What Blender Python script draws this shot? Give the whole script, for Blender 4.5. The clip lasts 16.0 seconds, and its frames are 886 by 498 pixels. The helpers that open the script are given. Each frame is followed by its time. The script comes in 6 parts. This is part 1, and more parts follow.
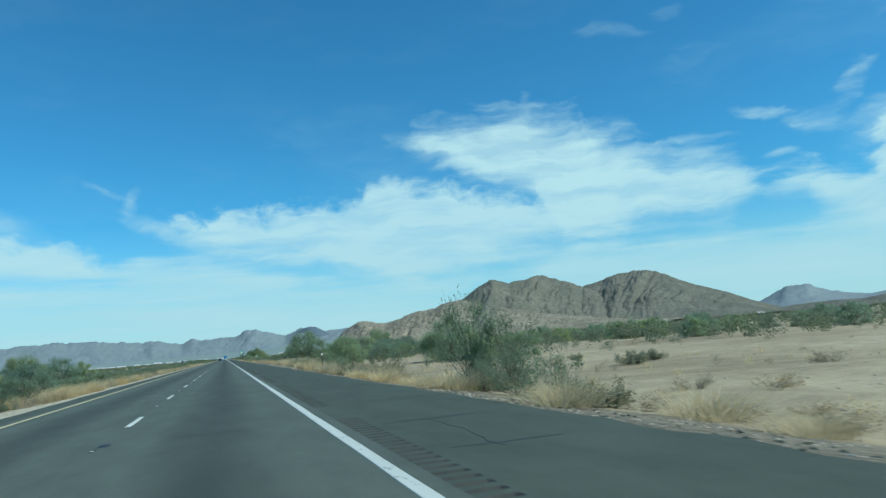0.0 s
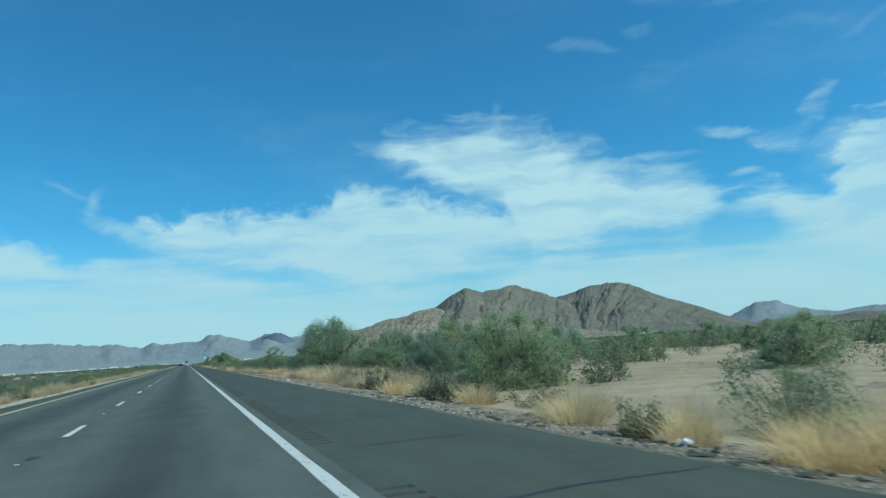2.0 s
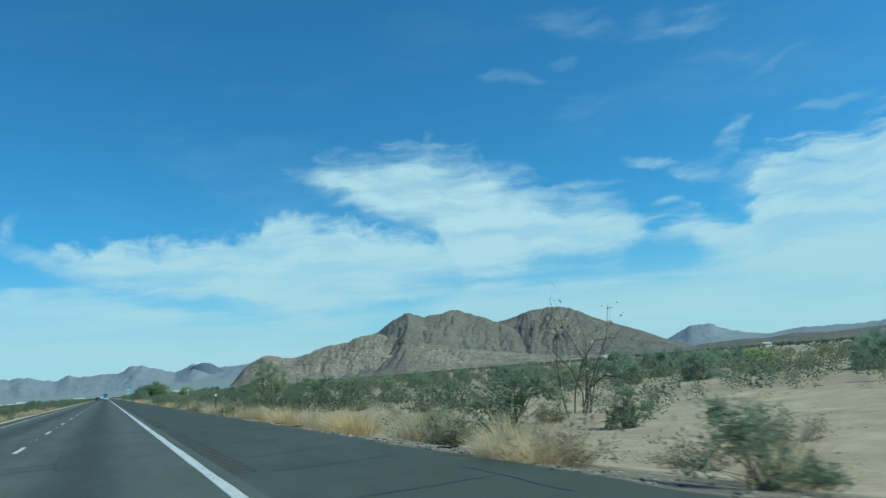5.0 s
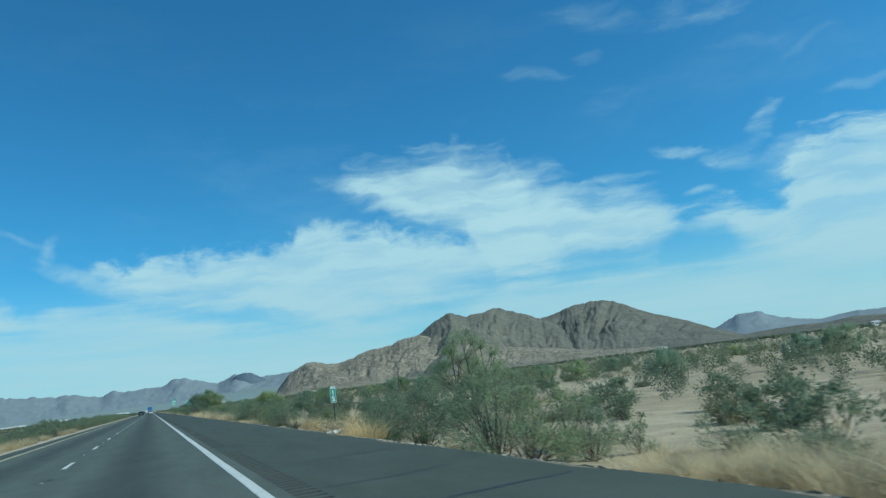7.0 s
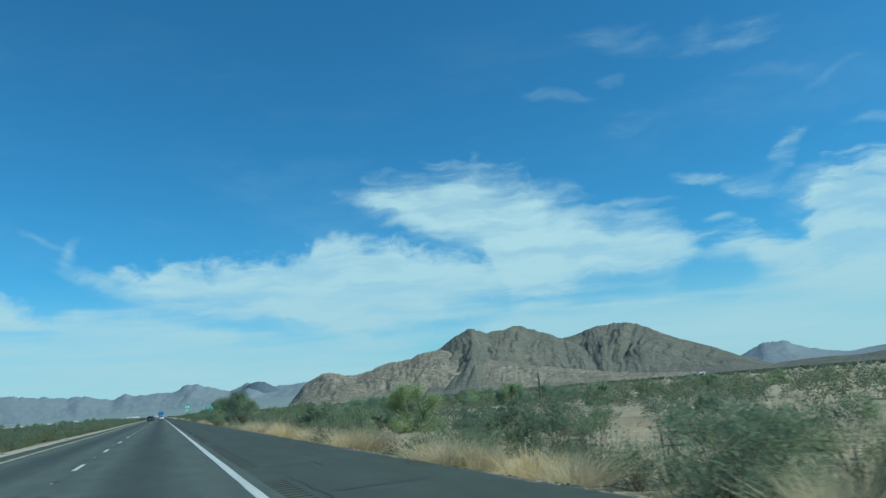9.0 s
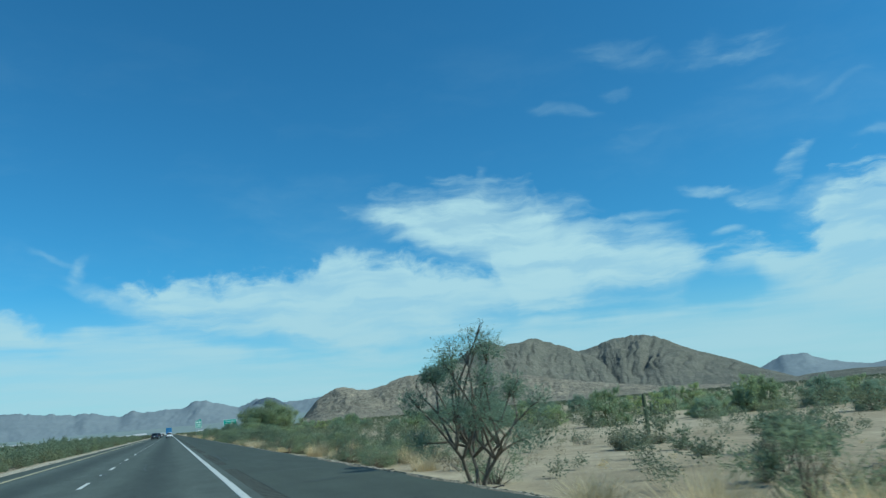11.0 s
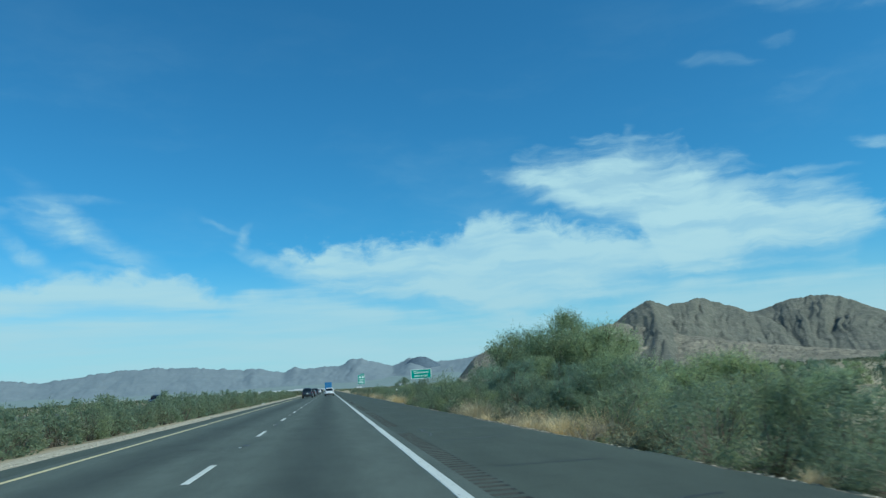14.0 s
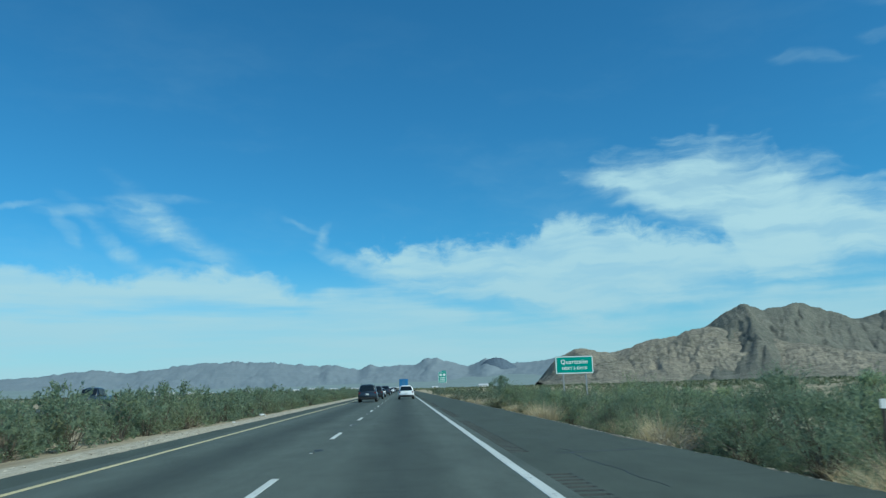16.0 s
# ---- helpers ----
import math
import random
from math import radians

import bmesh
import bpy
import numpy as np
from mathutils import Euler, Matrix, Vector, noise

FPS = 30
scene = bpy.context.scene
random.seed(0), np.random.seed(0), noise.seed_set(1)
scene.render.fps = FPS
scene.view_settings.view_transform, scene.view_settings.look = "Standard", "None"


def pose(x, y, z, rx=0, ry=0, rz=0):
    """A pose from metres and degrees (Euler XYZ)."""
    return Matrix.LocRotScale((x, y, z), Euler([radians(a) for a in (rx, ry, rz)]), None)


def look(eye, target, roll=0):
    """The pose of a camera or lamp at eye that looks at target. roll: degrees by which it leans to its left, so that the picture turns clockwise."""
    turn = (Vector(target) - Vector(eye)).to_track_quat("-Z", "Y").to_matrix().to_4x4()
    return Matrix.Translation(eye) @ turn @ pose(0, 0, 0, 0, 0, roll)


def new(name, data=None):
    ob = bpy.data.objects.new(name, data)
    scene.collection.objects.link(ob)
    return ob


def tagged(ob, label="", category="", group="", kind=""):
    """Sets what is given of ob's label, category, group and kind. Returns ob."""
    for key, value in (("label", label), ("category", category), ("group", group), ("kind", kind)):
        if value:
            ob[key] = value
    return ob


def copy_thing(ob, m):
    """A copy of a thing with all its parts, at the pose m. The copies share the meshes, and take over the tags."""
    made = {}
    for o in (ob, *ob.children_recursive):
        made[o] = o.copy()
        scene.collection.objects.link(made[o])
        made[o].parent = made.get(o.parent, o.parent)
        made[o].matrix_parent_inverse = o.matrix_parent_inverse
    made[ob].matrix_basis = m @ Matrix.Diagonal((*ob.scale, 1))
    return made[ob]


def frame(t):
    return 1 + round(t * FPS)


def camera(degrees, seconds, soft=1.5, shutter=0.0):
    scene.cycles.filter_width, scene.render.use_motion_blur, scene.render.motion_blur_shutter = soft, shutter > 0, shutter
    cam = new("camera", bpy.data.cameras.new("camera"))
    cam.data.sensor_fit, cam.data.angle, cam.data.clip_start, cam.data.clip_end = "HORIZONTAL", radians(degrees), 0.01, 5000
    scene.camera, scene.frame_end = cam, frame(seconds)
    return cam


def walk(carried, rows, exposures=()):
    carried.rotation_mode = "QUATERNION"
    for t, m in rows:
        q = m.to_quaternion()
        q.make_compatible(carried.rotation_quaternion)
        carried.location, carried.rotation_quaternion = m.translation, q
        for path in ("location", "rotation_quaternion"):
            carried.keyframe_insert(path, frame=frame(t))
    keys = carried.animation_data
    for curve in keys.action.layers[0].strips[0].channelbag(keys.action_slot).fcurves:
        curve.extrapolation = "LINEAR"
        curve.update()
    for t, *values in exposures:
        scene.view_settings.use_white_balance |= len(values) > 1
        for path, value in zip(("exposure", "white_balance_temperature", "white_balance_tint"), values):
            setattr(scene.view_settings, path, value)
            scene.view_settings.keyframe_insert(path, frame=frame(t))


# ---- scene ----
EYE_HEIGHT = 1.34
# seconds, metres right of the lane line, metres along the road, turn to the left, tilt up, lean to the right
DRIVE = [
    (0.0, 2.18, 0.30, -16.93, 7.01, 4.89),
    (0.5, 2.29, 15.81, -16.67, 7.04, 4.31),
    (1.0, 2.24, 31.32, -17.32, 6.99, 3.57),
    (1.5, 2.33, 46.63, -18.39, 6.99, 3.59),
    (2.0, 2.43, 62.04, -19.47, 7.56, 3.77),
    (2.5, 2.39, 77.05, -21.57, 8.41, 3.70),
    (3.0, 2.41, 91.66, -23.30, 8.95, 3.87),
    (3.5, 2.33, 106.87, -24.41, 8.90, 3.50),
    (4.0, 2.34, 122.08, -25.38, 9.11, 3.64),
    (6.5, 2.39, 198.43, -23.07, 9.47, 6.76),
    (7.0, 2.43, 213.34, -22.50, 9.66, 7.00),
    (7.5, 2.45, 228.45, -21.90, 10.01, 6.90),
    (8.0, 2.43, 243.86, -21.74, 10.63, 5.54),
    (8.5, 2.41, 258.97, -21.58, 11.21, 4.78),
    (9.0, 2.40, 274.38, -21.35, 11.10, 4.57),
    (11.5, 2.46, 351.33, -20.52, 12.51, 4.82),
    (12.0, 2.39, 367.24, -19.68, 12.45, 4.73),
    (12.5, 2.43, 383.45, -17.48, 11.81, 5.01),
    (13.0, 2.36, 399.96, -13.99, 11.35, 4.97),
    (13.5, 2.38, 416.17, -10.85, 11.10, 4.15),
    (14.0, 2.30, 432.68, -9.26, 10.24, 3.49),
    (14.5, 2.18, 448.69, -7.93, 9.55, 2.12),
    (15.0, 2.09, 464.70, -6.13, 9.79, 1.51),
    (15.5, 2.08, 481.11, -4.53, 10.44, 1.68),
    (16.0, 2.03, 497.12, -3.30, 10.59, 1.69),
]


def car_pose(x, y, yaw, pitch, roll):
    a, b = radians(yaw), radians(pitch)
    ahead = Vector((-math.sin(a) * math.cos(b), math.cos(a) * math.cos(b), math.sin(b)))
    eye = Vector((x, y, EYE_HEIGHT))
    return look(eye, eye + ahead * 100, -roll)


cam = camera(62.0, 16.0, soft=1.35, shutter=0.08)
walk(cam, [(t, car_pose(*r)) for t, *r in DRIVE], [(0.0, 0.36, 6020, -8), (0.8, 0.3, 6000, -8), (1.5, 0.34, 5985, -8), (2.0, 0.29, 5970, -8), (3.4, 0.27, 5930, -8), (4.2, 0.34, 5900, -8), (5.6, 0.2, 5870, -8), (9.0, 0.2, 5870, -8),
         (12.5, 0.22, 5870, -8), (14.2, 0.22, 5870, -8), (15.0, 0.31, 5870, -8), (15.7, 0.22, 5870, -8), (16.0, 0.19, 5870, -8)])

# ---------------------------------------------------------------- sky and sun
SUN_EL, SUN_AZ = 45.0, 126.0      # degrees; azimuth clockwise from straight ahead

world = bpy.data.worlds.new("sky")
scene.world = world
world.use_nodes = True
WN, WL = world.node_tree.nodes, world.node_tree.links
WN.clear()


def wmath(op, a, b=None, c=None, clamp=False):
    n = WN.new("ShaderNodeMath")
    n.operation, n.use_clamp = op, clamp
    for i, v in enumerate((a, b, c)):
        if v is None:
            continue
        if isinstance(v, (int, float)):
            n.inputs[i].default_value = v
        else:
            WL.new(v, n.inputs[i])
    return n.outputs[0]


def wsmooth(v, lo, hi):
    n = WN.new("ShaderNodeMapRange")
    n.interpolation_type = "SMOOTHSTEP"
    n.inputs[1].default_value, n.inputs[2].default_value = lo, hi
    WL.new(v, n.inputs[0])
    return n.outputs[0]


sky = WN.new("ShaderNodeTexSky")
sky.sky_type = "NISHITA"
sky.sun_disc = False
sky.sun_elevation, sky.sun_rotation = radians(SUN_EL), radians(SUN_AZ)
sky.altitude, sky.air_density, sky.dust_density, sky.ozone_density = 300.0, 1.0, 0.3, 3.0
coord = WN.new("ShaderNodeTexCoord")
split = WN.new("ShaderNodeSeparateXYZ")
WL.new(coord.outputs["Generated"], split.inputs[0])
azim = wmath("DEGREES", wmath("ARCTAN2", split.outputs[0], split.outputs[1]))
elev = wmath("DEGREES", wmath("ARCSINE", split.outputs[2]))
flat = WN.new("ShaderNodeCombineXYZ")
WL.new(azim, flat.inputs[0])
WL.new(elev, flat.inputs[1])


def wnoise(vec, scale, detail, rough, stretch=(1, 1, 1), turn=0.0, lac=2.0):
    mp = WN.new("ShaderNodeMapping")
    mp.inputs["Scale"].default_value = stretch
    mp.inputs["Rotation"].default_value = (0, 0, radians(turn))
    WL.new(vec, mp.inputs[0])
    n = WN.new("ShaderNodeTexNoise")
    n.inputs["Scale"].default_value, n.inputs["Detail"].default_value, n.inputs["Roughness"].default_value = scale, detail, rough
    n.inputs["Lacunarity"].default_value = lac
    WL.new(mp.outputs[0], n.inputs["Vector"])
    return n


# slow swirl and a finer curl that bend all the cloud shapes a little
def bent(vec, scale, detail, amount):
    n = wnoise(vec, scale, detail, 0.55)
    shift = WN.new("ShaderNodeVectorMath")
    shift.operation = "MULTIPLY_ADD"
    shift.inputs[1].default_value, shift.inputs[2].default_value = (amount * 2, amount * 1.2, 0), (-amount, -amount * 0.6, 0)
    WL.new(n.outputs["Color"], shift.inputs[0])
    total = WN.new("ShaderNodeVectorMath")
    WL.new(vec, total.inputs[0])
    WL.new(shift.outputs[0], total.inputs[1])
    return total.outputs[0]


P = bent(bent(flat.outputs[0], 0.16, 2, 1.6), 0.7, 2, 0.5)
wsep = WN.new("ShaderNodeSeparateXYZ")
WL.new(P, wsep.inputs[0])


def outline(points):
    """Height in degrees of a cloud's edge along the bearing, from (bearing, height) pairs."""
    lo, hi = points[0][0], points[-1][0]
    r = WN.new("ShaderNodeValToRGB")
    e = r.color_ramp.elements
    e[0].position, e[1].position = 0.0, 1.0
    e[0].color, e[1].color = ((points[k][1] / 30,) * 3 + (1,) for k in (0, -1))
    for az, el in points[1:-1]:
        e.new((az - lo) / (hi - lo)).color = (el / 30,) * 3 + (1,)
    WL.new(wmath("DIVIDE", wmath("SUBTRACT", wsep.outputs[0], lo), hi - lo), r.inputs[0])
    return wmath("MULTIPLY", r.outputs[0], 30.0)


def swing(n, amount):
    return wmath("MULTIPLY", wmath("SUBTRACT", n.outputs["Fac"], 0.5), amount)


fibre = wnoise(P, 0.5, 7, 0.58, (0.42, 1.7, 1), 18)         # fibres that climb to the right
fall = wnoise(P, 0.42, 6, 0.55, (0.36, 1.8, 1), -22)         # fibres that sink to the right
puffs = wnoise(P, 0.6, 7, 0.58, (0.8, 1.3, 1), 0)
layers = wnoise(flat.outputs[0], 0.16, 6, 0.55, (0.32, 3.2, 1), -3)   # level streaks


def bank(top, base, soft_top, soft_base, strength, rag, rag_base, inner, low=0.72, ends=(1.5, 1.5)):
    """One bank of cloud between an upper and a lower edge, its top torn by one noise and its body thinned by another."""
    el = wsep.outputs[1]
    up = wsmooth(wmath("ADD", wmath("SUBTRACT", outline(top), el), rag), 0.0, soft_top)
    dn = wsmooth(wmath("ADD", wmath("SUBTRACT", el, outline(base)), rag_base), 0.0, soft_base)
    d = wmath("MULTIPLY", up, dn)
    if ends[0]:
        d = wmath("MULTIPLY", d, wsmooth(wmath("ADD", wmath("SUBTRACT", wsep.outputs[0], top[0][0]), rag), 0.0, ends[0]))
    if ends[1]:
        d = wmath("MULTIPLY", d, wsmooth(wmath("ADD", wmath("SUBTRACT", top[-1][0], wsep.outputs[0]), rag), 0.0, ends[1]))
    thin = wmath("MULTIPLY_ADD", wsmooth(inner.outputs["Fac"], 0.36, 0.62), 1 - low, low)
    return wmath("MULTIPLY", d, wmath("MULTIPLY", thin, strength))


def streak(az, el, half, wide, turn, bow, strength, tear=0.9):
    """A bowed wisp round one bearing and height, thinning towards its ends and torn by the fibres."""
    mp = WN.new("ShaderNodeMapping")
    mp.vector_type = "TEXTURE"
    mp.inputs["Location"].default_value = (az, el, 0)
    mp.inputs["Rotation"].default_value = (0, 0, radians(turn))
    mp.inputs["Scale"].default_value = (half, wide, 1)
    WL.new(P, mp.inputs[0])
    sp = WN.new("ShaderNodeSeparateXYZ")
    WL.new(mp.outputs[0], sp.inputs[0])
    uu = wmath("MULTIPLY", sp.outputs[0], sp.outputs[0])
    v = wmath("SUBTRACT", sp.outputs[1], wmath("MULTIPLY", uu, bow))
    q = wmath("ADD", wmath("ADD", uu, wmath("MULTIPLY", v, v)), swing(fibre if turn >= 0 else fall, 2.8 * tear))
    soft = wmath("SUBTRACT", 1.0, wsmooth(q, -0.7, 1.5))
    return wmath("MULTIPLY", wmath("MULTIPLY", soft, soft), wmath("MULTIPLY", wmath("MULTIPLY_ADD", wsmooth(puffs.outputs["Fac"], 0.36, 0.64), 0.4, 0.6), strength))


# great anvil with its fibrous tail, the long bank under it, the bank to the left, the broken cloud to the right
anvil = bank(
    ((13.6, 15.4), (15.4, 16.5), (17.7, 17.0), (21.4, 16.9), (23.7, 17.2), (24.8, 16.8), (27.7, 16.7), (28.8, 16.5), (29.7, 15.5), (31, 14.7), (32.7, 14.2), (34.8, 13.0),
     (37, 13.2), (38.9, 12.1), (40, 10.9), (41, 9.6)),
    ((13.6, 15.2), (16.5, 13.7), (19, 12.1), (20.8, 11.4), (22.9, 10.8), (24.6, 10.2), (25.6, 8.0), (26.4, 6.2), (31.7, 6.9), (34, 7.2), (36.1, 7.3), (38.6, 7.2), (41, 9.0)),
    3.7, 2.6, 1.0, wmath("ADD", swing(fibre, 5.5), 0.85), wmath("ADD", swing(fall, 3.2), 0.8), fall, 0.72)
long_bank = bank(
    ((-6.0, 10.1), (-2.8, 10.7), (1.8, 10.9), (5.9, 11.0), (9.2, 11.2), (11, 11.8), (11.5, 12.8), (12.9, 13.1), (14.1, 12.6), (15.4, 12.0), (17.2, 12.0), (18.9, 11.3),
     (20.6, 10.8), (23.3, 10.4), (25.6, 10.5), (32, 9.6)),
    ((-6.0, 9.4), (-2.1, 7.7), (1.6, 6.9), (5.6, 6.0), (9.6, 4.8), (13.8, 3.6), (18.2, 4.0), (21.8, 5.0), (27.2, 6.0), (32, 6.6)),
    1.8, 3.4, 0.95, wmath("ADD", swing(puffs, 4.0), 0.6), wmath("ADD", swing(fall, 5.0), 0.9), fall, 0.74, (5.5, 3.0))
left_bank = bank(
    ((-75, 9.0), (-40, 8.6), (-28, 8.5), (-21, 8.4), (-15.3, 8.6), (-12.1, 8.6), (-10, 8.3), (-8.7, 7.3), (-6.6, 6.0)), ((-75, 5.4), (-28, 5.3), (-15, 5.5), (-6.6, 5.7)),
    1.3, 2.4, 0.97, wmath("ADD", swing(puffs, 2.8), 0.6), wmath("ADD", swing(layers, 4.0), 0.6), layers, 0.8, (0, 2.4))
right_bank = bank(
    ((39.6, 9.2), (42.2, 9.7), (44.3, 10.4), (45.5, 10.2), (46.6, 9.7), (47.6, 10.2), (48.8, 11.8), (49.5, 13.2), (51, 13.8), (52.7, 13.8), (55.1, 14.1), (62, 15), (80, 14)),
    ((39.6, 8.8), (43.5, 7.6), (44.5, 6.2), (47, 4.4), (55, 3.0), (80, 2.0)), 2.6, 2.6, 0.92, wmath("ADD", swing(fibre, 7.5), 0.8), wmath("ADD", swing(layers, 4.0), 0.8), fall, 0.68, (2.2, 0))
right_low = bank(
    ((20.5, 4.2), (24.9, 5.5), (27.2, 5.9), (31.5, 5.9), (33.7, 6.05), (35.9, 6.15), (38, 6.45), (40, 6.4), (42, 6.4), (44, 6.7), (48, 7.0), (80, 6)),
    ((20.5, -3), (80, -3)), 1.6, 1.0, 0.82, wmath("ADD", swing(layers, 4.0), 0.5), swing(layers, 0.5), layers, 0.66, (6.0, 0))
left_low = bank(
    ((-75, 5.4), (-28, 5.4), (-12, 6.4), (-7.5, 6.6), (-5.7, 7.4), (-2.2, 7.2), (1.6, 6.7), (5.5, 5.6), (9.6, 4.9), (14, 4.6), (22, 4.2)),
    ((-75, -3), (22, -3)), 1.8, 1.0, 0.86, wmath("ADD", swing(layers, 4.5), 0.7), swing(layers, 0.5), layers, 0.62, (0, 6.0))
parts_ = [anvil, long_bank, left_bank, right_bank, right_low, left_low]
# wisps: the swirl to the left, the hook, scraps beside the anvil and thin veils high up
parts_ += [streak(*w) for w in (
    (-16.6, 11.6, 6.8, 1.4, -33, 0.5, 0.9, 0.6), (-18.8, 12.4, 3.8, 1.6, -14, 0.0, 0.5, 1.2), (-20.6, 10.3, 5.6, 0.75, -34, 1.1, 0.62, 0.8), (-14.6, 8.9, 4.0, 0.4, -11, 0.2, 0.6, 0.4),
    (-18.9, 14.3, 4.6, 0.5, 4, -0.5, 0.45, 0.7), (-24.2, 12.9, 2.4, 0.5, 6, 0.0, 0.6, 0.7), (-27.4, 13.0, 2.8, 0.32, 8, 0.0, 0.55, 0.4), (-24.6, 11.8, 1.8, 0.6, -62, 0.3, 0.45, 0.7))]
parts_ += [streak(*w) for w in (
    (-7.6, 12.5, 2.4, 0.4, -24, 0.0, 0.4, 0.5), (-6.3, 11.4, 1.5, 0.6, 60, 0.3, 0.75, 0.6), (-5.2, 10.2, 2.8, 0.55, -24, 0.0, 0.7, 0.6), (-4.0, 9.3, 3.8, 0.55, -17, 0.2, 0.75, 0.6),
    (24.4, 17.2, 1.3, 0.5, 80, 0.0, 0.25, 1.6), (37.2, 13.4, 3.0, 0.34, -3, -0.4, 0.55, 0.8), (41.6, 14.3, 2.8, 0.6, -13, 0.0, 0.65, 1.5), (43.6, 13.0, 1.3, 0.45, -8, 0.0, 0.7, 1.0))]
parts_ += [streak(*w) for w in (
    (42.2, 11.1, 1.2, 0.4, 0, 0.0, 0.95, 0.5), (46.8, 14.0, 2.4, 0.9, 62, 0.3, 0.55, 1.6), (45.2, 12.9, 3.0, 1.1, -14, 0.0, 0.45, 1.6), (48.2, 12.2, 2.8, 1.4, 30, 0.0, 0.65, 0.9),
    (54.0, 16.1, 3.0, 0.42, -2, 0.0, 0.5, 0.8), (47.6, 15.6, 1.4, 0.4, 30, 0.0, 0.35, 0.9), (51.5, 19.4, 3.0, 0.4, 12, 0.0, 0.2, 0.9))]
parts_ += [streak(*w) for w in (
    (46.3, 23.4, 2.6, 1.4, 10, 0.0, 0.24, 1.4), (42.6, 23.6, 2.6, 1.3, 20, 0.0, 0.18, 1.1), (36.4, 24.8, 4.8, 1.4, -14, 0.0, 0.17, 1.4), (35.5, 22.2, 1.4, 0.6, 0, 0.0, 0.16, 1.4),
    (37.8, 19.5, 2.6, 0.6, -8, 0.0, 0.15, 1.4), (31.4, 21.6, 2.8, 0.5, -14, 0.0, 0.14, 1.4), (36.0, 18.6, 2.4, 0.7, 6, 0.0, 0.14, 1.0), (47.0, 20.6, 3.4, 0.5, -6, 0.0, 0.14, 1.0))]
# thin mottled veil over the whole sky, whitening towards the horizon
veil = wmath("MULTIPLY", wmath("SUBTRACT", 1.0, wsmooth(elev, 0.5, 10.5)), wmath("MULTIPLY_ADD", layers.outputs["Fac"], 0.5, 0.4))
high = wnoise(P, 0.07, 7, 0.6, (0.5, 1.5, 1), 12)
parts_.append(wmath("MULTIPLY", wmath("MULTIPLY", wsmooth(high.outputs["Fac"], 0.46, 0.8), 0.17), wmath("SUBTRACT", 1.0, wsmooth(elev, 12, 34))))
clear_sky = None
for d in parts_:
    gap = wmath("SUBTRACT", 1.0, d)
    clear_sky = gap if clear_sky is None else wmath("MULTIPLY", clear_sky, gap)
low = veil
mask = wmath("MULTIPLY", wmath("SUBTRACT", 1.0, clear_sky), 0.96)
tint = WN.new("ShaderNodeMix")
tint.data_type, tint.blend_type = "RGBA", "MULTIPLY"
tint.inputs[0].default_value = 1.0
tint.inputs[7].default_value = (0.355, 0.82, 1.03, 1)
WL.new(sky.outputs[0], tint.inputs[6])
haze = WN.new("ShaderNodeMix")
haze.data_type = "RGBA"
haze.inputs[7].default_value = (3.7, 5.2, 6.05, 1)
WL.new(low, haze.inputs[0])
WL.new(tint.outputs[2], haze.inputs[6])
mix = WN.new("ShaderNodeMix")
mix.data_type = "RGBA"
shade = WN.new("ShaderNodeMix")       # the underside of the banks is greyer
shade.data_type = "RGBA"
shade.inputs[6].default_value, shade.inputs[7].default_value = (3.75, 5.25, 6.05, 1), (4.5, 6.0, 6.65, 1)
WL.new(wmath("MULTIPLY_ADD", wsmooth(elev, 3.0, 13.0), 0.75, wmath("MULTIPLY", layers.outputs["Fac"], 0.4)), shade.inputs[0])
WL.new(shade.outputs[2], mix.inputs[7])
WL.new(mask, mix.inputs[0])
WL.new(haze.outputs[2], mix.inputs[6])
back = WN.new("ShaderNodeBackground")
back.inputs[1].default_value = 0.1
WL.new(mix.outputs[2], back.inputs[0])
out = WN.new("ShaderNodeOutputWorld")
WL.new(back.outputs[0], out.inputs[0])

sun = new("sun", bpy.data.lights.new("sun", "SUN"))
sun.data.energy, sun.data.angle, sun.data.color = 3.2, radians(0.53), (1.0, 0.95, 0.86)
s_el, s_az = radians(SUN_EL), radians(SUN_AZ)
sun.matrix_world = look((0, 0, 50), Vector((0, 0, 50)) - Vector((math.sin(s_az) * math.cos(s_el), math.cos(s_az) * math.cos(s_el), math.sin(s_el))))

# ---------------------------------------------------------------- materials


def ramp_of(nt, fac, stops):
    r = nt.nodes.new("ShaderNodeValToRGB")
    e = r.color_ramp.elements
    e[0].position, e[0].color = stops[0][0], (*stops[0][1], 1)
    e[1].position, e[1].color = stops[-1][0], (*stops[-1][1], 1)
    for pos, col in stops[1:-1]:
        n = e.new(pos)
        n.color = (*col, 1)
    nt.links.new(fac, r.inputs[0])
    return r.outputs[0]


def tex(nt, scale, detail=4, rough=0.55, stretch=(1, 1, 1), space="Object"):
    c = nt.nodes.new("ShaderNodeTexCoord")
    m = nt.nodes.new("ShaderNodeMapping")
    m.inputs["Scale"].default_value = stretch
    n = nt.nodes.new("ShaderNodeTexNoise")
    n.inputs["Scale"].default_value, n.inputs["Detail"].default_value, n.inputs["Roughness"].default_value = scale, detail, rough
    nt.links.new(c.outputs[space], m.inputs[0])
    nt.links.new(m.outputs[0], n.inputs["Vector"])
    return n.outputs["Fac"]


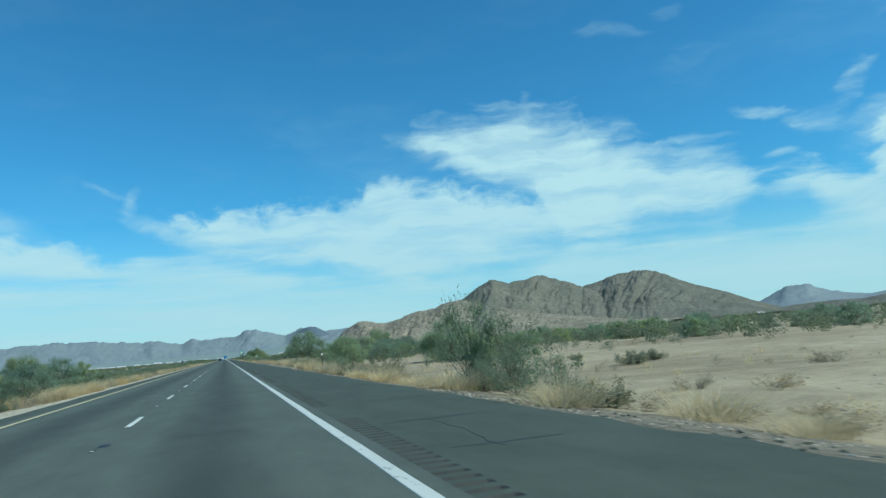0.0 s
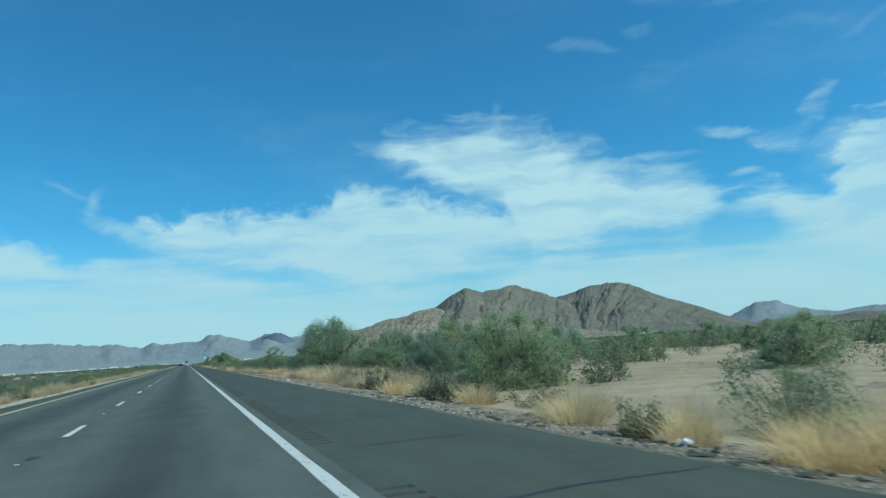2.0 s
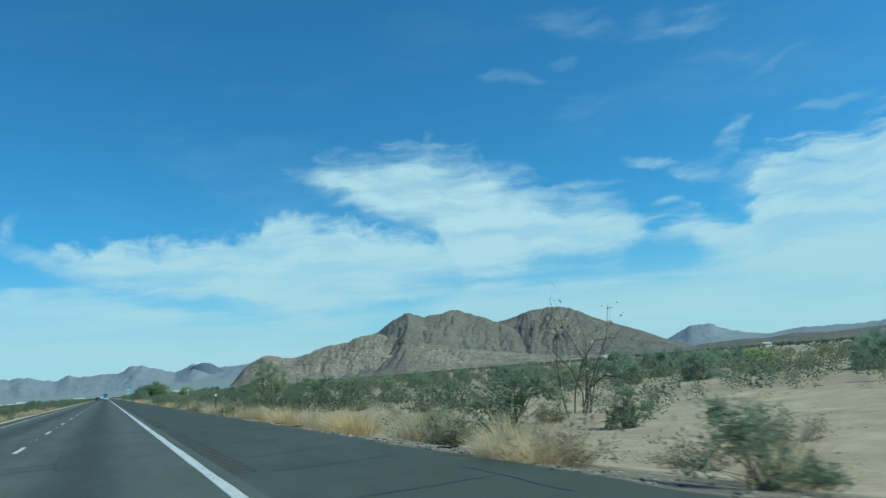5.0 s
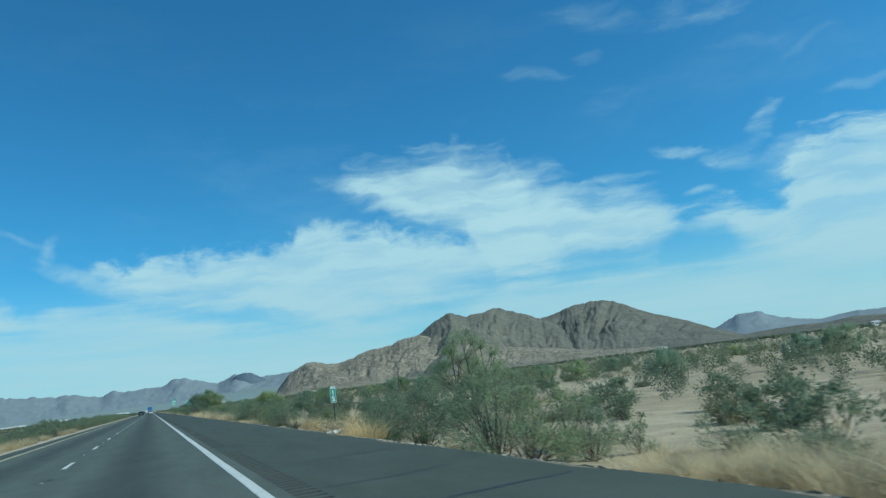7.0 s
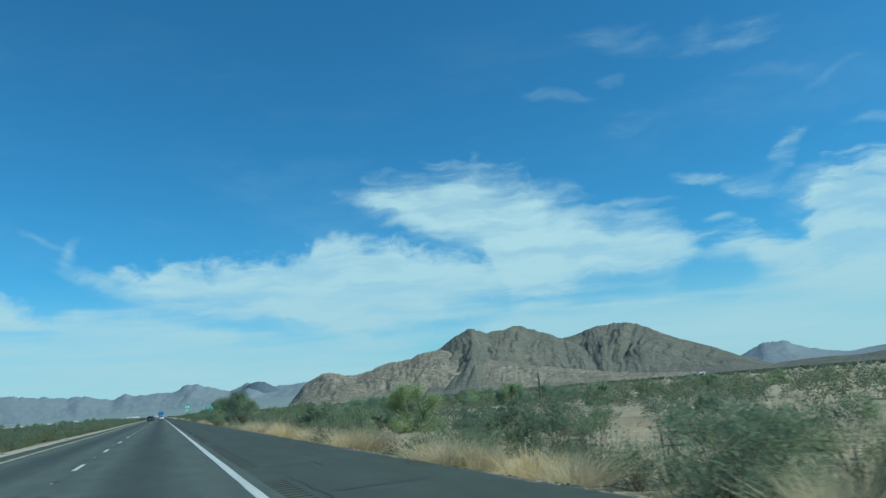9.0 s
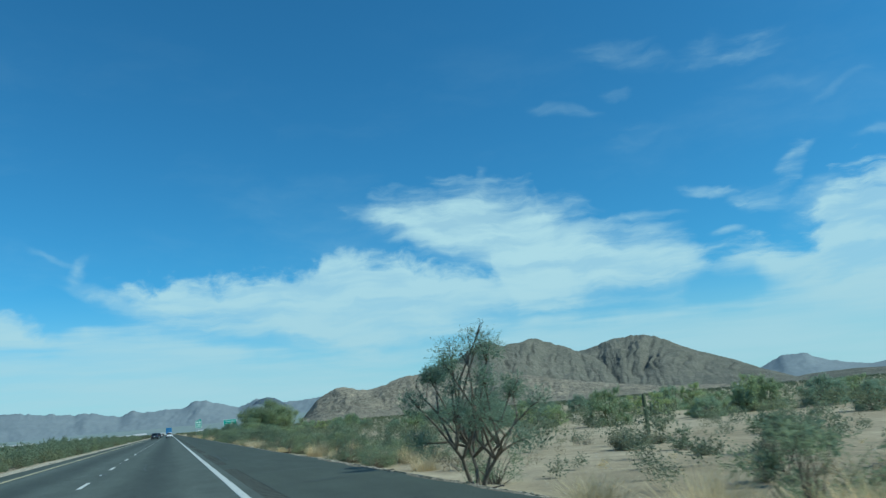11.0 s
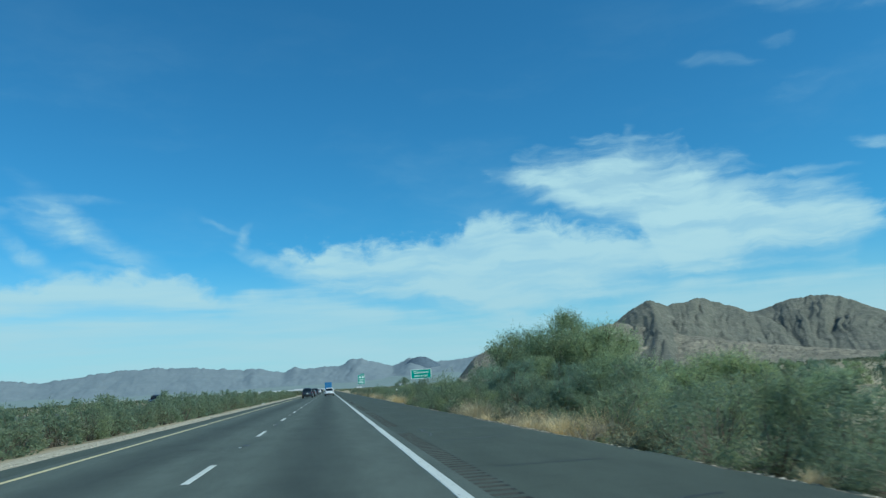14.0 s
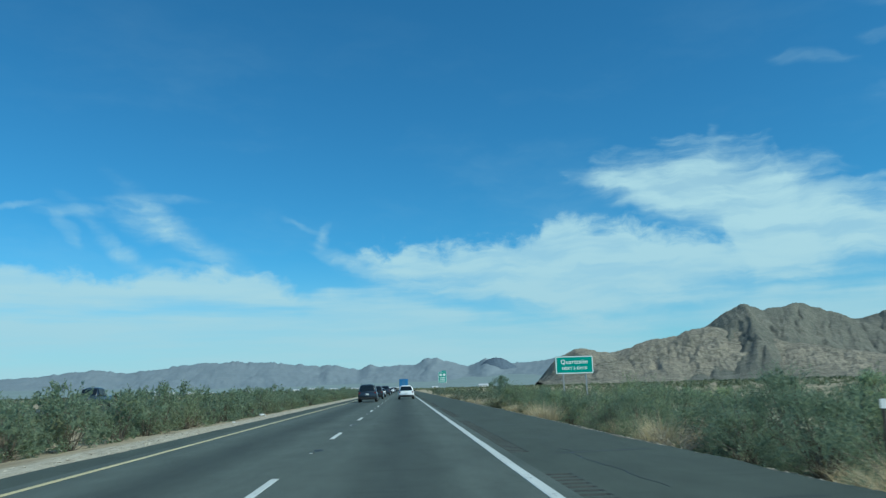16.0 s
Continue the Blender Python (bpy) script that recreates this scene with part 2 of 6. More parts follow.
def blend(nt, kind, fac, a, b):
    n = nt.nodes.new("ShaderNodeMix")
    n.data_type, n.blend_type = "RGBA", kind
    for sock, v in ((n.inputs[0], fac), (n.inputs[6], a), (n.inputs[7], b)):
        if isinstance(v, (int, float)):
            sock.default_value = v
        elif isinstance(v, tuple):
            sock.default_value = (*v, 1)
        else:
            nt.links.new(v, sock)
    return n.outputs[2]


def fresh(name):
    m = bpy.data.materials.new(name)
    m.use_nodes = True
    return m, m.node_tree, m.node_tree.nodes["Principled BSDF"]


def bump_of(nt, bsdf, height, strength, dist):
    b = nt.nodes.new("ShaderNodeBump")
    b.inputs["Strength"].default_value, b.inputs["Distance"].default_value = strength, dist
    nt.links.new(height, b.inputs["Height"])
    nt.links.new(b.outputs[0], bsdf.inputs["Normal"])


def surface(name, dark, light, scale, rough=0.8, metal=0.0, fine=None, bump=0.0, stretch=(1, 1, 1), coat=0.0):
    """A plain material whose colour wanders between two tones, with a finer grain and relief."""
    m, nt, b = fresh(name)
    col = ramp_of(nt, tex(nt, scale, 5, 0.6, stretch), [(0.3, dark), (0.7, light)])
    if fine:
        g = tex(nt, fine, 3, 0.6, stretch)
        col = blend(nt, "OVERLAY", 0.35, col, ramp_of(nt, g, [(0.3, (0.3, 0.3, 0.3)), (0.7, (0.7, 0.7, 0.7))]))
        if bump:
            bump_of(nt, b, g, bump, 0.01)
    nt.links.new(col, b.inputs["Base Color"])
    b.inputs["Roughness"].default_value, b.inputs["Metallic"].default_value = rough, metal
    b.inputs["Coat Weight"].default_value = coat
    return m


def asphalt_material(name, tone, worn):
    m, nt, b = fresh(name)
    big = tex(nt, 0.9, 5, 0.6, (1, 0.12, 1))
    col = ramp_of(nt, big, [(0.25, tuple(c * 0.88 for c in tone)), (0.75, tuple(c * 1.1 for c in tone))])
    grit = tex(nt, 60, 2, 0.7)
    col = blend(nt, "OVERLAY", 0.5, col, ramp_of(nt, grit, [(0.35, (0.25, 0.25, 0.25)), (0.7, (0.75, 0.75, 0.75))]))
    patch = tex(nt, 1.3, 6, 0.7, (1, 0.3, 1))
    col = blend(nt, "MULTIPLY", 0.55, col, ramp_of(nt, patch, [(0.35, (0.68, 0.68, 0.68)), (0.6, (1.06, 1.06, 1.06))]))
    streak = tex(nt, 2.2, 5, 0.65, (0.16, 1.6, 1))
    col = blend(nt, "MULTIPLY", 0.5, col, ramp_of(nt, streak, [(0.3, (0.62, 0.62, 0.62)), (0.42, (1, 1, 1))]))
    if worn:
        # oil-dark stripe down the middle of each lane, polished wheel tracks beside it
        c = nt.nodes.new("ShaderNodeTexCoord")
        s = nt.nodes.new("ShaderNodeSeparateXYZ")
        nt.links.new(c.outputs["Object"], s.inputs[0])
        w = nt.nodes.new("ShaderNodeMath")
        w.operation = "PINGPONG"
        w.inputs[1].default_value = 1.92
        nt.links.new(s.outputs[0], w.inputs[0])
        wob = tex(nt, 0.5, 4, 0.6, (1, 0.06, 1))
        add = nt.nodes.new("ShaderNodeMath")
        add.operation = "MULTIPLY_ADD"
        add.inputs[1].default_value, add.inputs[2].default_value = 0.5, -0.25
        nt.links.new(wob, add.inputs[0])
        tot = nt.nodes.new("ShaderNodeMath")
        nt.links.new(w.outputs[0], tot.inputs[0])
        nt.links.new(add.outputs[0], tot.inputs[1])
        div = nt.nodes.new("ShaderNodeMath")
        div.operation = "DIVIDE"
        div.inputs[1].default_value = 1.92
        nt.links.new(tot.outputs[0], div.inputs[0])
        col = blend(nt, "MULTIPLY", 1.0, col, ramp_of(nt, div.outputs[0], [(0.1, (1.0, 1.0, 1.0)), (0.42, (1.06, 1.06, 1.06)), (0.7, (0.8, 0.8, 0.8)), (0.95, (0.66, 0.66, 0.67))]))
    nt.links.new(col, b.inputs["Base Color"])
    b.inputs["Roughness"].default_value = 0.78
    b.inputs["Specular IOR Level"].default_value = 0.2
    bump_of(nt, b, grit, 0.5, 0.008)
    return m


def paint_material(name, colour):
    """Road paint, worn through in specks to the asphalt under it."""
    m, nt, b = fresh(name)
    wear = tex(nt, 9, 6, 0.75, (1, 0.4, 1))
    grime = tex(nt, 0.8, 4, 0.6, (1, 0.2, 1))
    col = blend(nt, "MULTIPLY", 0.6, colour, ramp_of(nt, grime, [(0.3, (0.72, 0.72, 0.7)), (0.7, (1, 1, 1))]))
    col = blend(nt, "MIX", ramp_of(nt, wear, [(0.575, (0, 0, 0)), (0.66, (0.8, 0.8, 0.8))]), col, (0.09, 0.09, 0.09))
    nt.links.new(col, b.inputs["Base Color"])
    b.inputs["Roughness"].default_value = 0.65
    return m


def leaf_material(name, dark, light, thin=0.35):
    m, nt, b = fresh(name)
    g = nt.nodes.new("ShaderNodeNewGeometry")
    o = nt.nodes.new("ShaderNodeObjectInfo")
    col = ramp_of(nt, g.outputs["Random Per Island"], [(0.0, dark), (1.0, light)])
    hue = ramp_of(nt, o.outputs["Random"], [(0.0, (0.78, 0.8, 0.8)), (0.5, (1, 1, 1)), (1.0, (1.2, 1.12, 0.92))])
    col = blend(nt, "MULTIPLY", 1.0, col, hue)
    nt.links.new(col, b.inputs["Base Color"])
    b.inputs["Roughness"].default_value = 0.6
    b.inputs["Specular IOR Level"].default_value = 0.3
    tr = nt.nodes.new("ShaderNodeBsdfTranslucent")
    nt.links.new(col, tr.inputs[0])
    mx = nt.nodes.new("ShaderNodeMixShader")
    mx.inputs[0].default_value = thin
    nt.links.new(b.outputs[0], mx.inputs[1])
    nt.links.new(tr.outputs[0], mx.inputs[2])
    nt.links.new(mx.outputs[0], nt.nodes["Material Output"].inputs[0])
    return m


def ground_material():
    m, nt, b = fresh("desert_ground")
    big = tex(nt, 0.05, 6, 0.6)
    col = ramp_of(nt, big, [(0.3, (0.255, 0.212, 0.142)), (0.5, (0.36, 0.302, 0.208)), (0.7, (0.445, 0.38, 0.272))])
    mid = tex(nt, 0.7, 6, 0.65)
    col = blend(nt, "OVERLAY", 0.6, col, ramp_of(nt, mid, [(0.3, (0.3, 0.3, 0.3)), (0.7, (0.68, 0.67, 0.65))]))
    v = nt.nodes.new("ShaderNodeTexVoronoi")
    v.inputs["Scale"].default_value = 7.0
    c = nt.nodes.new("ShaderNodeTexCoord")
    nt.links.new(c.outputs["Object"], v.inputs["Vector"])
    stones = ramp_of(nt, v.outputs["Distance"], [(0.12, (0.6, 0.58, 0.55)), (0.3, (1, 1, 1))])
    col = blend(nt, "MULTIPLY", 0.7, col, stones)
    # far off, scrub too small to build stipples the plain with green
    scrub = tex(nt, 0.11, 8, 0.75)
    veg = ramp_of(nt, scrub, [(0.5, (0, 0, 0)), (0.58, (0.75, 0.75, 0.75))])
    far = nt.nodes.new("ShaderNodeSeparateXYZ")
    nt.links.new(c.outputs["Object"], far.inputs[0])
    ab = nt.nodes.new("ShaderNodeMath")
    ab.operation = "ABSOLUTE"
    nt.links.new(far.outputs[0], ab.inputs[0])
    mr = nt.nodes.new("ShaderNodeMapRange")
    mr.inputs[1].default_value, mr.inputs[2].default_value = 60, 200
    nt.links.new(ab.outputs[0], mr.inputs[0])
    k = blend(nt, "MULTIPLY", 1.0, veg, mr.outputs[0])
    col = blend(nt, "MIX", k, col, (0.085, 0.1, 0.06))
    # broken pale gravel graded along both sides of the pavement
    mid_x = nt.nodes.new("ShaderNodeMath")
    mid_x.operation = "SUBTRACT"
    mid_x.inputs[1].default_value = 1.25
    nt.links.new(far.outputs[0], mid_x.inputs[0])
    side = nt.nodes.new("ShaderNodeMath")
    side.operation = "ABSOLUTE"
    nt.links.new(mid_x.outputs[0], side.inputs[0])
    wob = nt.nodes.new("ShaderNodeMath")
    wob.operation = "MULTIPLY_ADD"
    wob.inputs[1].default_value = 2.2
    nt.links.new(tex(nt, 0.6, 6, 0.7), wob.inputs[0])
    nt.links.new(side.outputs[0], wob.inputs[2])
    strip = nt.nodes.new("ShaderNodeMapRange")
    strip.inputs[1].default_value, strip.inputs[2].default_value = 10.2, 9.3
    nt.links.new(wob.outputs[0], strip.inputs[0])
    chips = ramp_of(nt, tex(nt, 7, 8, 0.85, (1, 0.5, 1)), [(0.36, (0.05, 0.045, 0.036)), (0.46, (0.165, 0.145, 0.11)), (0.66, (0.31, 0.275, 0.21))])
    median = nt.nodes.new("ShaderNodeMapRange")
    median.inputs[1].default_value, median.inputs[2].default_value = -4.0, -5.5
    nt.links.new(far.outputs[0], median.inputs[0])
    # the graded band is wider in the median
    wide = nt.nodes.new("ShaderNodeMapRange")
    wide.inputs[1].default_value, wide.inputs[2].default_value = 10.9, 9.9
    nt.links.new(wob.outputs[0], wide.inputs[0])
    pale = ramp_of(nt, tex(nt, 4, 6, 0.75, (1, 0.4, 1)), [(0.34, (0.15, 0.13, 0.1)), (0.46, (0.43, 0.38, 0.285)), (0.68, (0.6, 0.54, 0.42))])
    col = blend(nt, "MIX", strip.outputs[0], col, chips)
    col = blend(nt, "MIX", blend(nt, "MULTIPLY", 1.0, wide.outputs[0], median.outputs[0]), col, pale)
    nt.links.new(col, b.inputs["Base Color"])
    b.inputs["Roughness"].default_value = 0.95
    b.inputs["Specular IOR Level"].default_value = 0.15
    bump_of(nt, b, tex(nt, 14, 4, 0.7), 0.7, 0.04)
    return m


def rock_material(name, dark, light, scrub, amount, relief=0.5, grain=0.8):
    m, nt, b = fresh(name)
    big = tex(nt, 0.006, 7, 0.62)
    col = ramp_of(nt, big, [(0.32, dark), (0.68, light)])
    crag = tex(nt, 0.07, 8, 0.75)
    col = blend(nt, "OVERLAY", grain, col, ramp_of(nt, crag, [(0.34, (0.3, 0.3, 0.3)), (0.66, (0.7, 0.7, 0.7))]))
    clumps = tex(nt, 0.05, 6, 0.8)
    col = blend(nt, "MIX", ramp_of(nt, clumps, [(0.54, (0, 0, 0)), (0.62, (amount * 0.8,) * 3)]), col, scrub)
    dots = tex(nt, 0.22, 4, 0.7)
    col = blend(nt, "MIX", ramp_of(nt, dots, [(0.54, (0, 0, 0)), (0.62, (amount, amount, amount))]), col, scrub)
    nt.links.new(col, b.inputs["Base Color"])
    b.inputs["Roughness"].default_value = 0.95
    b.inputs["Specular IOR Level"].default_value = 0.1
    bump_of(nt, b, crag, relief, 4.0)
    return m


MAT = {
    "asphalt": asphalt_material("asphalt", (0.103, 0.121, 0.103), True),
    "shoulder": asphalt_material("shoulder_asphalt", (0.077, 0.091, 0.073), False),
    "white_line": paint_material("white_line", (0.6, 0.62, 0.58)),
    "yellow_line": paint_material("yellow_line", (0.6, 0.51, 0.28)),
    "tar": surface("crack_tar", (0.012, 0.012, 0.012), (0.028, 0.028, 0.028), 6, 0.55),
    "groove": surface("groove_dark", (0.03, 0.031, 0.028), (0.055, 0.056, 0.05), 3, 0.85),
    "ground": ground_material(),
    "gravel": surface("pale_gravel", (0.30, 0.25, 0.18), (0.5, 0.44, 0.34), 0.9, 0.95, 0, 22, 0.9),
    "stone": surface("pale_stone", (0.33, 0.285, 0.215), (0.54, 0.48, 0.385), 3, 0.9, 0, 30, 0.5),
    "rock": rock_material("brown_rock", (0.124, 0.126, 0.104), (0.184, 0.178, 0.145), (0.084, 0.092, 0.075), 0.65, 1.0),
    "rock_pale": rock_material("tan_rock", (0.188, 0.172, 0.136), (0.325, 0.286, 0.218), (0.1, 0.106, 0.08), 0.85, 1.0),
    # the blue of distance haze is mixed into this far rock's colours
    "rock_far": rock_material("haze_blue_rock", (0.19, 0.228, 0.25), (0.222, 0.26, 0.28), (0.18, 0.22, 0.238), 0.4, 0.05, 0.3),
    # pale haze below the far range, given as a surface colour
    "haze_far": rock_material("pale_haze_slope", (0.205, 0.255, 0.25), (0.235, 0.285, 0.275), (0.18, 0.235, 0.215), 0.3, 0.04, 0.3),
    # dark rock with the blue of haze in its colour
    "butte": rock_material("dark_haze_rock", (0.1, 0.13, 0.165), (0.125, 0.16, 0.195), (0.09, 0.12, 0.14), 0.4, 0.1),
    "bark": surface("grey_bark", (0.09, 0.075, 0.055), (0.2, 0.17, 0.13), 8, 0.9, 0, 40, 0.6),
    "green_bark": surface("palo_verde_bark", (0.1, 0.115, 0.05), (0.19, 0.2, 0.1), 5, 0.8, 0, 30, 0.4),
    "dead_wood": surface("dead_wood", (0.25, 0.22, 0.175), (0.4, 0.355, 0.29), 8, 0.9, 0, 40, 0.5),
    "creosote": leaf_material("creosote_leaf", (0.186, 0.238, 0.15), (0.33, 0.4, 0.262), 0.6),
    # creosote leaf in a darker copy, to dim the scrub farther out
    "scrub": leaf_material("darkened_scrub_leaf", (0.125, 0.155, 0.102), (0.25, 0.285, 0.19), 0.5),
    "ironwood": leaf_material("ironwood_leaf", (0.215, 0.295, 0.212), (0.37, 0.475, 0.34), 0.65),
    "palo": leaf_material("palo_verde_leaf", (0.255, 0.328, 0.188), (0.445, 0.53, 0.32), 0.6),
    "sage": leaf_material("grey_green_leaf", (0.18, 0.19, 0.125), (0.32, 0.325, 0.23), 0.45),
    "straw": leaf_material("dry_grass", (0.48, 0.4, 0.245), (0.76, 0.645, 0.43), 0.5),
    "brush": leaf_material("dry_brush", (0.3, 0.25, 0.165), (0.52, 0.44, 0.3), 0.45),
    "sign_green": surface("sign_green", (0.0, 0.27, 0.21), (0.0, 0.31, 0.24), 1.2, 0.45),
    "sign_white": surface("sign_white", (0.72, 0.74, 0.74), (0.8, 0.82, 0.82), 2, 0.4),
    "steel": surface("galvanised_steel", (0.3, 0.31, 0.32), (0.45, 0.46, 0.47), 6, 0.5, 0.7),
    "post_steel": surface("weathered_post_steel", (0.05, 0.042, 0.035), (0.11, 0.095, 0.08), 9, 0.75, 0.3, 40, 0.3),
    "tyre": surface("tyre_rubber", (0.015, 0.015, 0.015), (0.03, 0.03, 0.03), 12, 0.85),
    "rim": surface("alloy_rim", (0.35, 0.36, 0.37), (0.5, 0.5, 0.52), 5, 0.35, 0.9),
    "car_white": surface("white_car_paint", (0.72, 0.74, 0.76), (0.8, 0.81, 0.82), 0.6, 0.3, 0, None, 0, (1, 1, 1), 0.6),
    "car_dark": surface("dark_blue_car_paint", (0.016, 0.026, 0.04), (0.028, 0.04, 0.056), 0.6, 0.3, 0.2, None, 0, (1, 1, 1), 0.7),
    "car_black": surface("black_car_paint", (0.01, 0.011, 0.013), (0.018, 0.019, 0.021), 0.6, 0.3, 0.2, None, 0, (1, 1, 1), 0.7),
    "car_silver": surface("silver_car_paint", (0.32, 0.34, 0.36), (0.4, 0.42, 0.44), 0.6, 0.35, 0.6, None, 0, (1, 1, 1), 0.6),
    "truck_blue": surface("blue_truck_panel", (0.03, 0.16, 0.36), (0.05, 0.21, 0.44), 0.4, 0.45),
    "car_trim": surface("black_plastic_trim", (0.014, 0.014, 0.015), (0.03, 0.03, 0.03), 9, 0.6),
    "glass": surface("tinted_car_glass", (0.01, 0.013, 0.015), (0.016, 0.019, 0.021), 1, 0.08),
    "tail_red": surface("red_tail_light", (0.13, 0.012, 0.012), (0.2, 0.018, 0.016), 6, 0.25),
    "cactus": surface("cactus_skin", (0.06, 0.085, 0.045), (0.11, 0.14, 0.075), 4, 0.7, 0, 30, 0.4),
    "litter": surface("white_litter", (0.6, 0.6, 0.58), (0.78, 0.78, 0.76), 5, 0.6),
    "plate": surface("pale_plate", (0.6, 0.62, 0.6), (0.7, 0.72, 0.7), 5, 0.5),
    "wall_white": surface("white_wall_paint", (0.62, 0.62, 0.6), (0.78, 0.78, 0.76), 0.3, 0.8),
    "roof": surface("pale_metal_roof", (0.4, 0.4, 0.4), (0.6, 0.6, 0.6), 0.3, 0.6),
}

# ---------------------------------------------------------------- mesh helpers


def mesh_from(name, verts, faces, mat, smooth=False):
    me = bpy.data.meshes.new(name)
    verts = np.asarray(verts, dtype=np.float32).reshape(-1, 3)
    if isinstance(faces, np.ndarray):
        n, k = faces.shape
        me.vertices.add(len(verts))
        me.vertices.foreach_set("co", verts.ravel())
        me.loops.add(n * k)
        me.loops.foreach_set("vertex_index", faces.astype(np.int32).ravel())
        me.polygons.add(n)
        me.polygons.foreach_set("loop_start", np.arange(0, n * k, k, dtype=np.int32))
        me.update(calc_edges=True)
    else:
        me.from_pydata(verts.tolist(), [], faces)
    me.materials.append(MAT[mat])
    if smooth:
        me.shade_smooth()
    else:
        me.shade_flat()
    return me


def bm_mesh(name, bm, mat, smooth=False):
    bmesh.ops.recalc_face_normals(bm, faces=bm.faces)
    me = bpy.data.meshes.new(name)
    bm.to_mesh(me)
    bm.free()
    me.materials.append(MAT[mat])
    if smooth:
        me.shade_smooth()
    return me


def part(name, me, parent, label=""):
    ob = new(name, me)
    ob.parent = parent
    return tagged(ob, label)


def boxes(bm, *specs, bevel=0.0):
    """Adds boxes (centre x, y, z, size x, y, z) to bm, with bevelled edges."""
    for x, y, z, sx, sy, sz in specs:
        g = bmesh.ops.create_cube(bm, size=1.0, matrix=Matrix.Translation((x, y, z)) @ Matrix.Diagonal((sx, sy, sz, 1)))
        if bevel:
            es = list({e for v in g["verts"] for e in v.link_edges})
            bmesh.ops.bevel(bm, geom=es, offset=bevel, segments=2, affect="EDGES")
    return bm


def grid_faces(nu, nv):
    i = np.arange(nu - 1)[:, None] * nv + np.arange(nv - 1)[None, :]
    i = i.ravel()
    return np.stack([i, i + nv, i + nv + 1, i + 1], 1)


def waves(x, y, seed, octaves=5, base=1.0, gain=0.5):
    """Cheap smooth noise on arrays, about -1 to 1: turned sine products, octave by octave."""
    rng = np.random.RandomState(seed)
    total, amp, norm = 0.0, 1.0, 0.0
    for _ in range(octaves):
        a, p1, p2 = rng.uniform(0, 6.28, 3)
        u, v = x * math.cos(a) - y * math.sin(a), x * math.sin(a) + y * math.cos(a)
        total = total + amp * np.sin(u * base + p1 + 1.3 * np.sin(v * base * 0.7 + p2)) * np.cos(v * base * 0.9 + p2 + 0.9 * np.sin(u * base * 0.6 + p1))
        norm += amp
        amp *= gain
        base *= 2.03
    return total / norm


# ---------------------------------------------------------------- ground and road
ROAD_L, ROAD_R = -4.95, 7.45
Y0, Y1 = -60.0, 1500.0


def ground_z(x, y):
    x, y = np.asarray(x, float), np.asarray(y, float)
    steep = np.interp(y, (0, 50, 70, 150, 190), (0.16, 0.2, 0.13, 0.13, 0.25))       # the verge falls away, the plain beyond it more slowly
    right = np.clip((x - ROAD_R) * steep, 0, np.interp(y, (60, 150, 200), (0.7, 0.75, 0.92)))
    right = right + np.clip((x - 14) * 0.03, 0, 0.6) * np.interp(y, (170, 210), (0, 1))
    left = np.clip((ROAD_L - x) * 0.11, 0, 0.62)
    off = np.clip(np.maximum(x - ROAD_R, ROAD_L - x), 0, None)
    rough = 0.05 * waves(x, y, 3, 4, 0.9) * np.clip(off / 1.0, 0, 1) + 0.16 * waves(x, y, 5, 3, 0.11) * np.clip(off / 14, 0, 1)
    rough = rough + 0.8 * waves(x, y, 8, 3, 0.012) * np.clip((off - 60) / 300, 0, 1)
    inside = np.where(off > 0, 0.0, -0.12)
    return -right - left + rough + inside


def spaced(near_lo, near_hi, step, far_lo, far_hi, grow=1.25):
    mid = list(np.arange(near_lo, near_hi + 1e-6, step))
    up, d = [], step
    while (up[-1] if up else near_hi) < far_hi:
        d *= grow
        up.append((up[-1] if up else near_hi) + d)
    dn, d = [], step
    while (dn[-1] if dn else near_lo) > far_lo:
        d *= grow
        dn.append((dn[-1] if dn else near_lo) - d)
    return np.array(dn[::-1] + mid + up)


gx = np.concatenate([spaced(-34, 40, 0.8, -4900, 4900)])
gx = np.sort(np.append(gx[(np.abs(gx - ROAD_L) > 0.3) & (np.abs(gx - ROAD_R) > 0.3)], [ROAD_L - 0.02, ROAD_L + 0.25, ROAD_R - 0.25, ROAD_R + 0.02]))
gy = spaced(-20, 660, 1.6, -1500, 4900)
GX, GY = np.meshgrid(gx, gy, indexing="ij")
GZ = ground_z(GX, GY)
me = mesh_from("ground", np.stack([GX, GY, GZ], -1), grid_faces(len(gx), len(gy))[:, ::-1], "ground", True)
tagged(new("ground", me), "pale sandy desert floor with scattered gravel and stones", "ground", kind="structure")


def slab(name, x0, x1, mat, label, z=0.0, thick=0.16, y0=Y0, y1=Y1, ragged=(0, 0), step=3.0):
    """A strip of road with thickness; ragged: how far the left and right edges wander."""
    ys = np.arange(y0, y1 + step, step)
    a = x0 + ragged[0] * waves(ys, ys * 0.3, 11, 4, 0.9)
    b = x1 + ragged[1] * waves(ys, ys * 0.2, 12, 4, 0.9)
    n = len(ys)
    v = np.concatenate([np.stack([a, ys, np.full(n, z - thick)], 1), np.stack([a, ys, np.full(n, z)], 1), np.stack([b, ys, np.full(n, z)], 1), np.stack([b, ys, np.full(n, z - thick)], 1)])
    i = np.arange(n - 1)
    f = np.concatenate([np.stack([i + k * n, i + k * n + 1, i + (k + 1) * n + 1, i + (k + 1) * n], 1) for k in range(3)])
    ob = new(name, mesh_from(name, v, f[:, ::-1], mat))
    return tagged(ob, label, "road", kind="structure")


